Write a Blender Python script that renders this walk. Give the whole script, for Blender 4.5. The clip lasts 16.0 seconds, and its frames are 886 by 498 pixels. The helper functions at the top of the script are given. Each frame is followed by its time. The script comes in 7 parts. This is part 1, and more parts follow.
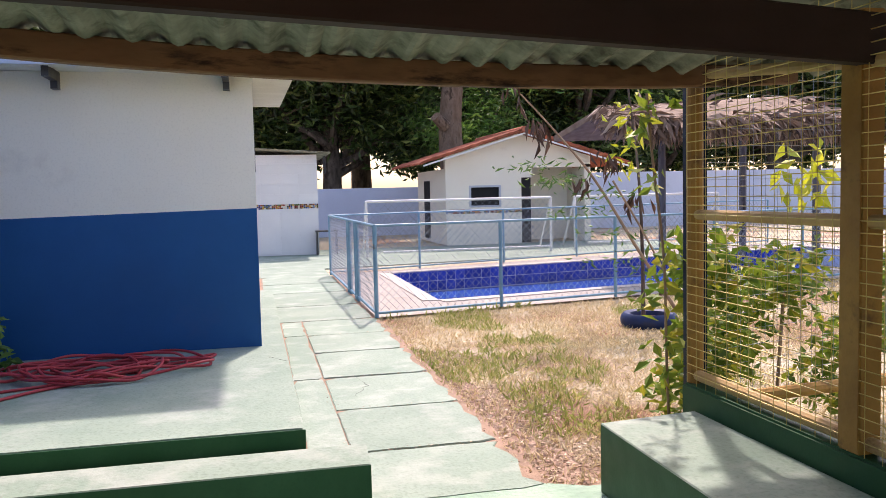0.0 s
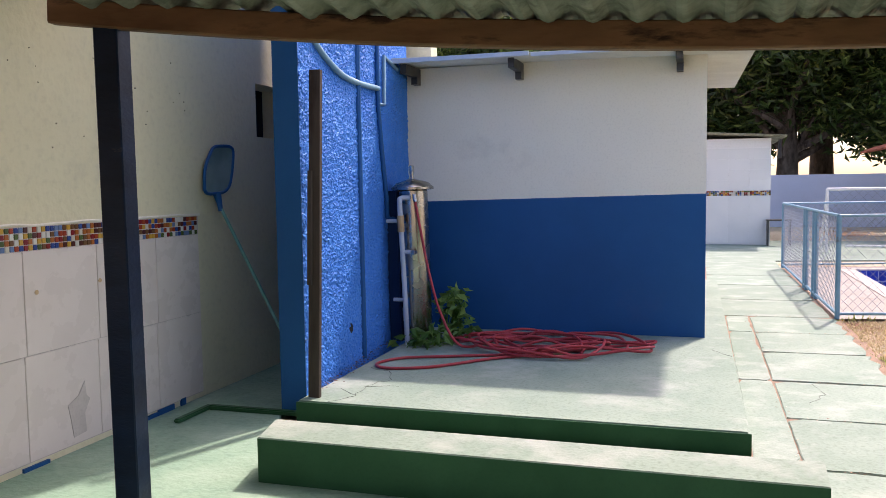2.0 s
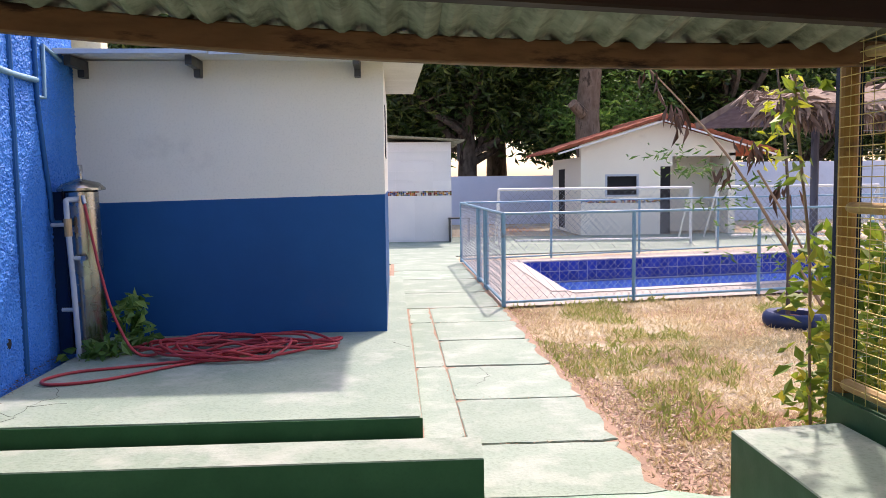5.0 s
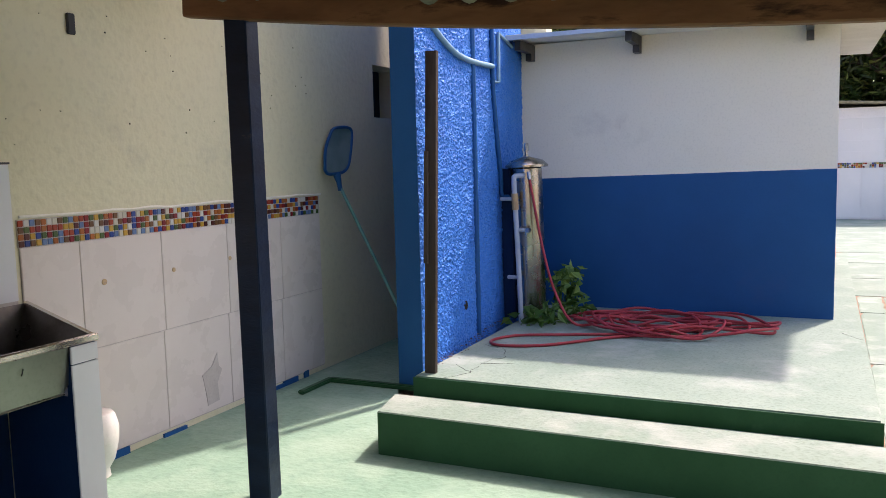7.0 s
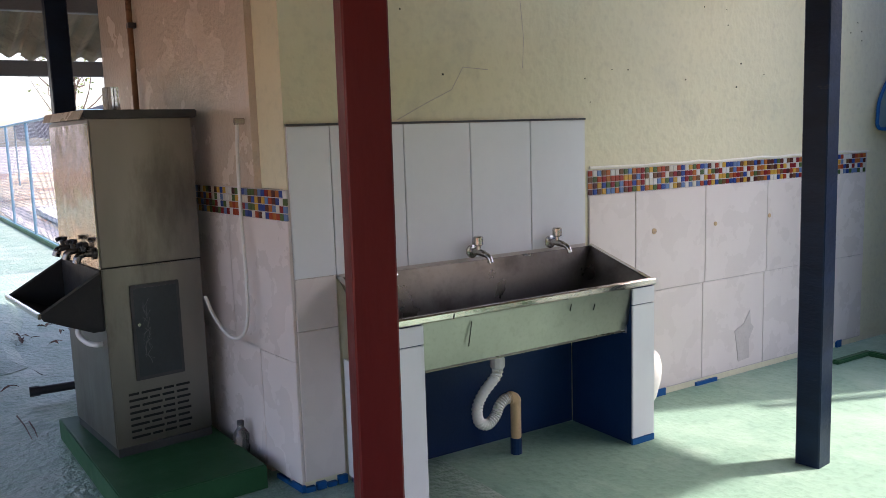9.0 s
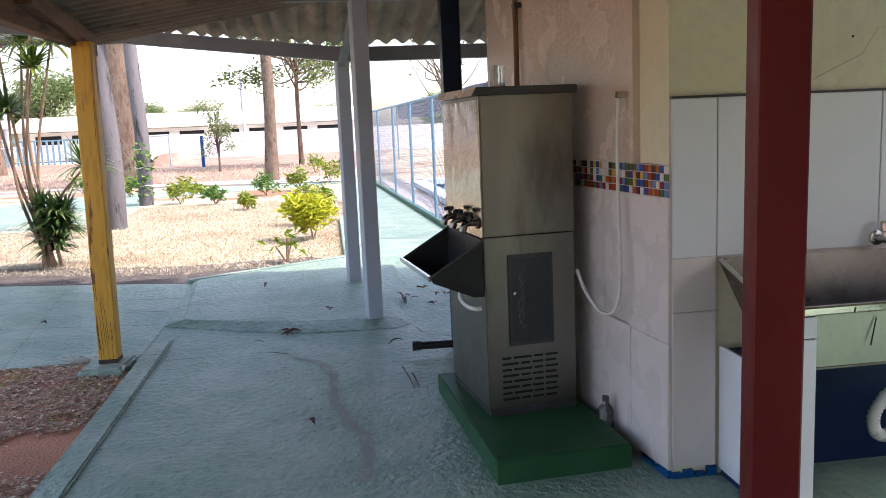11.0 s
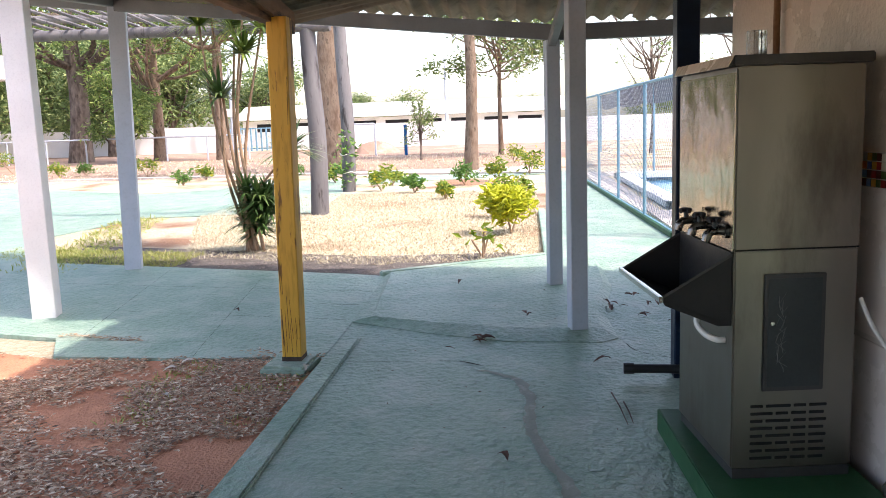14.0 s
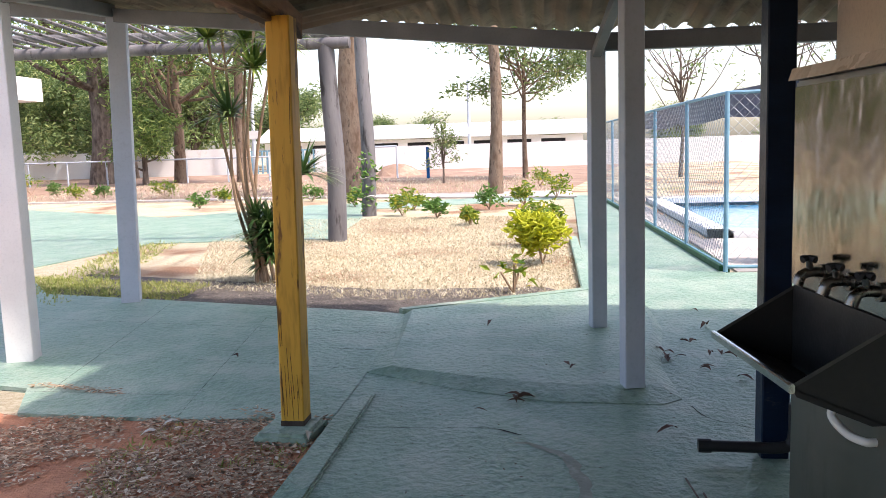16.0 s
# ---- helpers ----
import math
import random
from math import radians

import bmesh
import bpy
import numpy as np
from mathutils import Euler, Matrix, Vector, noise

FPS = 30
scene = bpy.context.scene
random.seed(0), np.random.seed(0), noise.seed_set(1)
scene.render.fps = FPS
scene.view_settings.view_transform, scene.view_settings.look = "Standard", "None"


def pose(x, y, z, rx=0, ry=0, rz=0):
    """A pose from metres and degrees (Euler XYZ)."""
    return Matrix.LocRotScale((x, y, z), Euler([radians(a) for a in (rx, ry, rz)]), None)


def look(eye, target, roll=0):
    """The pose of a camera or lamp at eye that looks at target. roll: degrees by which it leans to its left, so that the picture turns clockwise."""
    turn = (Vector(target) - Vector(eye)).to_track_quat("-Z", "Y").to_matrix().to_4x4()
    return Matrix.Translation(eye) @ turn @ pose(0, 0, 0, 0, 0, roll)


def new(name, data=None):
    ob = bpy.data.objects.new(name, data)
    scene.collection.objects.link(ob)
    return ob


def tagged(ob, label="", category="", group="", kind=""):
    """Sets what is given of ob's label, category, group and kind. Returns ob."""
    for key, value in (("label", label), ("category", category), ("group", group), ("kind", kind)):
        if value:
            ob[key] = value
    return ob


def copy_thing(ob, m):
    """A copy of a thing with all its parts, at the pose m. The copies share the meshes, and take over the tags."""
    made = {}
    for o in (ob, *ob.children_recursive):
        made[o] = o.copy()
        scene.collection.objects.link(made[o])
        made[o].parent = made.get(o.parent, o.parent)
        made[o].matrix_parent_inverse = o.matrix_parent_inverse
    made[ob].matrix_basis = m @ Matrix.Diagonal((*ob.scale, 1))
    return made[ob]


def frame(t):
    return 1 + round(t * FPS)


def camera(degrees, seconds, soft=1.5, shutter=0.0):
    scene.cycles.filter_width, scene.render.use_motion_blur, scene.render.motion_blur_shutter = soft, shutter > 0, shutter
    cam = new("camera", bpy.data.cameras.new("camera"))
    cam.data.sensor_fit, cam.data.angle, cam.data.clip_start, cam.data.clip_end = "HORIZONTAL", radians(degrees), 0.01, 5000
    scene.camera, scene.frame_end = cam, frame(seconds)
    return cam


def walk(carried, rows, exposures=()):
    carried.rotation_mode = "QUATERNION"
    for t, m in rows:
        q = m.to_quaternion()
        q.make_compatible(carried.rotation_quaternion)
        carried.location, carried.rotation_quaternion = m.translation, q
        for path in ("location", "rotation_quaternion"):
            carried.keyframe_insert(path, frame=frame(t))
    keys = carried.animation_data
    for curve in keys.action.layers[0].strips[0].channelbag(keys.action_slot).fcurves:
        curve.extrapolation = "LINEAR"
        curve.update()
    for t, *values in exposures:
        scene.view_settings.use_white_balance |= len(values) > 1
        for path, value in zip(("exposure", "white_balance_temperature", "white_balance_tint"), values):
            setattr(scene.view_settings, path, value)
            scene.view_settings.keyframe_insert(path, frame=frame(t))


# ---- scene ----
cam = camera(56.6, 16.0, soft=0.62)
PATH = [
    (0, (0.587, 0.796, 1.611), (1.028, 2.742, 1.474), -1.3),
    (0.5, (0.479, 0.854, 1.602), (0.555, 2.847, 1.451), -1.1),
    (1, (0.477, 0.917, 1.597), (0.186, 2.89, 1.444), -1.3),
    (1.5, (0.521, 0.954, 1.594), (0.045, 2.89, 1.441), -1.1),
    (2, (0.544, 0.975, 1.597), (-0.051, 2.879, 1.446), -0.8),
    (2.5, (0.579, 0.985, 1.594), (0.009, 2.896, 1.443), -0.4),
    (3, (0.654, 0.973, 1.6), (0.297, 2.935, 1.445), 0.0),
    (3.5, (0.697, 0.936, 1.603), (0.586, 2.927, 1.446), 0.3),
    (3.7, (0.695, 0.938, 1.605), (0.644, 2.931, 1.446), 0.3),
    (5.8, (0.683, 0.913, 1.602), (0.815, 2.902, 1.442), -0.9),
    (6, (0.664, 0.934, 1.615), (0.683, 2.928, 1.454), -1.1),
    (6.5, (0.589, 0.947, 1.635), (0.158, 2.892, 1.459), -0.9),
    (7, (0.535, 0.934, 1.637), (-0.311, 2.734, 1.428), -1.4),
    (7.5, (0.501, 0.908, 1.642), (-0.632, 2.54, 1.411), -1.3),
    (8, (0.426, 0.851, 1.62), (-0.962, 2.269, 1.369), -1.5),
    (8.5, (0.384, 0.756, 1.628), (-1.158, 2.002, 1.362), -1.2),
    (9, (0.309, 0.627, 1.621), (-1.37, 1.679, 1.347), -1.8),
    (9.5, (0.282, 0.541, 1.611), (-1.518, 1.368, 1.337), -1.9),
    (10, (0.251, 0.478, 1.612), (-1.61, 1.156, 1.329), -1.9),
    (10.2, (0.235, 0.463, 1.614), (-1.65, 1.067, 1.327), -2.0),
    (12.3, (0.097, 0.661, 1.586), (-1.879, 0.615, 1.277), -2.7),
    (12.5, (0.043, 0.643, 1.578), (-1.932, 0.606, 1.265), -2.4),
    (13, (-0.132, 0.54, 1.596), (-2.107, 0.519, 1.282), -1.9),
    (13.5, (-0.278, 0.45, 1.564), (-2.251, 0.366, 1.251), -1.6),
    (14, (-0.553, 0.483, 1.572), (-2.521, 0.288, 1.271), -2.0),
    (14.5, (-0.774, 0.552, 1.571), (-2.743, 0.35, 1.281), -2.0),
    (15, (-1.01, 0.483, 1.567), (-2.986, 0.353, 1.292), -1.5),
    (15.5, (-1.214, 0.377, 1.568), (-3.193, 0.263, 1.304), -1.1),
    (16, (-1.447, 0.341, 1.557), (-3.417, 0.096, 1.312), -1.8),
]
EXPOSURES = [(0, 1.42, 7200, 26), (3.5, 1.48, 7300, 27), (7, 1.55, 7200, 27), (7.6, 1.66, 7200, 28), (9, 1.90, 6700, 26), (10, 1.84, 6700, 25), (13, 2.03, 6900, 18), (14.5, 1.86, 7000, 19), (16, 1.60, 7000, 18)]
walk(cam, [(t, look(eye, target, roll)) for t, eye, target, roll in PATH], EXPOSURES)

# ---- world, sun ----
SUN_TO = Vector((0.70, 1.75, 2.64)).normalized()
world = bpy.data.worlds.new("sky")
scene.world = world
world.use_nodes = True
wn = world.node_tree
sky = wn.nodes.new("ShaderNodeTexSky")
sky.sky_type, sky.sun_disc = "NISHITA", False
sky.sun_elevation = math.asin(SUN_TO.z)
sky.sun_rotation = math.atan2(SUN_TO.x, SUN_TO.y)
sky.dust_density, sky.air_density, sky.ozone_density = 2.6, 1.0, 0.6
bg = wn.nodes["Background"]
bg.inputs["Strength"].default_value = 0.15
wn.links.new(sky.outputs[0], bg.inputs["Color"])
sun = new("sun", bpy.data.lights.new("sun", "SUN"))
sun.data.energy, sun.data.angle, sun.data.color = 2.0, radians(1.8), (1.0, 0.96, 0.91)
sun.matrix_world = look(SUN_TO * 50, (0, 0, 0))

# ---- materials ----


def nodes_of(name):
    m = bpy.data.materials.new(name)
    m.use_nodes = True
    return m, m.node_tree, m.node_tree.nodes["Principled BSDF"]


def node(nt, kind, **values):
    n = nt.nodes.new(kind)
    for key, value in values.items():
        n.inputs[key.replace("_", " ")].default_value = value
    return n


def rgba(c):
    return (*c, 1.0)


def mixed(nt, fac, a, b):
    """Mix of two colours (each a socket or a tuple) by a socket or a number."""
    n = nt.nodes.new("ShaderNodeMix")
    n.data_type = "RGBA"
    for socket, value in ((n.inputs[0], fac), (n.inputs[6], a), (n.inputs[7], b)):
        if isinstance(value, (int, float)):
            socket.default_value = value
        elif isinstance(value, tuple):
            socket.default_value = rgba(value)
        else:
            nt.links.new(value, socket)
    return n.outputs[2]


def ramp(nt, fac, lo, hi):
    n = nt.nodes.new("ShaderNodeMapRange")
    n.inputs[1].default_value, n.inputs[2].default_value = lo, hi
    nt.links.new(fac, n.inputs[0])
    return n.outputs[0]


def grain(nt, scale, detail=4.0, stretch=(1, 1, 1), rough=0.55):
    where = nt.nodes.new("ShaderNodeNewGeometry").outputs["Position"]
    if stretch != (1, 1, 1):
        v = nt.nodes.new("ShaderNodeVectorMath")
        v.operation = "MULTIPLY"
        v.inputs[1].default_value = stretch
        nt.links.new(where, v.inputs[0])
        where = v.outputs[0]
    n = node(nt, "ShaderNodeTexNoise", Scale=scale, Detail=detail, Roughness=rough)
    nt.links.new(where, n.inputs["Vector"])
    return n.outputs["Fac"]


def bumped(nt, bsdf, height, strength, distance):
    b = node(nt, "ShaderNodeBump", Strength=strength, Distance=distance)
    nt.links.new(height, b.inputs["Height"])
    nt.links.new(b.outputs[0], bsdf.inputs["Normal"])


def surf(name, c1, c2, scale=2.0, rough=0.7, metal=0.0, fine=60.0, bump=0.2, depth=0.004, stain=None, stain_at=(0.58, 0.7), stain_scale=1.3,
         stretch=(1, 1, 1), spread=0.25, fleck=0.25, spec=0.22):
    """A weathered surface: two colours mixed by broad noise, fine flecks, an optional stain colour, fine relief, and a shift per object."""
    m, nt, bsdf = nodes_of(name)
    broad = ramp(nt, grain(nt, scale, 5.0, stretch), 0.3, 0.7)
    col = mixed(nt, broad, c1, c2)
    fines = grain(nt, fine, 3.0, stretch)
    dark = tuple(0.6 * a for a in c1)
    f = nt.nodes.new("ShaderNodeMath")
    f.operation = "MULTIPLY"
    f.inputs[1].default_value = fleck
    nt.links.new(ramp(nt, fines, 0.5, 0.8), f.inputs[0])
    col = mixed(nt, f.outputs[0], col, dark)
    if stain:
        col = mixed(nt, ramp(nt, grain(nt, stain_scale, 8.0, stretch, 0.65), *stain_at), col, stain)
    if spread:
        hsv = nt.nodes.new("ShaderNodeHueSaturation")
        v = nt.nodes.new("ShaderNodeMapRange")
        v.inputs[3].default_value, v.inputs[4].default_value = 1 - spread / 2, 1 + spread / 2
        nt.links.new(nt.nodes.new("ShaderNodeObjectInfo").outputs["Random"], v.inputs[0])
        nt.links.new(v.outputs[0], hsv.inputs["Value"])
        nt.links.new(col, hsv.inputs["Color"])
        col = hsv.outputs[0]
    nt.links.new(col, bsdf.inputs["Base Color"])
    r = nt.nodes.new("ShaderNodeMapRange")
    r.inputs[3].default_value, r.inputs[4].default_value = max(0.03, rough - 0.12), min(1.0, rough + 0.12)
    nt.links.new(grain(nt, scale * 3, 4.0), r.inputs[0])
    nt.links.new(r.outputs[0], bsdf.inputs["Roughness"])
    bsdf.inputs["Metallic"].default_value = metal
    bsdf.inputs["Specular IOR Level"].default_value = spec
    if bump:
        bumped(nt, bsdf, fines, bump, depth)
    return m


def leafy(name, c1, c2, c3, rough=0.55, glow=0.35):
    """Leaves: colour per leaf by island, light passing through."""
    m, nt, bsdf = nodes_of(name)
    rnd = nt.nodes.new("ShaderNodeNewGeometry").outputs["Random Per Island"]
    col = mixed(nt, ramp(nt, rnd, 0.0, 0.6), c1, c2)
    col = mixed(nt, ramp(nt, rnd, 0.75, 1.0), col, c3)
    nt.links.new(col, bsdf.inputs["Base Color"])
    bsdf.inputs["Roughness"].default_value = rough
    t = nt.nodes.new("ShaderNodeBsdfTranslucent")
    nt.links.new(col, t.inputs["Color"])
    mix = nt.nodes.new("ShaderNodeMixShader")
    mix.inputs[0].default_value = glow
    nt.links.new(bsdf.outputs[0], mix.inputs[1])
    nt.links.new(t.outputs[0], mix.inputs[2])
    nt.links.new(mix.outputs[0], nt.nodes["Material Output"].inputs["Surface"])
    return m


GREEN_FLOOR = surf("green floor paint", (0.152, 0.262, 0.197), (0.268, 0.372, 0.297), 1.6, 0.42, fine=20, bump=1.0, depth=0.026, stain=(0.30, 0.37, 0.305), stain_at=(0.48, 0.66), stain_scale=2.2, spread=0.06, fleck=0.8, spec=0.4)
PALE_FLOOR = surf("pale worn green paint", (0.178, 0.258, 0.205), (0.245, 0.32, 0.266), 1.6, 0.7, fine=45, bump=0.45, depth=0.008, stain=(0.305, 0.355, 0.315), stain_at=(0.50, 0.66), stain_scale=2.4, spread=0.12, fleck=0.7)
DARK_GREEN = surf("dark green paint", (0.012, 0.068, 0.026), (0.02, 0.09, 0.038), 3.0, 0.5, bump=0.15, spread=0.05, stain=(0.05, 0.13, 0.07), stain_at=(0.66, 0.8))
CREAM = surf("cream wall paint", (0.63, 0.585, 0.40), (0.69, 0.645, 0.45), 0.8, 0.6, fine=22, bump=0.7, depth=0.008, stain=(0.44, 0.42, 0.32), stain_at=(0.6, 0.85), spread=0.0)
PINKISH = surf("glossy cream plaster", (0.56, 0.46, 0.36), (0.63, 0.53, 0.42), 1.2, 0.26, fine=40, bump=0.7, depth=0.006, stain=(0.52, 0.43, 0.34), spec=0.5, stain_at=(0.6, 0.85), spread=0.0)
BEIGE_WALL = surf("beige wall paint", (0.73, 0.70, 0.60), (0.79, 0.76, 0.66), 0.7, 0.7, fine=50, bump=0.2, stain=(0.50, 0.47, 0.40), stain_at=(0.62, 0.9), spread=0.0)
BLUE_WALL = surf("blue wall paint", (0.001, 0.066, 0.205), (0.002, 0.084, 0.25), 1.0, 0.5, fine=60, bump=0.2, stain=(0.02, 0.07, 0.2), stain_at=(0.6, 0.9), spread=0.0, fleck=0.1)
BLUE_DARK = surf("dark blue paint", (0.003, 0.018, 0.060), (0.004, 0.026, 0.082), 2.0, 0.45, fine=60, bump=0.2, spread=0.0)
PINK_TILE = surf("pale pink tile", (0.63, 0.56, 0.51), (0.67, 0.60, 0.55), 1.5, 0.28, fine=20, bump=0.05, spread=0.05, fleck=0.05, stain=(0.62, 0.55, 0.50), stain_at=(0.62, 0.85))
WHITE_TILE = surf("white tile", (0.62, 0.64, 0.65), (0.68, 0.69, 0.69), 1.5, 0.2, fine=20, bump=0.04, spread=0.05, fleck=0.05, stain=(0.56, 0.56, 0.54), stain_at=(0.64, 0.85))
GROUT = surf("grout", (0.46, 0.41, 0.37), (0.54, 0.49, 0.45), 6.0, 0.9)
STEEL = surf("brushed stainless steel", (0.20, 0.187, 0.166), (0.255, 0.238, 0.212), 1.5, 0.36, 1.0, fine=5, bump=0.10, depth=0.03, stretch=(1, 1, 0.3), spread=0.0, stain=(0.15, 0.135, 0.12), stain_at=(0.53, 0.66), stain_scale=3.0)
STEEL_BRIGHT = surf("polished steel", (0.62, 0.58, 0.52), (0.70, 0.66, 0.60), 2.0, 0.16, 1.0, fine=14, bump=0.10, depth=0.01, spread=0.0)
FRONT_STEEL = surf("wavy polished front sheet", (0.36, 0.325, 0.285), (0.44, 0.40, 0.355), 2.0, 0.17, 1.0, fine=3.6, bump=0.3, depth=0.04, stretch=(1, 1, 0.7), spread=0.0, fleck=0.0)
FILTER_STEEL = surf("shiny filter steel", (0.40, 0.38, 0.34), (0.50, 0.47, 0.42), 2.0, 0.26, 1.0, fine=30, bump=0.04, stretch=(1, 1, 0.2), spread=0.0, stain=(0.30, 0.27, 0.23), stain_at=(0.58, 0.8), stain_scale=3)
STEEL_DULL = surf("dull sink steel", (0.24, 0.24, 0.22), (0.34, 0.335, 0.305), 2.0, 0.34, 1.0, fine=50, bump=0.06, spread=0.0, stain=(0.25, 0.22, 0.19), stain_at=(0.58, 0.8))
# Shade inside the trough is put into this darker steel, besides its stain blotches.
BOWL_STEEL = surf("stained bowl steel with painted shade", (0.13, 0.118, 0.108), (0.20, 0.182, 0.168), 2.0, 0.30, 1.0, fine=40, bump=0.06, spread=0.0, stain=(0.09, 0.078, 0.07), stain_at=(0.52, 0.7), stain_scale=3)
CHROME = surf("worn chrome", (0.45, 0.43, 0.40), (0.55, 0.52, 0.48), 8.0, 0.22, 1.0, spread=0.0)
DARK_METAL = surf("dark grey metal", (0.05, 0.05, 0.052), (0.08, 0.08, 0.08), 3.0, 0.4, 0.4, spread=0.0)
BLACK_TRAY = surf("black plastic", (0.018, 0.018, 0.02), (0.03, 0.03, 0.03), 4.0, 0.4, spread=0.0)
HATCH = surf("grey service panel", (0.035, 0.042, 0.044), (0.05, 0.058, 0.062), 3.0, 0.35, spread=0.0)
SMEAR = surf("grey scuff", (0.10, 0.11, 0.112), (0.15, 0.16, 0.162), 20.0, 0.6, spread=0.0)
TAP_METAL = surf("tarnished tap metal", (0.16, 0.15, 0.14), (0.24, 0.225, 0.21), 8.0, 0.28, 1.0, spread=0.0)
SLOT = surf("dark slot", (0.012, 0.012, 0.012), (0.02, 0.02, 0.02), 4.0, 0.8, spread=0.0)
WHITE_PVC = surf("white plastic pipe", (0.62, 0.60, 0.55), (0.70, 0.68, 0.63), 6.0, 0.4, spread=0.0)
TAN_PVC = surf("tan painted pipe", (0.42, 0.27, 0.14), (0.52, 0.36, 0.20), 8.0, 0.5, spread=0.0, stain=(0.02, 0.06, 0.2), stain_at=(0.6, 0.66), stain_scale=9)
RED_PAINT = surf("oxide red paint", (0.115, 0.010, 0.010), (0.16, 0.017, 0.014), 3.0, 0.4, fine=35, bump=0.35, stretch=(1, 1, 0.2), spread=0.0, stain=(0.12, 0.02, 0.02), stain_at=(0.6, 0.8))
NAVY_PAINT = surf("navy paint on wood", (0.0025, 0.007, 0.019), (0.005, 0.017, 0.045), 3.0, 0.38, fine=30, bump=0.5, stretch=(1, 1, 3.0), spread=0.0, stain=(0.035, 0.04, 0.05), stain_at=(0.66, 0.72), stain_scale=6)
GREY_PAINT = surf("pale grey paint", (0.38, 0.43, 0.50), (0.46, 0.51, 0.58), 2.0, 0.5, fine=40, bump=0.15, spread=0.08, stain=(0.28, 0.30, 0.33), stain_at=(0.62, 0.8))
BEAM_GREY = surf("slate grey beam paint", (0.14, 0.155, 0.17), (0.19, 0.205, 0.22), 3.0, 0.55, spread=0.06)
YELLOW_PAINT = surf("yellow ochre paint", (0.58, 0.315, 0.045), (0.68, 0.39, 0.06), 3.0, 0.5, fine=30, bump=0.4, stretch=(1, 1, 0.15), spread=0.05, stain=(0.20, 0.10, 0.03), stain_at=(0.59, 0.63), stain_scale=16, fleck=0.9)
BROWN_WOOD = surf("brown beam timber", (0.11, 0.056, 0.029), (0.26, 0.14, 0.072), 5.0, 0.7, fine=24, bump=0.8, stretch=(0.2, 1, 1), spread=0.15, stain=(0.035, 0.018, 0.012), stain_at=(0.54, 0.62), stain_scale=5, fleck=0.6)
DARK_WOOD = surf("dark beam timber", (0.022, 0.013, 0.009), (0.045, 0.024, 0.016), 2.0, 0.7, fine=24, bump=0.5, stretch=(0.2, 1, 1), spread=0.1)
PLANK_WOOD = surf("weathered plank", (0.03, 0.022, 0.018), (0.10, 0.075, 0.06), 3.0, 0.8, fine=40, bump=0.6, stretch=(1, 1, 0.12), spread=0.1, stain=(0.035, 0.022, 0.016), stain_at=(0.55, 0.65), stain_scale=4)
POLE_WOOD = surf("grey weathered log", (0.085, 0.083, 0.092), (0.18, 0.172, 0.175), 2.0, 0.85, fine=30, bump=0.8, stretch=(1, 1, 0.2), spread=0.15, stain=(0.04, 0.036, 0.036), stain_at=(0.56, 0.66), stain_scale=5)
FIBRO = surf("fibre cement sheet", (0.17, 0.175, 0.135), (0.31, 0.31, 0.25), 9.0, 0.85, fine=40, bump=0.5, spread=0.2, stain=(0.09, 0.09, 0.065), stain_at=(0.50, 0.68), stain_scale=6)
FIBRO_BROWN = surf("aged brown roof sheet", (0.17, 0.14, 0.105), (0.26, 0.215, 0.165), 3.0, 0.85, fine=30, bump=0.3, spread=0.12, stain=(0.09, 0.07, 0.055), stain_at=(0.55, 0.72), stain_scale=4)
EAVE_WHITE = surf("white eave sheet", (0.55, 0.55, 0.50), (0.62, 0.62, 0.57), 3.0, 0.7, spread=0.0)
HOSE_RED = surf("red garden hose", (0.36, 0.035, 0.045), (0.44, 0.06, 0.065), 5.0, 0.4, bump=0.1, spread=0.1)
FENCE_BLUE = surf("pale blue fence paint", (0.13, 0.27, 0.37), (0.20, 0.36, 0.46), 4.0, 0.5, spread=0.12, stain=(0.14, 0.15, 0.15), stain_at=(0.62, 0.72), stain_scale=6)
NET_CLOTH = surf("pale teal net cloth", (0.11, 0.19, 0.20), (0.16, 0.25, 0.255), 8.0, 0.6, fine=200, spread=0.0, spec=0.1)
NET_POLE = surf("faded teal pole", (0.10, 0.28, 0.26), (0.16, 0.36, 0.33), 5.0, 0.4, spread=0.0)
WIRE = surf("galvanised wire", (0.27, 0.31, 0.35), (0.36, 0.40, 0.44), 6.0, 0.5, 0.5, bump=0, spread=0.0)
YELLOW_WIRE = surf("yellow coated wire", (0.55, 0.42, 0.14), (0.64, 0.52, 0.20), 6.0, 0.5, 0.2, bump=0, spread=0.0)
WHITE_PIPE = surf("white goal paint", (0.62, 0.62, 0.62), (0.70, 0.70, 0.70), 3.0, 0.5, spread=0.0, stain=(0.4, 0.3, 0.24), stain_at=(0.64, 0.75))
COPING = surf("pale stone coping", (0.40, 0.36, 0.33), (0.48, 0.44, 0.41), 3.0, 0.8, spread=0.06)
DECK = surf("sandy pool deck", (0.29, 0.265, 0.245), (0.36, 0.33, 0.305), 2.0, 0.85, spread=0.0, stain=(0.24, 0.20, 0.175))
POOL_TILE = surf("royal blue pool tile", (0.012, 0.035, 0.30), (0.03, 0.07, 0.42), 5.0, 0.18, bump=0.03, spread=0.5, fleck=0.1)
POOL_TILE_FAR = surf("azure pool lining", (0.06, 0.22, 0.42), (0.09, 0.30, 0.50), 3.0, 0.3, spread=0.1)
POOL_GROUT = surf("pale pool grout", (0.42, 0.50, 0.62), (0.5, 0.58, 0.68), 6.0, 0.8)
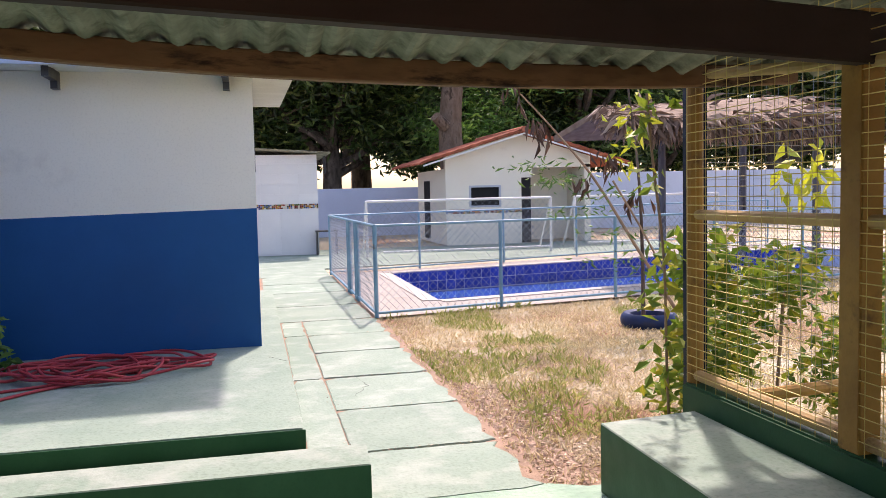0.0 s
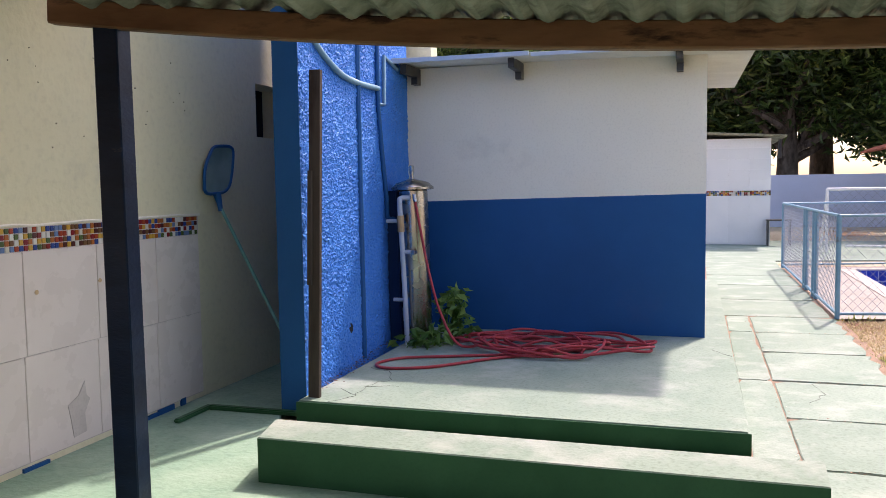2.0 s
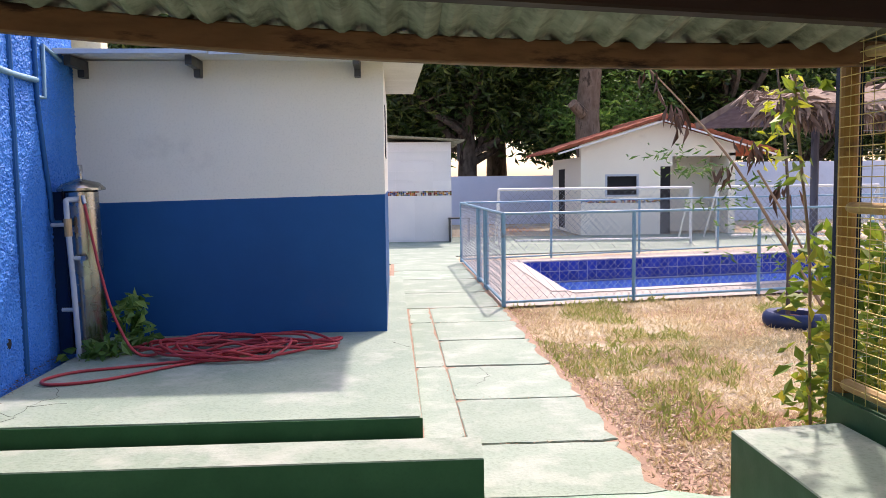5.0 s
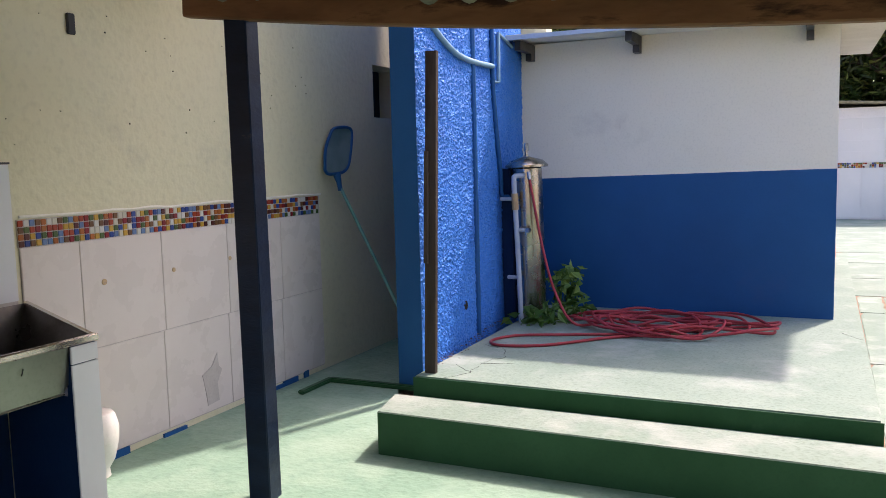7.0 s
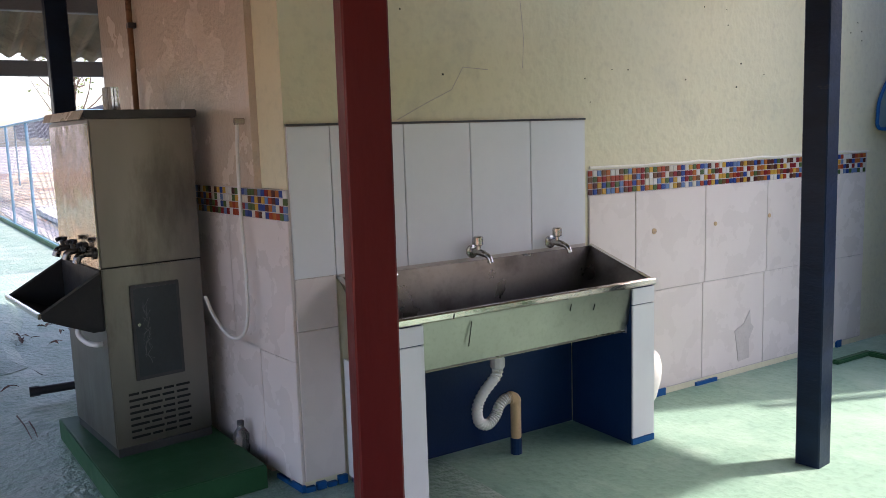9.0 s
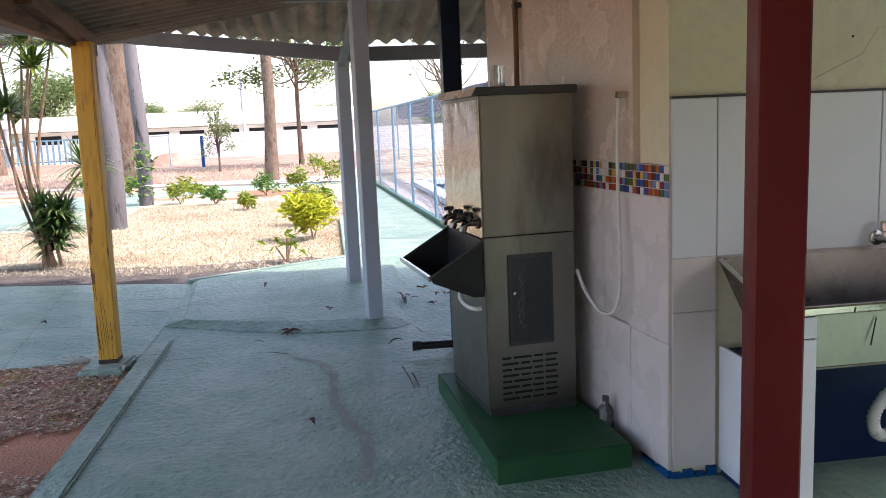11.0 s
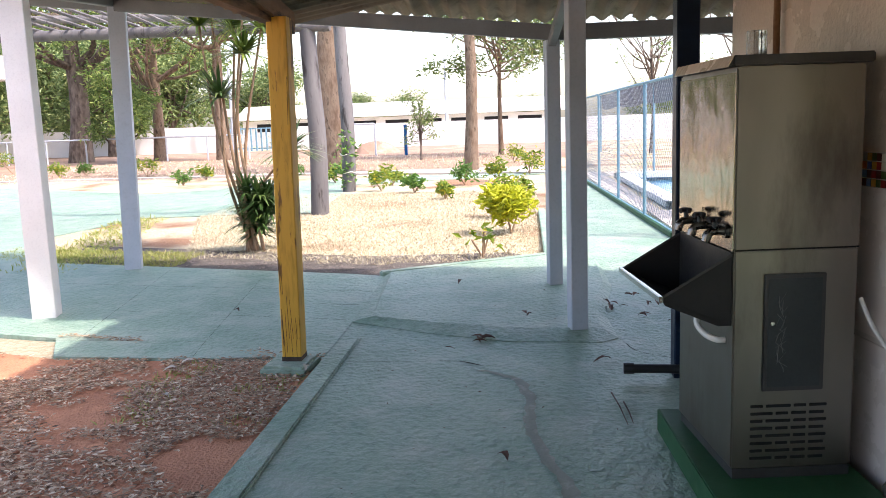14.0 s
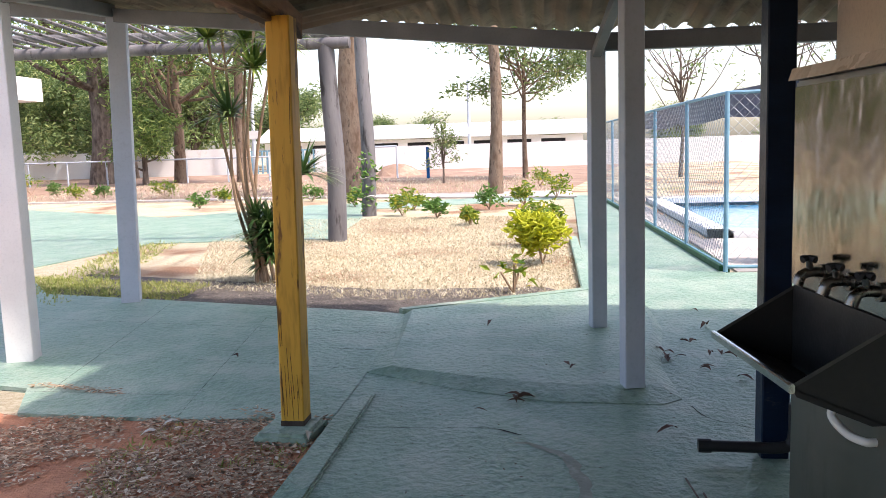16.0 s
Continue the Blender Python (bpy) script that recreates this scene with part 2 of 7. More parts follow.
ROOF_TILE = surf("clay roof tile", (0.30, 0.085, 0.05), (0.42, 0.14, 0.085), 5.0, 0.8, spread=0.4, stain=(0.12, 0.06, 0.05), stain_at=(0.56, 0.72), stain_scale=4)
FROND = leafy("dry palm frond", (0.12, 0.075, 0.055), (0.27, 0.185, 0.135), (0.44, 0.34, 0.26), 0.85, 0.15)
THATCH = surf("dry palm thatch", (0.17, 0.115, 0.085), (0.28, 0.205, 0.155), 6.0, 0.9, spread=0.3, fine=30)
WHITE_WALL = surf("white boundary wall", (0.66, 0.67, 0.69), (0.74, 0.74, 0.75), 0.5, 0.85, fine=20, spread=0.0, stain=(0.52, 0.50, 0.48), stain_at=(0.6, 0.8))
BLUE_GREY_WALL = surf("blue tinted boundary wall", (0.46, 0.53, 0.66), (0.54, 0.60, 0.72), 0.5, 0.85, fine=20, spread=0.0, stain=(0.40, 0.43, 0.5), stain_at=(0.6, 0.8))
# Near-black sheets of this stand in for the shade inside openings.
HOLE_SHADE = surf("painted interior shade", (0.015, 0.016, 0.018), (0.022, 0.022, 0.024), 2.0, 0.8, spread=0.0)
BARK = surf("brown bark", (0.055, 0.042, 0.036), (0.19, 0.155, 0.13), 5.0, 0.95, fine=14, bump=1.0, depth=0.03, stretch=(1, 1, 0.4), spread=0.2, stain=(0.05, 0.035, 0.03), stain_at=(0.55, 0.65), stain_scale=3)
BARK_RED = surf("reddish bark", (0.11, 0.072, 0.05), (0.25, 0.19, 0.145), 5.0, 0.95, fine=14, bump=1.0, depth=0.03, stretch=(1, 1, 0.4), spread=0.2, stain=(0.06, 0.042, 0.03), stain_at=(0.54, 0.64), stain_scale=5)
PALE_EARTH = surf("dusty red-brown earth", (0.24, 0.155, 0.115), (0.36, 0.25, 0.19), 0.6, 0.95, fine=20, bump=0.8, depth=0.02, fleck=0.6, spread=0.1, stain=(0.50, 0.41, 0.34), stain_at=(0.56, 0.7), stain_scale=0.4)
STEM_TAN = surf("tan stem", (0.26, 0.17, 0.11), (0.36, 0.26, 0.18), 5.0, 0.85, spread=0.2)
RUBBER_BLUE = surf("blue painted tyre", (0.010, 0.026, 0.085), (0.016, 0.038, 0.12), 5.0, 0.5, spread=0.0, stain=(0.05, 0.05, 0.05), stain_at=(0.6, 0.75))
RED_SOIL = surf("red soil", (0.30, 0.12, 0.065), (0.40, 0.18, 0.10), 2.0, 0.95, fine=30, bump=0.8, spread=0.1)
CLEAR = surf("translucent plastic", (0.55, 0.55, 0.52), (0.62, 0.62, 0.6), 5.0, 0.1, spread=0.0, bump=0)
CLEAR.node_tree.nodes["Principled BSDF"].inputs["Transmission Weight"].default_value = 0.9
# The pale third colour paints light catching on some of the leaves.
MANGO = leafy("dark mango leaves with painted highlights", (0.014, 0.036, 0.010), (0.065, 0.125, 0.03), (0.27, 0.34, 0.09), 0.38, 0.32)
FRESH = leafy("fresh green leaves", (0.05, 0.13, 0.025), (0.10, 0.22, 0.04), (0.20, 0.32, 0.06))
LIME = leafy("yellow green leaves", (0.30, 0.36, 0.02), (0.48, 0.50, 0.03), (0.60, 0.58, 0.06))
VINE = leafy("vine leaves", (0.07, 0.16, 0.02), (0.22, 0.30, 0.03), (0.48, 0.42, 0.04))
# Paler copy of the strap leaf: sunlight on the upper tufts is in its colour.
PALM_LIT = leafy("strap leaves painted sunlit", (0.05, 0.11, 0.025), (0.16, 0.24, 0.05), (0.40, 0.42, 0.10), 0.4, 0.4)
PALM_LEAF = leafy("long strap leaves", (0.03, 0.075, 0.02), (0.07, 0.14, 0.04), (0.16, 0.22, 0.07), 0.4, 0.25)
DRY_POD = leafy("dry brown pods", (0.06, 0.03, 0.02), (0.11, 0.06, 0.04), (0.17, 0.10, 0.07), 0.8, 0.1)
GRASS_DRY = leafy("dry grass blades", (0.52, 0.42, 0.23), (0.72, 0.60, 0.38), (0.84, 0.75, 0.54), 0.8, 0.35)
# Pale tones carry the lawn's sun glare, the darkest tone its shade mottles.
GARDEN_STRAW = leafy("straw blades with painted glare and shade", (0.30, 0.25, 0.15), (0.66, 0.60, 0.45), (0.82, 0.77, 0.63), 0.8, 0.2)
GRASS_GREEN = leafy("green grass blades", (0.24, 0.31, 0.07), (0.42, 0.44, 0.14), (0.62, 0.55, 0.26), 0.7, 0.4)
GARDEN_LEAF = leafy("garden tree leaves", (0.06, 0.12, 0.035), (0.18, 0.27, 0.075), (0.42, 0.48, 0.17), 0.5, 0.5)
# Haze is put into this lighter, duller leaf colour.
FAR_LEAF = leafy("far leaves paled as haze", (0.07, 0.125, 0.04), (0.16, 0.23, 0.08), (0.32, 0.36, 0.14), 0.6, 0.3)


def mosaic_material():
    m, nt, bsdf = nodes_of("glass mosaic")
    r = nt.nodes.new("ShaderNodeValToRGB")
    r.color_ramp.interpolation = "CONSTANT"
    shades = [(0.38, 0.12, 0.03), (0.22, 0.02, 0.02), (0.03, 0.06, 0.22), (0.52, 0.30, 0.05), (0.58, 0.54, 0.45), (0.09, 0.025, 0.02), (0.07, 0.11, 0.035), (0.32, 0.05, 0.02), (0.15, 0.07, 0.03), (0.12, 0.19, 0.34), (0.62, 0.60, 0.55)]
    while len(r.color_ramp.elements) < len(shades):
        r.color_ramp.elements.new(1.0)
    for i, (e, c) in enumerate(zip(r.color_ramp.elements, shades)):
        e.position, e.color = i / len(shades), rgba(c)
    return m, nt, bsdf, r


MOSAIC, nt_, bsdf_, ramp_ = mosaic_material()
nt_.links.new(nt_.nodes.new("ShaderNodeObjectInfo").outputs["Random"], ramp_.inputs[0])
nt_.links.new(ramp_.outputs[0], bsdf_.inputs["Base Color"])
bsdf_.inputs["Roughness"].default_value = 0.15
MOSAIC_FAR, nt_, bsdf_, ramp_ = mosaic_material()
nt_.links.new(nt_.nodes.new("ShaderNodeNewGeometry").outputs["Random Per Island"], ramp_.inputs[0])
nt_.links.new(ramp_.outputs[0], bsdf_.inputs["Base Color"])
bsdf_.inputs["Roughness"].default_value = 0.2


def stucco():
    """Blue paint over coarse spattered render."""
    m, nt, bsdf = nodes_of("blue spattered render")
    where = nt.nodes.new("ShaderNodeNewGeometry").outputs["Position"]
    v = node(nt, "ShaderNodeTexVoronoi", Scale=60.0)
    v.feature = "SMOOTH_F1"
    nt.links.new(where, v.inputs["Vector"])
    n = grain(nt, 75, 5.0)
    add = nt.nodes.new("ShaderNodeMath")
    add.operation = "ADD"
    nt.links.new(v.outputs["Distance"], add.inputs[0])
    nt.links.new(n, add.inputs[1])
    col = mixed(nt, ramp(nt, grain(nt, 2.0), 0.3, 0.7), (0.022, 0.18, 0.60), (0.036, 0.23, 0.70))
    nt.links.new(col, bsdf.inputs["Base Color"])
    bsdf.inputs["Roughness"].default_value = 0.5
    bsdf.inputs["Specular IOR Level"].default_value = 0.25
    bumped(nt, bsdf, add.outputs[0], 0.8, 0.02)
    return m


STUCCO = stucco()


DIRT_LITTER = leafy("brown crumbled litter", (0.16, 0.10, 0.066), (0.48, 0.325, 0.21), (0.78, 0.66, 0.50), 0.9, 0.1)


def ground_material():
    """Bare red earth, straw-dry lawn and greener patches, all by noise in the plan."""
    m, nt, bsdf = nodes_of("dry ground")
    straw = mixed(nt, ramp(nt, grain(nt, 25, 6.0, rough=0.7), 0.35, 0.7), (0.40, 0.33, 0.21), (0.64, 0.57, 0.43))
    earth = mixed(nt, ramp(nt, grain(nt, 30, 6.0, rough=0.7), 0.35, 0.7), (0.22, 0.12, 0.07), (0.36, 0.20, 0.12))
    col = mixed(nt, ramp(nt, grain(nt, 0.5, 6.0), 0.48, 0.62), straw, earth)
    col = mixed(nt, ramp(nt, grain(nt, 0.35, 5.0), 0.58, 0.75), col, (0.20, 0.22, 0.07))
    nt.links.new(col, bsdf.inputs["Base Color"])
    bsdf.inputs["Roughness"].default_value = 0.95
    bumped(nt, bsdf, grain(nt, 60, 5.0, rough=0.7), 1.0, 0.03)
    return m


GROUND = ground_material()
RED_DIRT = surf("red dirt with litter", (0.40, 0.18, 0.105), (0.58, 0.27, 0.155), 2.2, 0.95, fine=55, bump=1.0, depth=0.02, fleck=0.7, spread=0.0, stain=(0.62, 0.29, 0.165), stain_at=(0.54, 0.62), stain_scale=1.6)
JOINT_SOIL = surf("brown joint soil", (0.22, 0.15, 0.11), (0.34, 0.23, 0.165), 6.0, 0.95, fine=60, bump=0.8, spread=0.0)
POLE_OCHRE = surf("pale ochre pole paint", (0.42, 0.27, 0.11), (0.55, 0.38, 0.18), 4.0, 0.55, fine=30, bump=0.5, spread=0.1, stain=(0.22, 0.12, 0.05), stain_at=(0.58, 0.7), stain_scale=6)
OCHRE = surf("weathered ochre paint", (0.26, 0.13, 0.03), (0.42, 0.23, 0.055), 3.0, 0.55, fine=30, bump=0.5, spread=0.15, stain=(0.16, 0.085, 0.03), stain_at=(0.55, 0.68), stain_scale=5)
WORN_FLOOR = surf("worn green and grey floor", (0.16, 0.29, 0.21), (0.24, 0.37, 0.28), 1.2, 0.6, fine=24, bump=0.8, depth=0.01, stain=(0.30, 0.42, 0.33), stain_at=(0.48, 0.68), spread=0.0, fleck=0.5)
BARE_FLOOR = surf("bare brownish concrete", (0.235, 0.265, 0.22), (0.31, 0.325, 0.27), 6.0, 0.6, fine=40, bump=0.8, depth=0.008, spread=0.0, stain=(0.36, 0.37, 0.33), stain_at=(0.55, 0.65), stain_scale=12)
PALE_LEAF = leafy("pale dry leaf", (0.42, 0.36, 0.28), (0.55, 0.50, 0.42), (0.66, 0.62, 0.55), 0.8, 0.2)
GRIT_BITS = leafy("dark grit and crumbs", (0.05, 0.045, 0.042), (0.17, 0.145, 0.125), (0.40, 0.34, 0.28), 0.9, 0.05)
STRAW_LITTER = leafy("tan leaf litter", (0.13, 0.08, 0.055), (0.40, 0.28, 0.20), (0.62, 0.52, 0.40), 0.85, 0.1)
GRAVELLY = surf("dark gritty soil", (0.09, 0.078, 0.072), (0.17, 0.148, 0.135), 8.0, 0.95, fine=70, bump=1.0, depth=0.02, fleck=0.8, spread=0.0)


def water_material(name, tint):
    m, nt, bsdf = nodes_of(name)
    bsdf.inputs["Base Color"].default_value = rgba(tint)
    bsdf.inputs["Roughness"].default_value = 0.04
    bsdf.inputs["IOR"].default_value = 1.33
    bumped(nt, bsdf, grain(nt, 3.0, 3.0), 0.25, 0.05)
    return m


WATER = water_material("pool water", (0.03, 0.09, 0.36))
WATER_FAR = water_material("light pool water", (0.10, 0.30, 0.48))

# ---- mesh helpers ----
rng = np.random.default_rng(7)
BULK = {"foliage", "crown", "netting", "thatch_frond", "dry_pod", "feather_leaf", "top_leaf", "yellow_leaf", "leaf_tuft", "creeper", "mosaic_band", "mesh", "back_mesh", "nail_hole"}


def part(name, bm, material, parent=None, label=""):
    me = bpy.data.meshes.new(name)
    if isinstance(bm, tuple):
        me.from_pydata(bm[0], [], bm[1])
    else:
        bm.normal_update()
        bm.to_mesh(me)
        bm.free()
    me.materials.append(material)
    ob = new(name, me)
    ob.parent = parent
    if name in BULK:
        tagged(ob, kind="stuff")
    if label:
        tagged(ob, label)
    return ob


def smooth(ob, angle=40):
    ob.data.polygons.foreach_set("use_smooth", [True] * len(ob.data.polygons))
    ob.data.set_sharp_from_angle(angle=radians(angle))
    return ob


def thing(name, label, category, group="", at=(0, 0, 0), turn=0):
    e = new(name)
    e.matrix_world = pose(*at, 0, 0, turn)
    return tagged(e, label, category, group)


def setting(ob, label=""):
    return tagged(ob, label, "", "", "structure")


def box(x0, x1, y0, y1, z0, z1, bevel=0.0, bm=None):
    bm = bm or bmesh.new()
    made = bmesh.ops.create_cube(bm, size=1, matrix=Matrix.LocRotScale(((x0 + x1) / 2, (y0 + y1) / 2, (z0 + z1) / 2), None, (abs(x1 - x0), abs(y1 - y0), abs(z1 - z0))))
    if bevel:
        edges = list({e for v in made["verts"] for e in v.link_edges})
        bmesh.ops.bevel(bm, geom=edges, offset=bevel, segments=2, affect="EDGES")
    return bm


def boxes(rows, bevel=0.0):
    bm = bmesh.new()
    for r in rows:
        box(*r, bevel=bevel, bm=bm)
    return bm


def prism(points, z0, z1, bevel=0.0):
    bm = bmesh.new()
    f = bm.faces.new([bm.verts.new((x, y, z1)) for x, y in points])
    if f.normal.z < 0 or f.calc_area() and (f.normal_update() or f.normal.z < 0):
        f.normal_flip()
    top = [e for e in f.edges]
    g = bmesh.ops.extrude_face_region(bm, geom=[f])
    low = [v for v in g["geom"] if isinstance(v, bmesh.types.BMVert)]
    for v in low:
        v.co.z = z0
    bmesh.ops.recalc_face_normals(bm, faces=bm.faces)
    if bevel:
        bmesh.ops.bevel(bm, geom=[e for e in bm.edges if all(abs(v.co.z - z1) < 1e-6 for v in e.verts)], offset=bevel, segments=2, affect="EDGES")
    return bm


def tube(points, radii, sides=10, bm=None, caps=True):
    """A round tube along points; radii one number or one per point."""
    bm = bm or bmesh.new()
    pts = [Vector(p) for p in points]
    if isinstance(radii, (int, float)):
        radii = [radii] * len(pts)
    rings, up = [], None
    for i, p in enumerate(pts):
        d = (pts[min(i + 1, len(pts) - 1)] - pts[max(i - 1, 0)]).normalized()
        if up is None:
            up = Vector((0, 0, 1)) if abs(d.z) < 0.9 else Vector((1, 0, 0))
        a = d.cross(up).normalized()
        b = a.cross(d).normalized()
        up = b
        rings.append([bm.verts.new(p + radii[i] * (math.cos(k) * a + math.sin(k) * b)) for k in np.arange(sides) * math.tau / sides])
    for r0, r1 in zip(rings, rings[1:]):
        for k in range(sides):
            bm.faces.new((r0[k], r0[(k + 1) % sides], r1[(k + 1) % sides], r1[k]))
    if caps:
        bm.faces.new(rings[0][::-1])
        bm.faces.new(rings[-1])
    bmesh.ops.recalc_face_normals(bm, faces=bm.faces)
    return bm


def spline(points, steps=6):
    """Catmull-Rom through points."""
    p = [Vector(q) for q in points]
    p = [2 * p[0] - p[1], *p, 2 * p[-1] - p[-2]]
    out = []
    for i in range(1, len(p) - 2):
        for k in range(steps):
            t = k / steps
            out.append(0.5 * (2 * p[i] + (p[i + 1] - p[i - 1]) * t + (2 * p[i - 1] - 5 * p[i] + 4 * p[i + 1] - p[i + 2]) * t * t + (3 * p[i] - p[i - 1] - 3 * p[i + 1] + p[i + 2]) * t ** 3))
    return [*out, p[-2]]


def beam(a, b, w, h, bevel=0.006, sag=0.0, cuts=8):
    """A squared timber from a to b (middles of its ends)."""
    a, b = Vector(a), Vector(b)
    d = (b - a).normalized()
    side = d.cross((0, 0, 1)).normalized() if abs(d.z) < 0.95 else d.cross((0, 1, 0)).normalized()
    up = side.cross(d).normalized()
    bm, rings = bmesh.new(), []
    for i in range(cuts + 1):
        t = i / cuts
        c = a.lerp(b, t) - up * sag * 4 * t * (1 - t)
        e = bevel
        corners = [(-w / 2 + e, -h / 2), (w / 2 - e, -h / 2), (w / 2, -h / 2 + e), (w / 2, h / 2 - e), (w / 2 - e, h / 2), (-w / 2 + e, h / 2), (-w / 2, h / 2 - e), (-w / 2, -h / 2 + e)]
        rings.append([bm.verts.new(c + side * s + up * u) for s, u in corners])
    for r0, r1 in zip(rings, rings[1:]):
        for k in range(8):
            bm.faces.new((r0[k], r0[(k + 1) % 8], r1[(k + 1) % 8], r1[k]))
    bm.faces.new(rings[0][::-1])
    bm.faces.new(rings[-1])
    bmesh.ops.recalc_face_normals(bm, faces=bm.faces)
    return bm


def corrugated(o, u, v, pitch=0.177, amp=0.025, thick=0.008, per=8):
    """A wavy sheet from the corner o: waves follow one another along u, the ridges run along v."""
    o, u, v = Vector(o), Vector(u), Vector(v)
    n = u.cross(v).normalized()
    if n.z < 0:
        n = -n
    count = max(2, round(u.length / pitch * per))
    verts, faces = [], []
    for i in range(count + 1):
        s = i / count
        w = amp * math.cos(s * u.length / pitch * math.tau)
        for t in (0.0, 1.0):
            for k in (0, 1):
                verts.append(o + u * s + v * t + n * (w + k * thick))
    for i in range(count):
        a, b = 4 * i, 4 * i + 4
        faces += [(a, b, b + 2, a + 2), (a + 1, a + 3, b + 3, b + 1), (a, a + 1, b + 1, b), (a + 2, b + 2, b + 3, a + 3)]
    faces += [(0, 2, 3, 1), (4 * count, 4 * count + 1, 4 * count + 3, 4 * count + 2)]
    return [tuple(q) for q in verts], faces


def leaves(points, size, aspect=0.4, droop=0.3, seed=1, jitter=0.4, fold=0.15):
    """Leaf blades (two folded triangles pairs) at the points, each its own island."""
    g = np.random.default_rng(seed)
    p = np.asarray(points, float)
    n = len(p)
    d = g.normal(size=(n, 3))
    d[:, 2] = d[:, 2] * 0.6 - droop
    d /= np.linalg.norm(d, axis=1)[:, None]
    s = np.cross(d, g.normal(size=(n, 3)))
    s /= np.linalg.norm(s, axis=1)[:, None]
    nn = np.cross(d, s)
    L = size * (1 + jitter * g.uniform(-1, 1, n))[:, None]
    W = L * aspect / 2
    quad = np.stack([p, p + d * L * 0.45 + s * W + nn * L * fold, p + d * L, p + d * L * 0.45 - s * W + nn * L * fold], 1)
    base = np.arange(n)[:, None] * 4
    return quad.reshape(-1, 3).tolist(), np.concatenate([base + [0, 1, 2], base + [0, 2, 3]]).tolist()


def blob_points(n, centres, radius, seed=1, squash=0.8, hollow=0.5):
    """Points scattered in the outer part of balls about the centres."""
    g = np.random.default_rng(seed)
    c = np.asarray(centres, float)
    r = np.broadcast_to(np.asarray(radius, float), (len(c),))
    k = g.choice(len(c), n, p=r ** 2 / (r ** 2).sum())
    d = g.normal(size=(n, 3))
    d /= np.linalg.norm(d, axis=1)[:, None]
    q = c[k] + d * (r[k] * g.uniform(hollow, 1.0, n) ** 0.7)[:, None] * [1, 1, squash]
    return q


def merge(*parts):
    verts, faces = [], []
    for v, f in parts:
        k = len(verts)
        verts += v
        faces += [[i + k for i in q] for q in f]
    return verts, faces


def strip(a, b, r):
    """A thin three-sided wire from a to b, as vertices and faces."""
    a, b = Vector(a), Vector(b)
    d = (b - a).normalized()
    s = d.cross((0.31, 0.62, 0.72)).normalized()
    t = d.cross(s)
    off = [s * r, (-0.5 * s + 0.87 * t) * r, (-0.5 * s - 0.87 * t) * r]
    return [tuple(p + o) for p in (a, b) for o in off], [(0, 1, 4, 3), (1, 2, 5, 4), (2, 0, 3, 5)]


def chain_link(a, b, z0, z1, gap=0.07, r=0.0022):
    """Diagonal wire netting in the upright plane over the line a to b."""
    a, b = Vector((*a, 0)), Vector((*b, 0))
    length, h = (b - a).length, z1 - z0
    d = (b - a).normalized()
    out = []
    at = lambda s, z: a + d * s + Vector((0, 0, z0 + z))
    k = -h
    while k < length:
        for sign in (0, 1):
            s0, s1 = max(k, 0), min(k + h, length)
            if s1 - s0 > 0.01:
                z_0, z_1 = (s0 - k, s1 - k) if sign == 0 else (h - (s0 - k), h - (s1 - k))
                out.append(strip(at(s0, z_0), at(s1, z_1), r))
        k += gap * 1.414
    return merge(*out)

# ---- ground, floors, paths ----
POOL_U = Vector((0.982, 0.19, 0))


def pool_at(s, t):
    """Plan point of the rectangular pool's skewed yard: s metres along its long side, t metres away from the walkway."""
    return (2.08 + POOL_U.x * s, 11.38 + POOL_U.y * s + t)


POOL_HOLE = [pool_at(1.15, 1.15), pool_at(12.6, 1.15), pool_at(12.6, 5.6), pool_at(1.15, 5.6)]
FAR_POOL = [(-15.0, 3.0), (-15.0, 12.0), (-23.5, 12.0), (-23.5, 3.0)]


def ground_sheet(z):
    bm = bmesh.new()
    edges = []
    for loop in ([(-400, -400), (400, -400), (400, 400), (-400, 400)], POOL_HOLE, FAR_POOL):
        vs = [bm.verts.new((x, y, z)) for x, y in loop]
        edges += [bm.edges.new((vs[i], vs[(i + 1) % len(vs)])) for i in range(len(vs))]
    bmesh.ops.triangle_fill(bm, edges=edges, use_beauty=True)
    for f in bm.faces:
        f.normal_update()
        if f.normal.z < 0:
            f.normal_flip()
    return bm


ground = setting(part("ground", ground_sheet(-0.03), GROUND), "dry straw-coloured lawn and bare red earth")
dirt = setting(part("ground_dirt", prism([(-5.95, -0.92), (4.0, -0.92), (4.0, -6.0), (-7.0, -6.0), (-6.05, -2.95), (-5.95, -1.85)], -0.2, -0.018), RED_DIRT), "red dirt bed with dry leaf litter")

floor_worn = setting(part("floor_worn", prism([(4.2, 2.7), (4.2, 4.9), (2.3, 4.9), (2.1, 5.0), (1.12, 5.0), (0.84, 6.0), (-2.1, 6.0), (-2.1, 5.75), (-2.28, 6.1), (-2.28, 9.04), (-3.13, 9.04), (-3.13, 2.7)], -0.2, 0.0), WORN_FLOOR), "worn green and grey concrete floor")
floor = setting(part("floor", prism([(-5.9, -0.75), (4.2, -0.75), (4.2, 2.7), (-3.13, 2.7), (-3.13, 1.98), (-6.9, 1.98), (-6.9, 1.05), (-7.5, 1.1), (-7.5, -0.94), (-5.93, -0.94)], -0.2, 0.0), GREEN_FLOOR), "green painted rough concrete floor")
kerb = setting(part("kerb", prism([(-6.05, -0.90), (4.2, -0.90), (4.2, -0.745), (-6.45, -0.745)], -0.2, 0.022, 0.01), GREEN_FLOOR), "green painted concrete kerb beside the dirt bed")
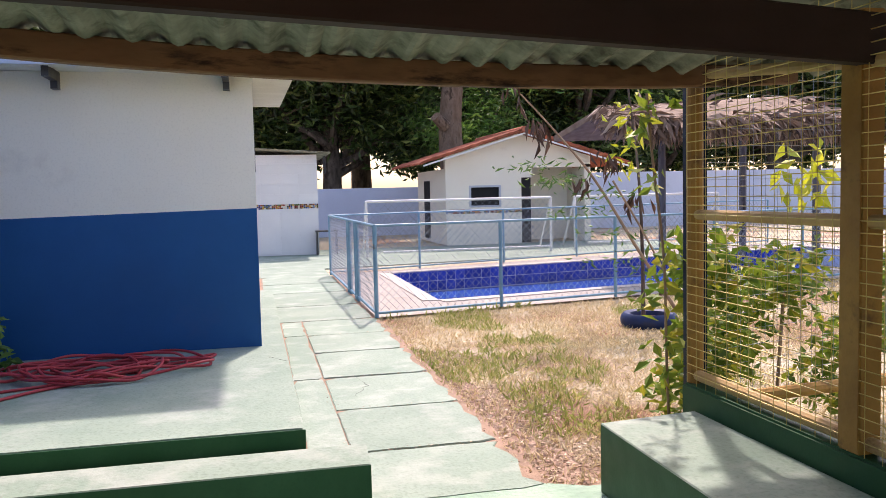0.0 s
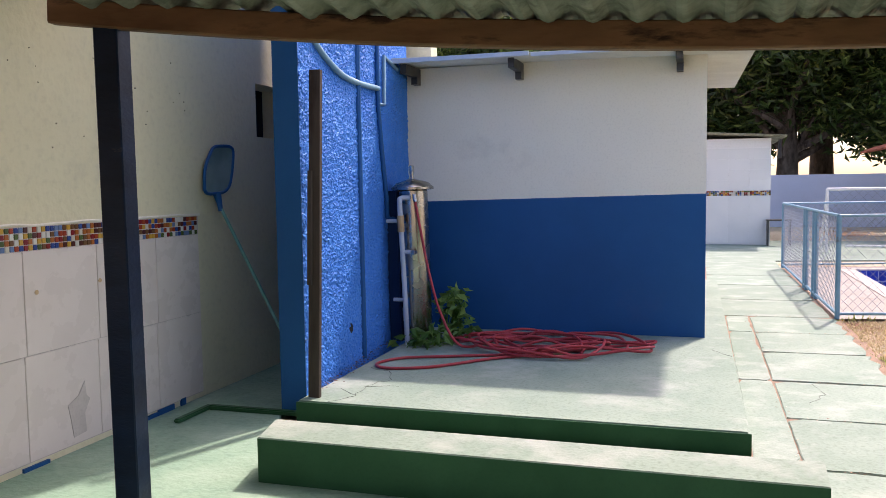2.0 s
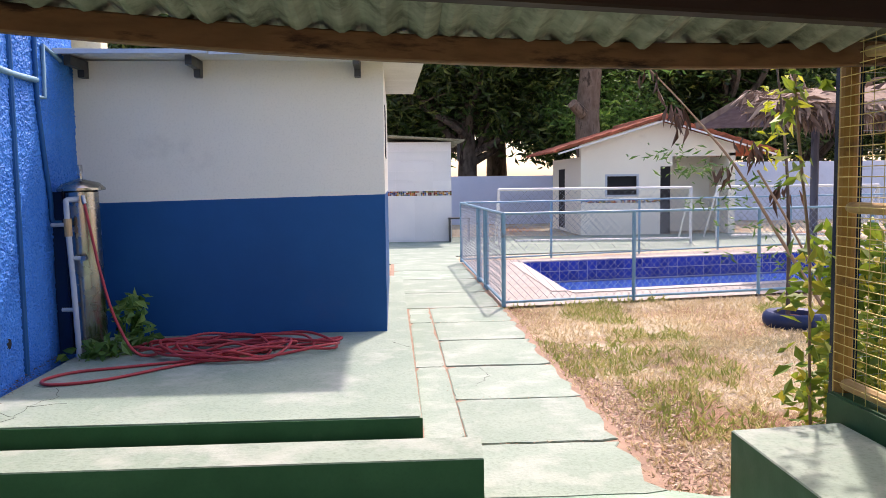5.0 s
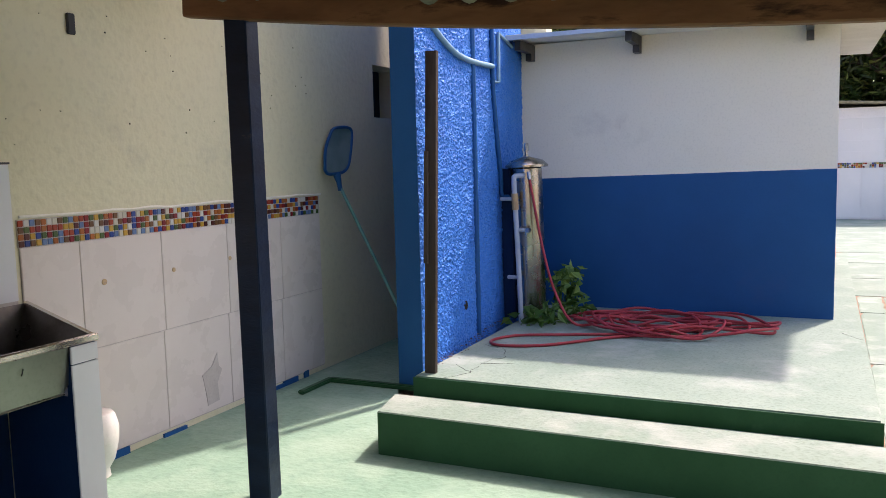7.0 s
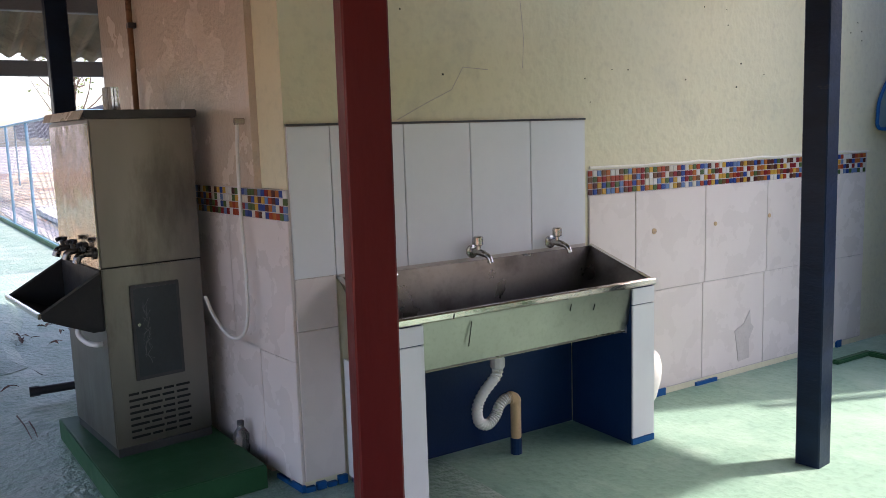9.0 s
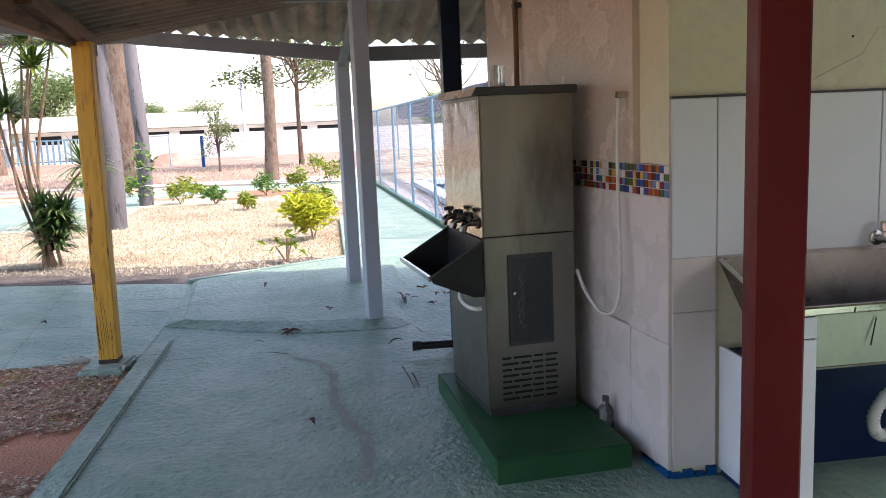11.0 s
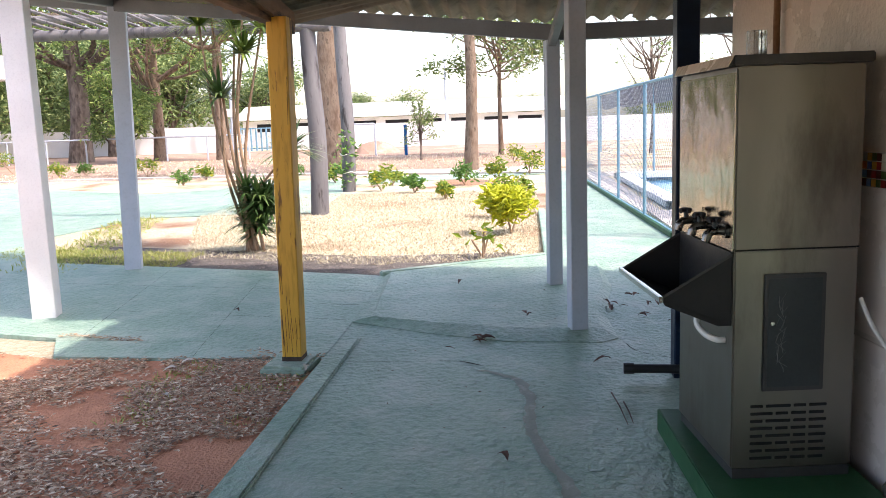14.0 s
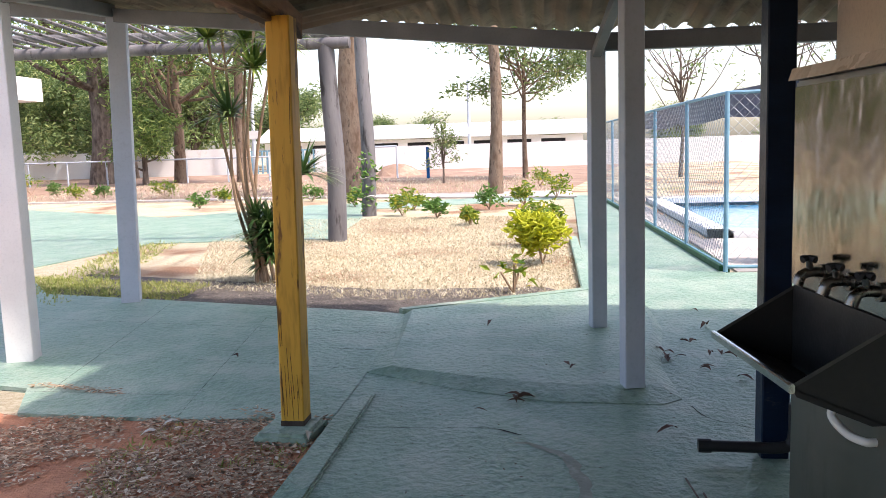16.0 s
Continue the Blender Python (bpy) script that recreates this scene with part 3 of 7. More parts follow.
LEDGE_FOOT = [(-6.98, -0.92), (-6.6, -0.27), (-6.34, 0.34), (-6.29, 1.02), (-6.40, 1.15), (-6.68, 1.145), (-7.13, 1.13), (-8.3, 1.3), (-9.6, 1.3), (-10.0, 0.76), (-9.0, -0.98)]
LEDGE_TOP = [(-6.98, -0.74), (-6.76, -0.25), (-6.58, 0.30), (-6.50, 0.92), (-6.58, 1.03), (-6.75, 1.04), (-7.15, 1.03), (-8.3, 1.22), (-9.55, 1.25), (-9.92, 0.76), (-8.97, -0.90)]
slope = bmesh.new()
foot = [slope.verts.new((x, y, -0.05)) for x, y in LEDGE_FOOT]
toe = [slope.verts.new((x, y, 0.006)) for x, y in LEDGE_FOOT]
brow = [slope.verts.new((x, y, 0.052)) for x, y in LEDGE_TOP]
for low, high in ((foot, toe), (toe, brow)):
    for i in range(len(low)):
        j = (i + 1) % len(low)
        slope.faces.new((low[i], low[j], high[j], high[i]))
slope.faces.new(brow)
bmesh.ops.recalc_face_normals(slope, faces=slope.faces)
ledge = setting(part("pavement_ledge", slope, GREEN_FLOOR), "raised green painted concrete slab with a sloping front")
cross_path = setting(part("pavement_cross", prism([(-6.0, -0.91), (-6.84, -0.91), (-9.0, -0.985), (-9.15, -1.35), (-10.3, -5.45), (-12.6, -7.3), (-15.1, -9.4), (-12.0, -12.0), (-7.5, -7.0), (-6.55, -3.2), (-6.03, -2.92), (-5.95, -1.8)], -0.2, 0.005), GREEN_FLOOR), "green painted concrete cross walk")
fence_path = setting(part("pavement_fence", prism([(-6.9, 4.5), (-11.3, 4.5), (-11.3, 2.45), (-26.0, 1.95), (-27.0, 1.25), (-10.0, 0.77), (-9.6, 1.2), (-8.3, 1.2), (-7.5, 1.1), (-6.9, 1.05)], -0.2, 0.0), GREEN_FLOOR), "pale green concrete path beside the mesh fence")
far_path = setting(part("pavement_far", prism([(-12.5, -7.2), (-15.6, -6.74), (-15.8, -5.1), (-15.8, -3.42), (-20.2, -3.85), (-22.9, -4.5), (-25.5, 1.25), (-27.5, 1.25), (-25.0, -6.5), (-21.5, -9.2), (-27.5, -18.5), (-22.8, -14.8), (-15.0, -9.5)], -0.2, -0.012), GREEN_FLOOR), "pale green concrete path round the lawn")
far_kerb = setting(part("kerb_far", prism([(-25.6, 1.3), (-29.0, 1.2), (-29.5, -20.0), (-29.2, -20.0), (-28.2, -6.4)], -0.2, 0.03), COPING), "low pale kerb before the shrub strip")
grit = setting(part("ground_grit", prism([(-9.16, -1.3), (-10.32, -5.4), (-12.0, -5.9), (-10.5, -1.4), (-10.6, 0.3), (-10.02, 0.74), (-9.05, -1.0)], -0.1, -0.022), GRAVELLY), "dark gritty soil at the lawn's edge")

platform = setting(part("pavement_platform", prism([(-2.1, 6.0), (0.84, 6.0), (0.80, 14.0), (-2.1, 14.0)], -0.2, 0.14, 0.012), PALE_FLOOR), "low pale green concrete platform")
plat_front = setting(part("step_front", box(-2.1, 0.846, 5.992, 6.0, -0.01, 0.132), DARK_GREEN), "dark green painted riser of the platform")
north_yard = setting(part("pavement_plaza", prism([(0.62, 17.4), (2.0, 17.4), (2.02, 19.0), (12.5, 21.0), (12.5, 25.2), (0.4, 25.2), (0.4, 17.4)], -0.2, -0.004), PALE_FLOOR), "pale green concrete plaza before the small house")
deck_rim = bmesh.new()
outer = [pool_at(0, 0), pool_at(13.4, 0), pool_at(13.4, 7.4), pool_at(0, 6.1)]
vo = [deck_rim.verts.new((x, y, 0.0)) for x, y in outer]
vi = [deck_rim.verts.new((x, y, 0.0)) for x, y in POOL_HOLE]
for i in range(4):
    deck_rim.faces.new((vo[i], vo[(i + 1) % 4], vi[(i + 1) % 4], vi[i]))
deck = setting(part("pavement_deck", deck_rim, DECK), "sandy concrete deck round the pool")

# ---- pool ----
pool = thing("swimming_pool", "blue tiled swimming pool with pale coping", "pool")


def quad_wall(a, b, z0, z1, thick, inward):
    a, b = Vector((*a, 0)), Vector((*b, 0))
    n = Vector((-(b - a).y, (b - a).x, 0)).normalized() * inward * thick
    return prism([tuple(p.xy) for p in (a, b, b + n, a + n)], z0, z1)


part("basin", prism(POOL_HOLE, -1.5, -1.4), POOL_GROUT, pool)
for i in range(4):
    part("basin_wall", quad_wall(POOL_HOLE[i], POOL_HOLE[(i + 1) % 4], -1.5, -0.02, 0.12, -1), POOL_GROUT, pool)
part("water", prism(POOL_HOLE, -1.4, -0.42), WATER, pool, "clear blue water")
for i, (a, b) in enumerate(zip(POOL_HOLE, POOL_HOLE[1:] + POOL_HOLE[:1])):
    part("coping", quad_wall(a, b, -0.03, 0.014, 0.24, -1), COPING, pool, "pale stone coping")
tile_mesh = None
a, b = Vector((*POOL_HOLE[3], 0)), Vector((*POOL_HOLE[2], 0))
along = (b - a).normalized()
for face in (0, 1):
    start, way, length = (a, along, (b - a).length) if face == 0 else (Vector((*POOL_HOLE[0], 0)), Vector((0, 1, 0)), 4.4)
    for i in range(int(length / 0.205)):
        for k in range(2 if face == 0 else 1):
            p = start + way * (0.205 * i + 0.10)
            if tile_mesh is None:
                first = part("tile", box(-0.0975, 0.0975, -0.006, 0.006, -0.0975, 0.0975), POOL_TILE, pool)
                tile_mesh = first.data
                t = first
            else:
                t = new("tile", tile_mesh)
                t.parent = pool
            t.matrix_basis = Matrix.Translation((p.x, p.y, -0.105 - 0.205 * k)) @ Matrix.Rotation(math.atan2(way.y, way.x), 4, "Z")

far_pool = thing("far_swimming_pool", "light blue swimming pool with white rim", "pool")
part("water", prism(FAR_POOL, -1.2, -0.14), WATER_FAR, far_pool, "pale blue water")
for i in range(4):
    part("coping", quad_wall(FAR_POOL[i], FAR_POOL[(i + 1) % 4], -0.05, 0.09, 0.35, 1), WHITE_WALL, far_pool)
    part("basin_wall", quad_wall(FAR_POOL[i], FAR_POOL[(i + 1) % 4], -1.2, -0.03, 0.05, -1), POOL_TILE_FAR, far_pool)
# Added deck whose pale colour stands in for overexposed ground.
deck2 = setting(part("pavement_pool", boxes([(-14.8, -11.4, 2.6, 13.0, -0.1, -0.006), (-25.5, -14.8, 2.3, 2.8, -0.1, -0.006), (-25.5, -23.7, 2.8, 13.0, -0.1, -0.006)]), COPING), "added deck round the second pool, sun glare in its pale colour")

# ---- walls of the covered yard ----
WALL_X, WALL_Y = -3.13, 1.98
wall_tiled = setting(part("wall_tiled", boxes([(-3.45, WALL_X, WALL_Y, 7.36, -0.1, 3.6), (-3.45, WALL_X, 7.36, 7.95, -0.1, 2.05), (-3.45, WALL_X, 7.36, 7.95, 2.51, 3.6), (-3.45, WALL_X, 7.95, 9.4, -0.1, 3.6)]), CREAM), "cream plastered wall with cracks and nail holes")
wall_cooler = setting(part("wall_cooler", prism([(-3.45, 1.945), (-5.54, 1.70), (-5.54, 9.4), (-5.3, 9.4), (-5.3, 2.25), (-3.45, 2.25)], -0.1, 3.6), PINKISH), "glossy pinkish cream plastered wall")
wall_shut = setting(part("wall_back", box(-5.54, -2.19, 9.4, 9.6, -0.1, 3.6), CREAM), "plain cream wall closing the dark passage")
# Unseen wall, added to cut the light from the east on the sink.
wall_east = setting(part("wall_east", box(4.3, 4.5, -0.9, 4.4, -0.1, 3.0), CREAM), "added unseen cream wall that dims the light on the sink")
opening = setting(part("window_1", boxes([(-3.43, -3.40, 7.36, 7.95, 2.05, 2.51)]), HOLE_SHADE), "small dark ventilation opening")
wall_blue = setting(part("wall_stucco", prism([(-2.28, 6.14), (-2.10, 6.14), (-2.345, 9.04), (-2.53, 9.04)], 0.0, 7.0), STUCCO), "blue wall with rough spattered render")
wall_blue_end = setting(part("wall_stucco_end", box(-2.29, -2.095, 6.134, 6.14, 0.0, 7.0), BLUE_WALL), "smooth blue end of the spattered wall")

WALL_SLANT = 0.0845
rows_z, rows_y = 500, 470
sv = []
for k in range(rows_z + 1):
    z = 0.0 + 3.1 * k / rows_z
    for i in range(rows_y + 1):
        y = 6.14 + 2.9 * i / rows_y
        q = noise.noise((y * 60 + 1.5 * noise.noise((y * 9, z * 9, 2.0)), z * 52, 1.7))
        h = 0.003 + 0.015 * max(0.0, q + 0.10) ** 0.8 + 0.004 * noise.noise((y * 15, z * 15, 8.0))
        sv.append((-2.10 - WALL_SLANT * (y - 6.14) + h, y, z))
sf = [(a, a + 1, a + rows_y + 2, a + rows_y + 1) for k in range(rows_z) for a in range(k * (rows_y + 1), k * (rows_y + 1) + rows_y)]
smooth(part("spatter_coat", (sv, sf), STUCCO, wall_blue, "coarse blue spattered render"), 80)

# Unseen slab, added to stop a sun patch on the walkway floor.
ceiling_house = setting(part("ceiling_house", box(-6.1, -3.14, 1.72, 9.6, 3.6, 3.75), CREAM), "added unseen slab over the walled rooms that blocks the sun")

# ---- blue and white building ----
annex = thing("storage_building", "white and blue painted single-storey building with a sheet roof", "building")
lower = box(-2.5, 0.60, 9.04, 13.4, 0.0, 1.49)
upper = box(-2.5, 0.60, 9.042, 13.4, 1.49, 2.80)
for bm, z in ((lower, 1.49), (upper, 1.49)):
    for v in bm.verts:
        if abs(v.co.z - z) < 1e-5:
            v.co.z += 0.01 if v.co.x > 0 else -0.048
part("lower_wall", lower, BLUE_WALL, annex, "blue painted lower wall")
part("upper_wall", upper, BEIGE_WALL, annex, "off-white painted upper wall")
sheet = corrugated((-2.9, 8.46, 2.815), (0, 5.05, 0.20), (3.90, 0, -0.06), 0.11, 0.014)
part("roof_sheet", sheet, EAVE_WHITE, annex, "corrugated pale roof sheet")
part("drip_edge", boxes([(-2.9, -0.95, 8.43, 8.45, 2.775, 2.815), (-0.93, 1.0, 8.43, 8.45, 2.765, 2.795)]), GREY_PAINT, annex)
for x in (-2.22, -1.15, 0.36):
    part("bracket", boxes([(x - 0.03, x + 0.03, 8.6, 9.04, 2.70, 2.79), (x - 0.03, x + 0.03, 8.92, 9.04, 2.63, 2.70)]), DARK_METAL, annex)
part("side_window", boxes([(0.595, 0.606, 9.9, 10.9, 1.9, 2.45)]), HOLE_SHADE, annex)

# ---- benches and cage ----
bench = thing("concrete_step", "long low concrete step, dark green sides, pale green top", "step")
part("body", prism([(-1.745, 4.86), (1.11, 4.86), (1.13, 5.21), (-1.82, 5.21)], 0.0, 0.243, 0.0), DARK_GREEN, bench)
part("top", prism([(-1.745, 4.86), (1.11, 4.86), (1.13, 5.21), (-1.82, 5.21)], 0.243, 0.25, 0.004), PALE_FLOOR, bench, "pale green worn top")
seat = thing("concrete_bench", "concrete bench with pale green top and dark green side", "bench")
part("body", prism([(2.33, 4.80), (2.28, 0.8), (2.95, 0.8), (2.92, 4.87)], 0.0, 0.365), DARK_GREEN, seat)
part("top", prism([(2.33, 4.80), (2.28, 0.8), (2.95, 0.8), (2.92, 4.87)], 0.365, 0.372, 0.004), PALE_FLOOR, seat, "pale green worn top")
low_wall = setting(part("wall_cage_base", prism([(2.93, 5.02), (2.955, 0.8), (3.12, 0.8), (3.10, 5.02)], 0.0, 0.50, 0.012), DARK_GREEN), "dark green low wall under the cage")

cage = thing("wire_cage", "yellow timber and pole cage with welded wire mesh", "cage")
CX = 3.0
part("post", tube([(CX, 5.0, 0.3), (CX, 5.0, 2.42)], 0.045, 12), OCHRE, cage, "round ochre post")
part("post", box(CX - 0.055, CX + 0.055, 3.63, 3.76, 0.5, 2.3, 0.008), OCHRE, cage, "square yellow timber post")
part("post", box(CX + 0.02, CX + 0.12, 5.07, 5.18, 0.0, 2.45, 0.008), NAVY_PAINT, cage, "dark painted post")
for z, r, drop in ((0.545, 0.032, 0.0), (1.455, 0.03, 0.0), (2.23, 0.028, 0.13)):
    part("rail", tube([(CX, 5.0, z), (CX, 2.9, z - 1.6 * drop), (CX, 0.8, z - 3.2 * drop)], r, 10), POLE_OCHRE, cage, "pale ochre pole rail")
wires = [strip((CX - 0.05, 5.0, 0.56 + 0.05 * i), (CX - 0.05, 0.8, 0.56 + 0.05 * i + rng.uniform(-0.006, 0.006)), 0.003) for i in range(37)]
wires += [strip((CX - 0.052, 5.0 - 0.1 * i, 0.5), (CX - 0.052, 5.0 - 0.1 * i, 2.4), 0.002) for i in range(42)]
part("mesh", merge(*wires), YELLOW_WIRE, cage, "welded yellow wire mesh")
part("back_rail", tube([(4.9, 5.3, 0.35), (3.05, 5.15, 0.33)], 0.04, 10), OCHRE, cage)
wires = [strip((3.1 + 0.1 * i, 5.1 + 0.025 * i, 0.3), (3.1 + 0.1 * i, 5.1 + 0.025 * i, 2.4), 0.0016) for i in range(40)]
wires += [strip((3.1, 5.1, 0.35 + 0.1 * i), (7.0, 6.1, 0.35 + 0.1 * i), 0.0016) for i in range(20)]
part("back_mesh", merge(*wires), WIRE, cage)

# ---- posts of the walkway ----


def post(name, label, x, y, w, d, z0, z1, material, lean=(0, 0), turn=0):
    e = thing(name, label, "post", "", (x, y, 0), turn)
    part("shaft", beam((0, 0, z0), (lean[0], lean[1], z1), w, d, 0.006), material, e)
    return e


blue_post = post("timber_post", "navy painted square timber post with worn edges", -1.97, 4.12, 0.118, 0.118, 0.0, 2.40, NAVY_PAINT, (-0.03, 0.03), 8)
red_post = post("steel_post", "oxide red painted square post", -1.875, 1.73, 0.135, 0.135, 0.0, 2.95, RED_PAINT, (-0.01, 0.015), -16)
black_post = post("dark_post", "dark navy square post beside the water cooler", -5.53, 1.44, 0.13, 0.13, 0.0, 2.85, NAVY_PAINT)
yellow_post = post("yellow_post", "yellow painted timber post on a green footing", -5.80, -1.065, 0.14, 0.13, 0.03, 2.27, YELLOW_PAINT, (0.0, 0.035))
part("footing", prism([(-0.12, -0.16), (0.2, -0.18), (0.22, 0.12), (-0.1, 0.15)], -0.05, 0.045, 0.02), GREEN_FLOOR, yellow_post, "green painted concrete footing")
crack_g = np.random.default_rng(43)
for k in range(11):
    y, z = crack_g.uniform(-0.055, 0.055), crack_g.choice([0.06, 0.1, 0.2, 0.5, 1.2, 1.6])
    part("crack", strip((0.0705, y + 0.015 * z, z), (0.0705, y + 0.015 * z + crack_g.uniform(-0.012, 0.012), z + crack_g.uniform(0.08, 0.3)), 0.0016), SLOT, yellow_post)
part("rot", box(-0.071, 0.071, -0.066, 0.066, 0.03, 0.075), PLANK_WOOD, yellow_post, "dark weathered foot")
grey_a = post("grey_post", "pale grey painted square post", -8.22, 0.77, 0.125, 0.125, 0.0, 2.28, GREY_PAINT, (0, 0), 12)
grey_b = post("grey_post", "pale grey painted square post on the raised slab", -6.53, 0.87, 0.125, 0.125, 0.05, 2.62, GREY_PAINT, (0, 0), 12)
grey_c = post("grey_post", "pale grey painted square post at the lawn's edge", -9.78, -4.12, 0.19, 0.19, -0.02, 3.0, GREY_PAINT, (0, 0.07), 20)
white_post = post("white_post", "white painted sunlit square post", -7.33, -3.74, 0.20, 0.20, 0.0, 2.8, WHITE_PIPE, (0, 0), 15)

# ---- walkway roof ----
roof = thing("walkway_roof", "timber framed walkway roof of corrugated fibre cement sheets", "roof")
part("front_beam", beam((-2.25, 4.06, 2.41), (3.6, 4.97, 2.24), 0.07, 0.115, 0.008, sag=0.14, cuts=20), BROWN_WOOD, roof, "stained brown timber beam, slightly sagging")
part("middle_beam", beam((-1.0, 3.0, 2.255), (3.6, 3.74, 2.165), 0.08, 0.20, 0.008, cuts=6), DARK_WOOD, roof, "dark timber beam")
for i in range(6):
    x = -2.12 + 0.99 * i
    along = (x + 0.5 + 2.25) / 5.85
    yb, zb = 4.06 + 0.91 * along, 2.485 - 0.17 * along - 0.56 * along * (1 - along)
    part("roof_sheet", corrugated((x, 1.3, zb + 0.46), (1.03, 0.0, -0.02), (0.0, yb + 0.12 - 1.3, -0.48)), FIBRO, roof, "grey-green corrugated sheet")
for i in range(9):
    x = -7.0 + 1.06 * i
    part("roof_sheet", corrugated((x, 2.6, 3.02 + 0.004 * (i % 2)), (1.10, 0.0, 0.0), (0.0, -4.0, -0.66)), FIBRO_BROWN, roof, "aged brown corrugated sheet")
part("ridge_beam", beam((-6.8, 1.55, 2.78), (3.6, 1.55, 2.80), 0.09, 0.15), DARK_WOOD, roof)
part("eave_beam", beam((-6.1, -1.10, 2.30), (3.6, -1.02, 2.30), 0.08, 0.12), BROWN_WOOD, roof)
# Three added sheets, out of view, that keep sun off the sink and passage.
part("cover_sheet", corrugated((-3.4, 1.3, 3.10), (1.9, 0, 0.0), (0, 3.75, -0.02)), FIBRO_BROWN, roof)
part("cover_sheet", corrugated((-2.45, 5.02, 3.12), (1.2, 0, 0.0), (0, 0.8, -0.02)), FIBRO_BROWN, roof)
part("cover_sheet", corrugated((-3.4, 8.1, 3.16), (1.0, 0, 0.0), (0, 1.3, 0.05)), FIBRO_BROWN, roof)

cross_roof = thing("cross_walk_roof", "grey beamed cross walk roof of corrugated sheets", "roof")
far_z = lambda y: 2.35 - 0.139 * (min(y, 0.77) - 0.77)
# Sheets beyond y = 2.9 are unseen extras that stop sun coming in underneath.
for i in range(13):
    y = -5.9 + 1.06 * i
    x0 = -5.95 - 0.16 * (0.8 - y) if y < 0.8 else -5.95
    x1 = -8.5 - 0.32 * (0.8 - y) if y < 0.8 else -8.5
    z0, z1 = 2.90 + 0.35 * (far_z(y) - 2.35), far_z(y) + 0.105
    part("roof_sheet", corrugated((x0, y, z0 + 0.003 * (i % 2)), (0.0, 1.1, -0.105 if y < 0.2 else 0.0), (x1 - x0, 0, z1 - z0)), FIBRO_BROWN, cross_roof, "aged brown corrugated sheet")
part("far_beam", beam((-10.6, -6.7, 3.39), (-8.22, 0.77, 2.35), 0.09, 0.14), BEAM_GREY, cross_roof, "slate grey beam")
part("far_beam", beam((-8.22, 0.77, 2.345), (-8.2, 7.5, 2.335), 0.09, 0.14), BEAM_GREY, cross_roof, "slate grey beam")
part("near_beam", beam((-6.53, 0.87, 2.68), (-7.7, -6.0, 2.86), 0.09, 0.14), BEAM_GREY, cross_roof, "slate grey beam")
part("near_beam", beam((-6.53, 0.87, 2.68), (-6.5, 7.5, 2.68), 0.09, 0.14), BEAM_GREY, cross_roof, "slate grey beam")
part("brace", beam((-8.22, 0.77, 2.25), (-6.6, 0.87, 2.60), 0.07, 0.08), BEAM_GREY, cross_roof)
part("tie_beam", beam((-9.78, -4.10, 3.07), (-7.33, -3.74, 2.84), 0.09, 0.13), BEAM_GREY, cross_roof, "slate grey beam")
part("end_beam", beam((-4.6, -1.0, 2.42), (-6.35, -1.12, 2.30), 0.09, 0.15), BROWN_WOOD, cross_roof, "brown timber stub beam")

joint = []
for a, b in (((-6.41, -1.93), (-6.50, -3.35)), ((-6.0, -1.86), (-6.41, -1.93)), ((-7.05, -0.95), (-7.5, -3.2)), ((-8.2, -0.97), (-8.9, -4.6)), ((-6.41, -1.93), (-8.9, -2.3)), ((-6.5, -3.0), (-9.6, -3.6)), ((-7.68, -1.37), (-7.61, -0.98))):
    joint.append(strip((*a, 0.0045), (*b, 0.0045), 0.002))
CG = np.random.default_rng(29)


def crack(parent, pts, z, r=0.0035):
    """A thin jagged dark crack along the points, lying in the surface."""
    line = []
    for a, b in zip(pts, pts[1:]):
        a, b = Vector(a), Vector(b)
        n = max(2, int((b - a).length / 0.06))
        for i in range(n):
            q = a.lerp(b, i / n)
            line.append((q.x + CG.uniform(-0.018, 0.018), q.y + CG.uniform(-0.018, 0.018), z))
    line.append((*pts[-1], z))
    part("crack", tube(line, [r * CG.uniform(0.4, 1.2) for p in line], 4), SLOT, parent)


for pts in (((-1.86, 6.02), (-1.75, 6.22), (-1.8, 6.5), (-1.68, 6.75)), ((-1.75, 6.22), (-1.95, 6.4)), ((-1.8, 6.5), (-1.55, 6.55)), ((-1.68, 6.75), (-1.8, 7.0), (-2.0, 7.1)), ((0.82, 8.2), (0.66, 8.45))):
    crack(platform, pts, 0.1398, 0.002)
setting(part("pavement_joint", merge(*joint), SLOT), "dark joints between the painted slabs")
JG = np.random.default_rng(23)
for k, (pts, w) in enumerate((([(-5.65, 0.20), (-5.45, 0.42), (-5.1, 0.50), (-4.7, 0.50), (-4.3, 0.56), (-3.9, 0.66), (-3.4, 0.62)], 0.045), ([(-5.85, -0.72), (-5.85, -0.3), (-5.86, 0.0), (-5.75, 0.2)], 0.016), ([(-6.28, 1.18), (-6.05, 1.25), (-5.85, 1.5)], 0.005))):
    line = spline([(x, y, 0) for x, y in pts], 8)
    left = [(q.x + JG.uniform(-0.3, 0.3) * w, q.y + w * JG.uniform(0.4, 1.0)) for q in line]
    right = [(q.x + JG.uniform(-0.3, 0.3) * w, q.y - w * JG.uniform(0.4, 1.0)) for q in line]
    verts = [(x, y, 0.003) for x, y in left] + [(x, y, 0.003) for x, y in right]
    n = len(left)
    setting(part("floor_wear", (verts, [(i, i + 1, n + i + 1, n + i) for i in range(n - 1)]), (BARE_FLOOR, SLOT, SLOT)[k]), "bare worn streak in the floor paint")

# ---- tiles and mosaic on the yard walls ----


def piece(name, mesh, parent, m):
    ob = new(name, mesh)
    ob.parent = parent
    ob.matrix_basis = m
    return ob


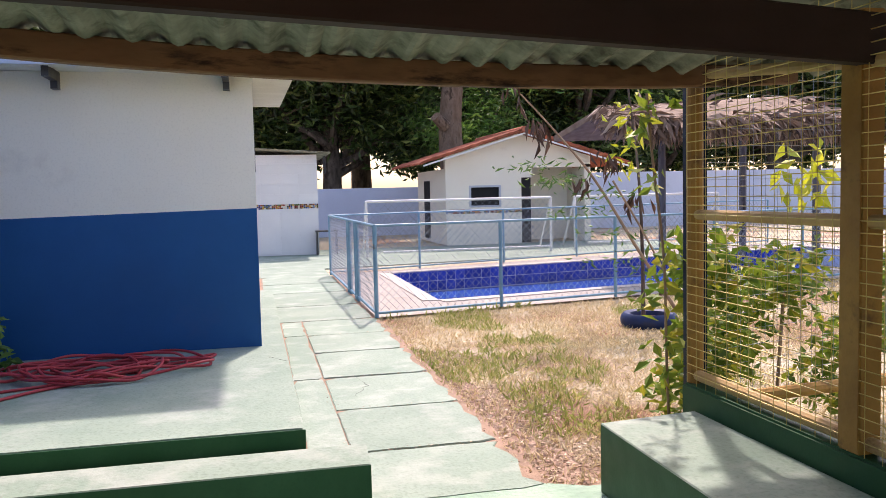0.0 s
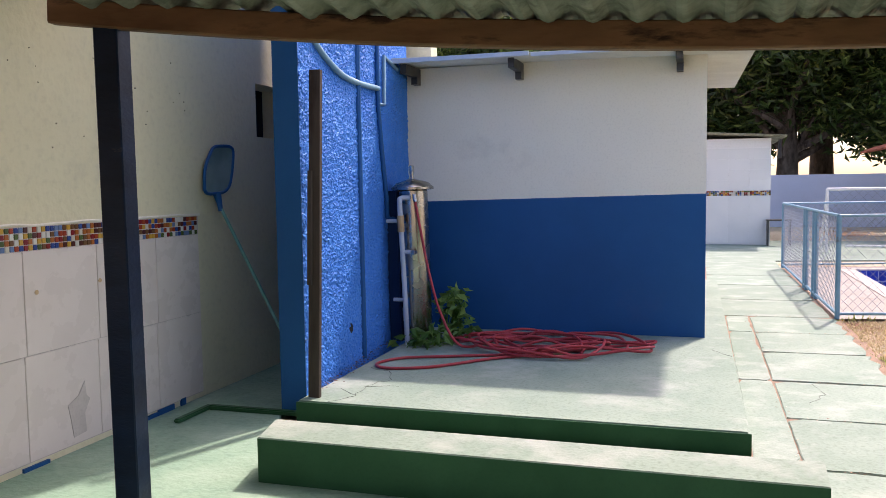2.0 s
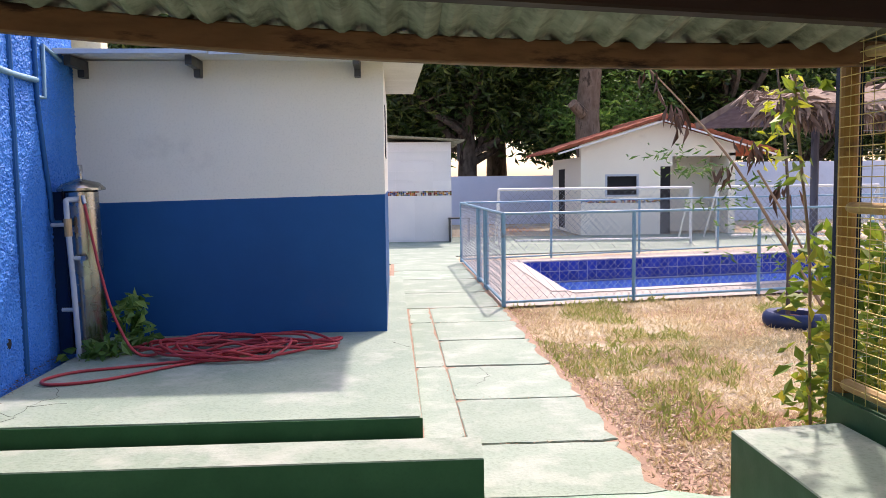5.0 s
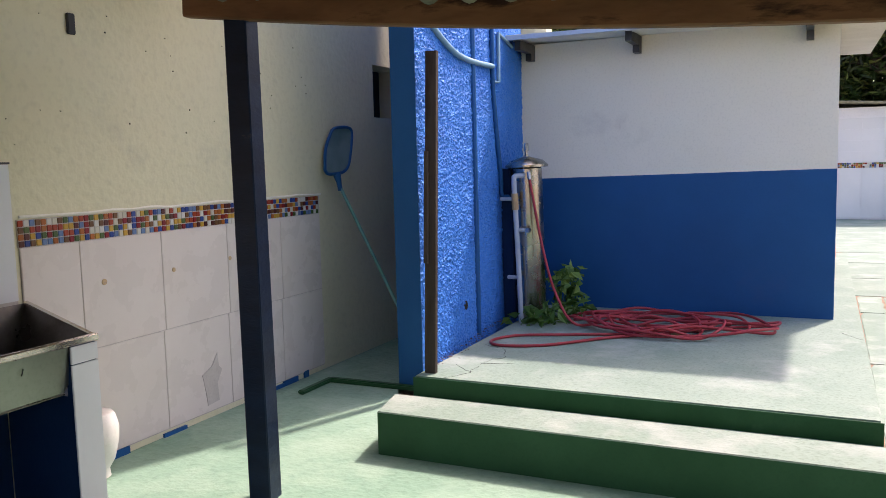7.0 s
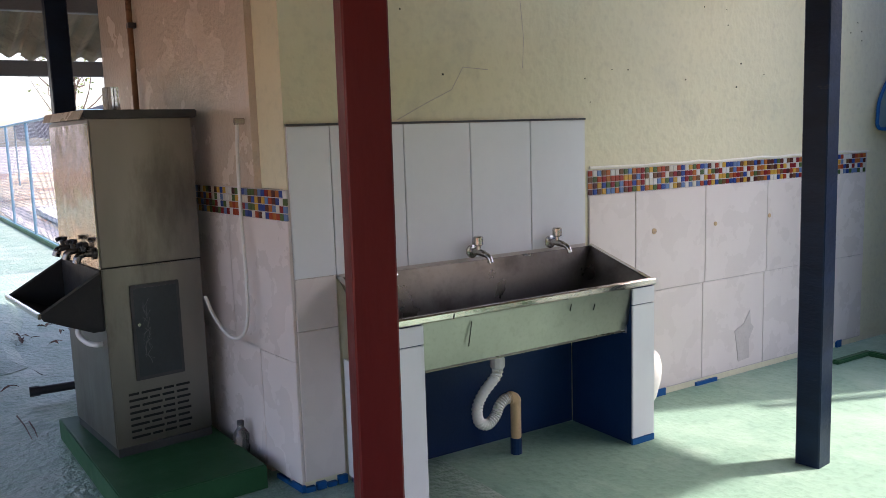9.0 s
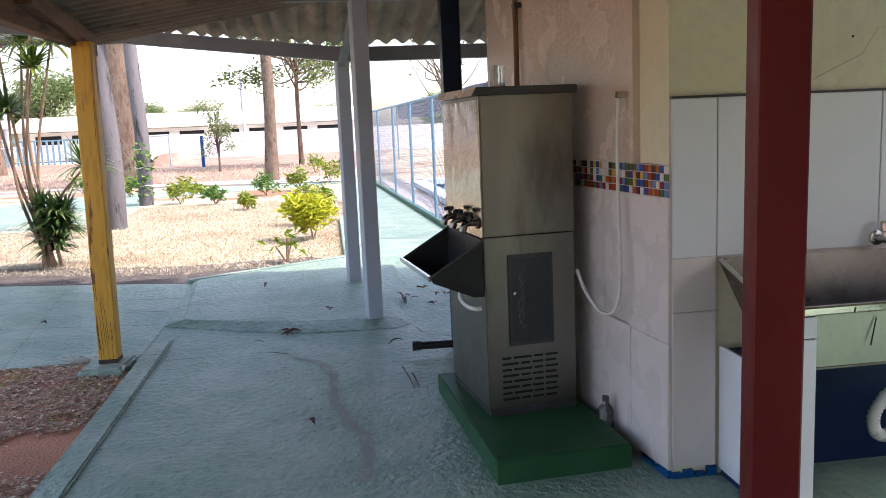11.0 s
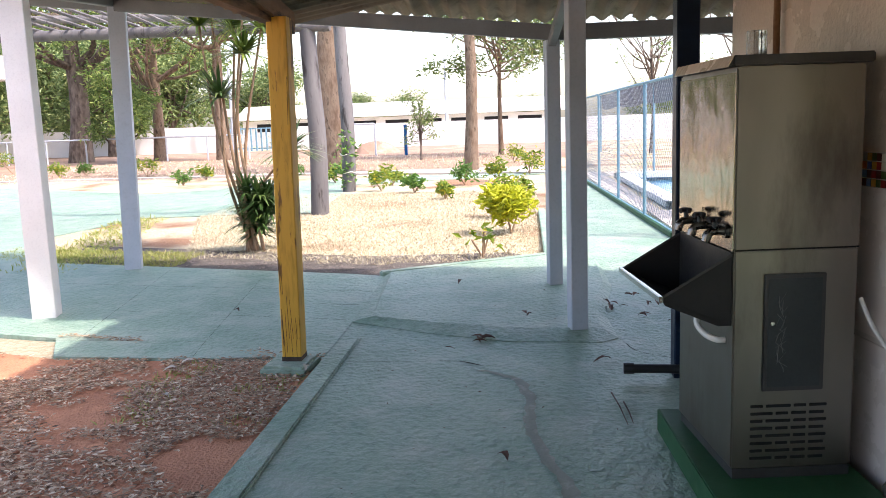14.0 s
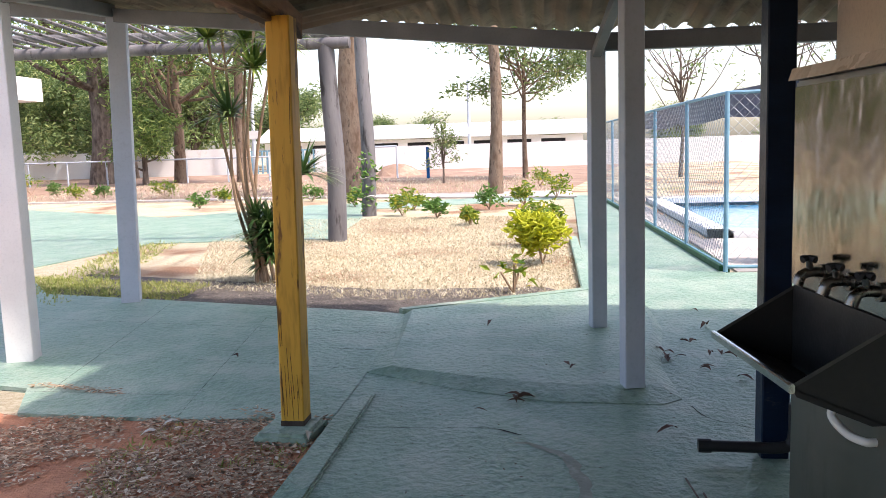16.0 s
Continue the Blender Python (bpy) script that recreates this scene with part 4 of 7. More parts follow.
def wall_tile(parent, y0, y1, z0, z1, material, proud=0.012):
    g = 0.002
    return part("tile", box(WALL_X, WALL_X + proud, y0 + g, y1 - g, z0 + g, z1 - g, 0.002), material, parent)


part("tile_bed", box(WALL_X, WALL_X + 0.006, 3.74, 6.42, 0.04, 1.262), GROUT, wall_tiled)
for row, (z0, z1, off) in enumerate(((0.045, 0.66, 0.94), (0.66, 1.262, 0.36))):
    y = 3.74
    cuts = [3.74] + [3.74 + off + 0.6 * i for i in range(6) if 3.74 + off + 0.6 * i < 6.40] + [6.42]
    for a, b in zip(cuts, cuts[1:]):
        wall_tile(wall_tiled, a, b, z0, z1, PINK_TILE)
part("tile_bed", boxes([(WALL_X, WALL_X + 0.008, 1.985, 3.71, 0.98, 1.68), (WALL_X, WALL_X + 0.008, 1.985, 2.19, 0.05, 0.98)]), GROUT, wall_tiled)
for a, b in zip((1.985, 2.19, 2.57, 2.95, 3.33), (2.19, 2.57, 2.95, 3.33, 3.71)):
    wall_tile(wall_tiled, a, b, 1.0, 1.68, WHITE_TILE, 0.018)
wall_tile(wall_tiled, 1.985, 2.19, 0.76, 1.0, PINK_TILE, 0.018)
wall_tile(wall_tiled, 1.985, 2.19, 0.05, 0.76, PINK_TILE, 0.018)
part("tile_edge", box(WALL_X, WALL_X + 0.02, 1.985, 3.713, 1.68, 1.69), DARK_METAL, wall_tiled)

COOLER_WALL = pose(-3.12, 1.985, 0, 0, 0, 6.6)


def cooler_wall_part(name, bm, material, label=""):
    ob = part(name, bm, material, wall_cooler, label)
    ob.matrix_basis = COOLER_WALL
    return ob


cooler_wall_part("tile_bed", box(-1.35, -0.01, -0.008, 0.02, 0.03, 1.262), GROUT)
for x0, x1, z0, z1 in ((-0.62, 0.0, 0.62, 1.262), (-1.25, -0.62, 0.66, 1.262), (-0.35, 0.0, 0.035, 0.62), (-0.95, -0.35, 0.035, 0.64), (-1.35, -0.95, 0.035, 0.64)):
    cooler_wall_part("tile", box(x0 + 0.002, x1 - 0.002, -0.014, 0.0, z0 + 0.002, z1 - 0.002, 0.002), PINK_TILE)

part("mosaic_bed", box(WALL_X, WALL_X + 0.008, 3.735, 6.425, 1.262, 1.402), GROUT, wall_tiled, "pale grout behind the mosaic")
cooler_wall_part("mosaic_bed", box(-1.40, -0.004, -0.01, 0.02, 1.262, 1.402), GROUT)
glass = box(-0.004, 0.004, -0.0152, 0.0152, -0.0152, 0.0152, 0.0025)
glass_mesh = None
far_rows = []
for k in range(4):
    for i in range(79):
        y, z = 3.752 + 0.0338 * i, 1.280 + 0.0345 * k
        if i < 74:
            if glass_mesh is None:
                ob = part("mosaic_tile", glass, MOSAIC, wall_tiled)
                glass_mesh = ob.data
            else:
                ob = new("mosaic_tile", glass_mesh)
                ob.parent = wall_tiled
            ob.matrix_basis = Matrix.Translation((WALL_X + 0.009, y, z))
        else:
            far_rows.append((WALL_X + 0.005, WALL_X + 0.013, y - 0.015, y + 0.015, z - 0.015, z + 0.015))
tagged(part("mosaic_run", boxes(far_rows), MOSAIC_FAR, wall_tiled), kind="stuff")
tagged(cooler_wall_part("mosaic_run", boxes([(-0.035 * i - 0.033, -0.035 * i - 0.003, -0.016, -0.008, 1.265 + 0.0345 * k, 1.295 + 0.0345 * k) for i in range(39) for k in range(4)]), MOSAIC_FAR), kind="stuff")

# marks on the wall: rawl plugs, nail holes, a rough plaster ridge, a stain and blue paint at the foot
for y, z, r in ((4.25, 1.02, 0.018), (4.79, 1.02, 0.014), (5.32, 1.03, 0.014)):
    part("plug", tube([(WALL_X, y, z), (WALL_X + 0.016, y, z)], r, 10), TAN_PVC, wall_tiled)
part("cable_stub", boxes([(WALL_X, WALL_X + 0.02, 4.12, 4.17, 2.36, 2.47)], 0.005), BLACK_TRAY, wall_tiled)
spots = []
for i in range(34):
    y, z = rng.uniform(2.2, 6.4), rng.uniform(1.75, 2.6)
    s = rng.uniform(0.002, 0.0045)
    spots.append((WALL_X, WALL_X + 0.004, y - s, y + s, z - s, z + s))
part("nail_hole", boxes(spots), SLOT, wall_tiled)
for pts in (((2.55, 1.70), (2.72, 1.78), (2.86, 1.84), (2.93, 1.95), (3.08, 1.94)), ((3.30, 1.95), (3.31, 2.1), (3.29, 2.3), (3.32, 2.5))):
    part("crack", tube([(WALL_X + 0.001, y, z) for y, z in pts], 0.0018, 4), GROUT, wall_tiled)
part("plaster_ridge", tube(spline([(WALL_X + 0.006, 3.75 + 0.15 * i, 1.412 + rng.uniform(-0.006, 0.006)) for i in range(19)], 3), 0.009, 6), BEIGE_WALL, wall_tiled)
part("stain", prism([(-0.05, -0.15), (0.06, -0.14), (0.05, -0.02), (0.10, 0.06), (0.07, 0.09), (0.06, 0.18), (0.0, 0.1), (-0.09, 0.06), (-0.07, -0.03)], 0.0, 0.004), GROUT, wall_tiled).matrix_basis = pose(WALL_X + 0.012, 5.08, 0.24, 90, 0, 90)
skirt = []
y = 3.76
while y < 6.4:
    w = rng.uniform(0.05, 0.28)
    if rng.random() < 0.6:
        skirt.append((WALL_X, WALL_X + 0.016, y, min(y + w, 6.42), 0.0, rng.uniform(0.02, 0.055)))
    y += w
for i in range(4):
    skirt.append((WALL_X, WALL_X + 0.022, 1.985 + 0.055 * i, 2.03 + 0.055 * i, 0.0, rng.uniform(0.02, 0.045)))
part("baseboard_paint", boxes(skirt), BLUE_WALL, wall_tiled, "flaking blue paint at the wall's foot")
cooler_wall_part("baseboard_paint", boxes([(-0.05 * i - 0.05, -0.05 * i, -0.018, 0.0, 0.0, rng.uniform(0.012, 0.035)) for i in range(5)]), BLUE_WALL)
gutter = setting(part("floor_gutter", boxes([(-2.86, -2.1, 6.08, 6.13, 0.0, 0.035), (-2.90, -2.85, 5.72, 6.13, 0.0, 0.03)], 0.008), DARK_GREEN), "low green ridge of a floor gutter")

# ---- long steel sink ----
sink = thing("trough_sink", "long stainless steel trough sink on white tiled piers", "sink")
SY0, SY1 = 2.20, 3.745


def plate(corners, thick):
    bm = bmesh.new()
    f = bm.faces.new([bm.verts.new(c) for c in corners])
    f.normal_update()
    n = f.normal.copy() * thick
    g = bmesh.ops.extrude_face_region(bm, geom=[f])
    for v in g["geom"]:
        if isinstance(v, bmesh.types.BMVert):
            v.co += n
    bmesh.ops.recalc_face_normals(bm, faces=bm.faces)
    return bm


XF, XB = -2.655, -3.112
part("front_panel", plate([(XF, SY0, 0.845), (XF, SY1, 0.845), (XF - 0.03, SY1 - 0.17, 0.61), (XF - 0.03, SY0 + 0.17, 0.61)], -0.004), STEEL_DULL, sink, "scratched steel front")
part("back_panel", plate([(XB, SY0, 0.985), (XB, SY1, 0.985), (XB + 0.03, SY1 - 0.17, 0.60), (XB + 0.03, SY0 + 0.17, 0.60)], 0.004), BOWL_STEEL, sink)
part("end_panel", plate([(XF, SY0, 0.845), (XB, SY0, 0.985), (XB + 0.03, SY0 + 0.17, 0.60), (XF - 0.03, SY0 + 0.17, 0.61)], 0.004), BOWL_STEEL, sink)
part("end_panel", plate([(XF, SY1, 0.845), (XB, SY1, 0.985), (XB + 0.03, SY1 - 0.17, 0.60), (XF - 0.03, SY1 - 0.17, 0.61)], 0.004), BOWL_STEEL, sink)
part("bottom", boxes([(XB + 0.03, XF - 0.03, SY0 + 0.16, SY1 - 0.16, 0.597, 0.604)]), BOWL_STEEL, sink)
part("rim", beam((XF + 0.004, SY0 - 0.01, 0.845), (XF + 0.004, SY1 + 0.01, 0.845), 0.03, 0.035, 0.006), STEEL_BRIGHT, sink, "bright folded front rim")
for y in (SY0, SY1):
    part("rim", beam((XF, y, 0.852), (XB, y, 0.99), 0.025, 0.012, 0.004), STEEL_BRIGHT, sink)
part("drain_flange", tube([(-2.86, 2.905, 0.60), (-2.86, 2.905, 0.555), (-2.86, 2.905, 0.54)], [0.035, 0.035, 0.026], 14), CHROME, sink)
smooth(part("drain_nut", tube([(-2.86, 2.905, 0.545), (-2.86, 2.905, 0.535), (-2.86, 2.905, 0.495), (-2.86, 2.905, 0.485)], [0.03, 0.036, 0.036, 0.028], 10), WHITE_PVC, sink, "white plastic nut"), 30)
hose_path = spline([(-2.86, 2.905, 0.50), (-2.865, 2.90, 0.45), (-2.88, 2.835, 0.375), (-2.89, 2.80, 0.30), (-2.90, 2.815, 0.225), (-2.91, 2.87, 0.195), (-2.92, 2.925, 0.22), (-2.92, 2.95, 0.265), (-2.92, 2.985, 0.295), (-2.92, 3.02, 0.30)], 8)
smooth(part("drain_hose", tube(hose_path, [0.029 if i % 2 else 0.023 for i in range(len(hose_path))], 14), WHITE_PVC, sink, "white corrugated drain hose"), 60)
smooth(part("drain_pipe", tube(spline([(-2.92, 3.0, 0.30), (-2.92, 3.03, 0.298), (-2.92, 3.052, 0.275), (-2.92, 3.055, 0.19), (-2.92, 3.055, 0.0)], 5), [0.026] * 3 + [0.032] * 8 + [0.027] * 10, 14), TAN_PVC, sink, "tan waste pipe with blue paint"))
part("pipe_foot", tube([(-2.92, 3.055, 0.0), (-2.92, 3.055, 0.085)], 0.030, 14), BLUE_DARK, sink, "blue painted pipe foot")
for y0, y1 in ((2.215, 2.36), (3.60, 3.745)):
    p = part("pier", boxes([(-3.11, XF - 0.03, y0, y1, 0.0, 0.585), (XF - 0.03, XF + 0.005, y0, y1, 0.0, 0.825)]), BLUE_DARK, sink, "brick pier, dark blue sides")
    for z0, z1 in ((0.035, 0.735), (0.74, 0.822)):
        part("tile", box(XF + 0.004, XF + 0.016, y0 - 0.004, y1 + 0.004, z0, z1, 0.002), WHITE_TILE, p)
    part("paint_foot", box(XF + 0.004, XF + 0.017, y0 - 0.004, y1 + 0.005, 0.0, 0.033), BLUE_WALL, p)
    part("outer_tile", box(-3.11, XF + 0.004, (y0 - 0.012) if y0 < 3 else y1, y0 if y0 < 3 else y1 + 0.012, 0.035, 0.60), WHITE_TILE, p)
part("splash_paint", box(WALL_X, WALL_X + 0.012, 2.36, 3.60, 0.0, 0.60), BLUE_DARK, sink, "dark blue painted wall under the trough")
scr = [((XF + 0.004), 2.62, 0.80, 2.60, 0.69), ((XF + 0.004), 3.2, 0.80, 3.19, 0.765), ((XF + 0.004), 3.35, 0.78, 3.34, 0.75), (XF + 0.02, 2.52, 0.852, 2.515, 0.83)]
for x, y0, z0, y1, z1 in scr:
    part("scratch", strip((x, y0, z0), (x, y1, z1), 0.003), SLOT, sink)

for k, y in enumerate((2.40, 2.94, 3.45)):
    tap = thing("tap", "worn chrome wall tap above the sink", "tap", "taps above the trough sink", (WALL_X + 0.018, y, 1.035))
    smooth(part("flange", tube([(0, 0, 0), (0.01, 0, 0), (0.014, 0, 0)], [0.034, 0.034, 0.02], 16), CHROME, tap))
    smooth(part("body", tube(spline([(0.01, 0, 0), (0.05, 0.004, 0.0), (0.09, 0.012, -0.005), (0.125, 0.02, -0.02), (0.138, 0.024, -0.05)], 4), [0.017] * 9 + [0.014] * 8, 12), CHROME, tap))
    smooth(part("stem", tube([(0.058, 0.004, 0.01), (0.058, 0.004, 0.035)], 0.012, 12), CHROME, tap))
    smooth(part("knob", tube([(0.058, 0.004, 0.033), (0.058, 0.004, 0.038), (0.058, 0.004, 0.075), (0.058, 0.004, 0.08)], [0.018, 0.025, 0.025, 0.02], 14), CHROME, tap, "dull chrome knob"))

bucket = thing("white_bucket", "white plastic bowl standing by the tiled wall", "bowl", "", (-2.985, 3.99, 0.0))
prof = [(0.06, 0.0), (0.075, 0.01), (0.07, 0.05), (0.10, 0.10), (0.125, 0.20), (0.13, 0.28), (0.115, 0.34), (0.10, 0.36)]
smooth(part("bowl", tube([(0, 0, z) for r, z in prof], [r for r, z in prof], 24), WHITE_PVC, bucket))

# ---- water cooler ----
plinth = thing("cooler_plinth", "green painted concrete plinth under the water cooler", "plinth")
PLINTH = [(-3.23, 1.215), (-3.28, 1.86), (-4.55, 1.78), (-4.62, 1.14)]
part("block", prism(PLINTH, 0.0, 0.106), DARK_GREEN, plinth)
part("top", prism(PLINTH, 0.106, 0.115, 0.006), DARK_GREEN, plinth, "worn green painted top")
cooler = thing("water_cooler", "tall stainless steel drinking water cooler with taps and tray", "water cooler", "", (-3.79, 1.295, 0.115), 6.6)
W = 0.68
part("lower_body", box(-W, 0, 0.0, 0.485, 0.04, 0.93, 0.006), STEEL, cooler, "brushed steel lower cabinet")
part("upper_body", box(-W, 0.003, -0.003, 0.488, 0.933, 1.63, 0.006), STEEL, cooler, "dented steel upper cabinet")
part("front_sheet", box(-W + 0.004, -0.004, -0.007, -0.003, 0.93, 1.61), FRONT_STEEL, cooler, "polished wavy front sheet")
part("foot_rail", box(-W + 0.01, 0.004, 0.006, 0.48, 0.0, 0.04), DARK_METAL, cooler)
part("lid", boxes([(-W - 0.01, 0.014, -0.02, 0.515, 1.632, 1.672)], 0.005), DARK_METAL, cooler, "dark grey lid rail")
# Light falling on the visor is put into its beige colour.
part("lid_visor", plate([(-W + 0.01, -0.022, 1.672), (0.014, -0.022, 1.672), (0.014, -0.045, 1.630), (-W + 0.02, -0.040, 1.632)], 0.004), PINKISH, cooler, "visor over the front, its lit look painted in beige")
part("hatch", box(0.0, 0.007, 0.118, 0.362, 0.362, 0.836, 0.003), DARK_METAL, cooler, "grey service panel frame")
part("hatch_panel", box(0.003, 0.0090, 0.134, 0.346, 0.38, 0.818, 0.001), HATCH, cooler)
smear_g = np.random.default_rng(37)
smears = [strip((0.0092, 0.165 + smear_g.uniform(0, 0.05), z), (0.0092, 0.165 + smear_g.uniform(0, 0.05), z + smear_g.uniform(0.02, 0.06)), 0.0011) for z in np.linspace(0.44, 0.72, 26)]
part("smear", merge(*smears), SMEAR, cooler, "faint pale scratches")
part("latch", tube([(0.009, 0.15, 0.64), (0.016, 0.15, 0.64)], 0.008, 10), CHROME, cooler, "small round latch")
for r in range(8):
    z = 0.30 - 0.031 * r
    row = []
    y = 0.075
    for w in ((0.09, 0.05, 0.06, 0.06) if r % 2 else (0.05, 0.10, 0.05, 0.07)):
        row.append((0.0005, 0.0045, y, y + w, z - 0.006, z + 0.006))
        y += w + 0.012
    part("vent_slot", boxes(row, 0.0015), SLOT, cooler)
part("seam", box(-0.001, 0.0045, 0.0, 0.486, 0.929, 0.934), SLOT, cooler)
TRAY_X0 = -0.645
tray = part("tray", plate([(TRAY_X0, -0.285, 0.755), (0.004, -0.285, 0.755), (0.004, -0.02, 0.64), (TRAY_X0, -0.02, 0.64)], -0.006), BLACK_TRAY, cooler, "black drip tray")
part("tray_side", plate([(0.004, -0.285, 0.755), (0.004, -0.01, 0.915), (0.004, -0.01, 0.635), (0.004, -0.06, 0.635), (0.004, -0.27, 0.725)], 0.006), BLACK_TRAY, tray)
part("tray_side", plate([(TRAY_X0, -0.285, 0.755), (TRAY_X0, -0.01, 0.915), (TRAY_X0, -0.01, 0.635), (TRAY_X0, -0.06, 0.635), (TRAY_X0, -0.27, 0.725)], 0.006), BLACK_TRAY, tray)
part("tray_back", box(TRAY_X0, 0.004, -0.014, -0.008, 0.635, 0.925), BLACK_TRAY, tray)
part("tray_lip", beam((TRAY_X0 - 0.01, -0.288, 0.752), (0.014, -0.288, 0.752), 0.016, 0.028, 0.004), STEEL_BRIGHT, tray, "bright metal front lip")
part("tray_edge", strip((0.006, -0.285, 0.757), (0.006, -0.01, 0.918), 0.006), DARK_METAL, tray)
part("tray_edge", strip((TRAY_X0, -0.285, 0.757), (TRAY_X0, -0.01, 0.918), 0.006), DARK_METAL, tray)
smooth(part("waste_hose", tube(spline([(-0.20, -0.07, 0.645), (-0.19, -0.08, 0.60), (-0.14, -0.06, 0.565), (-0.09, -0.03, 0.555), (-0.085, 0.0, 0.555)], 5), 0.013, 10), WHITE_PVC, cooler, "grey waste hose"))
for x in (-0.07, -0.25, -0.43):
    tap = part("tap", tube(spline([(x, -0.004, 1.0), (x, -0.045, 1.004), (x - 0.004, -0.075, 0.994), (x - 0.008, -0.088, 0.962)], 4), [0.017] * 9 + [0.019] * 4, 12), TAP_METAL, cooler, "tarnished metal tap")
    smooth(tap)
    part("tap_flange", tube([(x, -0.005, 1.0), (x, -0.018, 1.0)], 0.028, 14), TAP_METAL, tap)
    smooth(part("tap_stem", tube([(x, -0.05, 1.005), (x + 0.01, -0.058, 1.045)], 0.011, 10), TAP_METAL, tap))
    cross = bmesh.new()
    for a in (0.4, 0.4 + math.pi / 2):
        dx, dy = 0.027 * math.cos(a), 0.027 * math.sin(a)
        tube([(x + 0.011 - dx, -0.06 - dy, 1.047), (x + 0.011, -0.06, 1.054), (x + 0.011 + dx, -0.06 + dy, 1.047)], [0.011, 0.008, 0.011], 8, cross)
    part("tap_handle", cross, BLACK_TRAY, tap, "black cross handle")
dents = thing("clear_cup", "clear plastic bottle standing on the water cooler", "bottle", "", (-4.30, 1.50, 1.79))
smooth(part("bottle", tube([(0, 0, z) for z in (0, 0.01, 0.08, 0.1, 0.115, 0.13)], [0.04, 0.043, 0.043, 0.041, 0.043, 0.042], 18), CLEAR, dents))
jar = thing("plastic_bottle", "clear plastic bottle on the green plinth behind the cooler", "bottle", "", (-3.62, 1.855, 0.0))
smooth(part("bottle", tube([(0, 0, z) for z in (0.0, 0.012, 0.05, 0.06, 0.10, 0.11, 0.16, 0.18, 0.2, 0.215)], [0.03, 0.042, 0.042, 0.036, 0.042, 0.037, 0.042, 0.03, 0.016, 0.016], 16), CLEAR, jar))
part("lid", tube([(0, 0, 0.213), (0, 0, 0.232)], 0.018, 12), DARK_METAL, jar)
feed = thing("feed_hose", "thin white water hose hanging from a wall tap", "hose", "taps and hoses")
smooth(part("hose", tube(spline([(-3.50, 1.895, 1.70), (-3.505, 1.89, 1.5), (-3.49, 1.885, 1.25), (-3.46, 1.88, 1.0), (-3.45, 1.87, 0.78), (-3.50, 1.85, 0.69), (-3.60, 1.82, 0.68), (-3.72, 1.79, 0.76), (-3.80, 1.775, 0.85)], 6), 0.009, 8), WHITE_PVC, feed))
part("wall_tap", tube([(-3.50, 1.93, 1.715), (-3.50, 1.885, 1.715)], 0.016, 10), CHROME, feed)
conduit = thing("wall_conduit", "dark pipe running down the wall to the cooler", "pipe")
part("pipe", tube([(-4.86, 1.745, 1.2), (-4.86, 1.745, 3.4)], 0.017, 10), BROWN_WOOD, conduit)
part("clip", box(-4.89, -4.83, 1.73, 1.775, 2.30, 2.33), DARK_METAL, conduit)
stub = thing("black_pipe", "black drain pipe running along the floor from the cooler", "pipe")
smooth(part("pipe", tube(spline([(-5.43, 1.10, 0.075), (-5.42, 1.3, 0.075), (-5.40, 1.44, 0.08), (-5.395, 1.50, 0.12), (-5.39, 1.505, 0.3)], 5), 0.028, 12), BLACK_TRAY, stub))
part("cap", tube([(-5.433, 1.07, 0.075), (-5.43, 1.13, 0.075)], 0.034, 12), BLACK_TRAY, stub)
smooth(part("riser", tube([(-5.39, 1.505, 0.28), (-5.39, 1.505, 0.9)], 0.018, 10), DARK_METAL, stub))

# ---- platform things: plank, net, filter, hose, pipes ----
plank = thing("old_plank", "weathered dark plank leaning against the blue wall", "plank")
part("board", beam((-2.02, 6.12, 0.14), (-1.99, 6.20, 2.41), 0.085, 0.04, 0.004), PLANK_WOOD, plank)
part("batten", beam((-2.035, 6.125, 0.93), (-2.025, 6.155, 1.72), 0.03, 0.045, 0.003), PLANK_WOOD, plank, "short pale batten")

net = thing("pool_net", "pool leaf net in a blue frame on a long teal pole", "pool net")
part("pole", tube([(-3.06, 6.632, 1.48), (-2.60, 6.77, 0.43), (-2.41, 6.83, 0.01)], 0.0135, 10), NET_POLE, net, "faded teal aluminium pole")
part("grip", tube([(-3.075, 6.625, 1.575), (-3.06, 6.632, 1.50), (-3.05, 6.636, 1.43)], [0.034, 0.022, 0.018], 12), BLUE_WALL, net, "blue plastic socket")
outline = [(6.455, 1.60), (6.50, 1.76), (6.60, 1.885), (6.66, 1.93), (6.76, 1.945), (6.89, 1.945), (6.932, 1.91), (6.90, 1.80), (6.85, 1.69), (6.80, 1.62), (6.72, 1.58), (6.60, 1.568), (6.49, 1.57)]
lean = lambda z: -3.07 - 0.04 * (z - 1.57) / 0.375
ring = spline([(lean(z), y, z) for y, z in outline + outline[:1]], 5)
smooth(part("net_frame", tube(ring, 0.013, 8), BLUE_WALL, net, "bright blue plastic rim"))
bag = bmesh.new()
mid = bag.verts.new((-3.112, 6.70, 1.76))
inner = [bag.verts.new((lean(q.z) - 0.03 * (q.z - 1.55), 6.70 + 0.6 * (q.y - 6.70), 1.76 + 0.6 * (q.z - 1.76))) for q in ring[:-1]]
outer_v = [bag.verts.new(q) for q in ring[:-1]]
for i in range(len(inner)):
    j = (i + 1) % len(inner)
    bag.faces.new((outer_v[i], outer_v[j], inner[j], inner[i]))
    bag.faces.new((inner[i], inner[j], mid))
smooth(part("net_mesh", bag, NET_CLOTH, net, "pale teal netting"), 80)

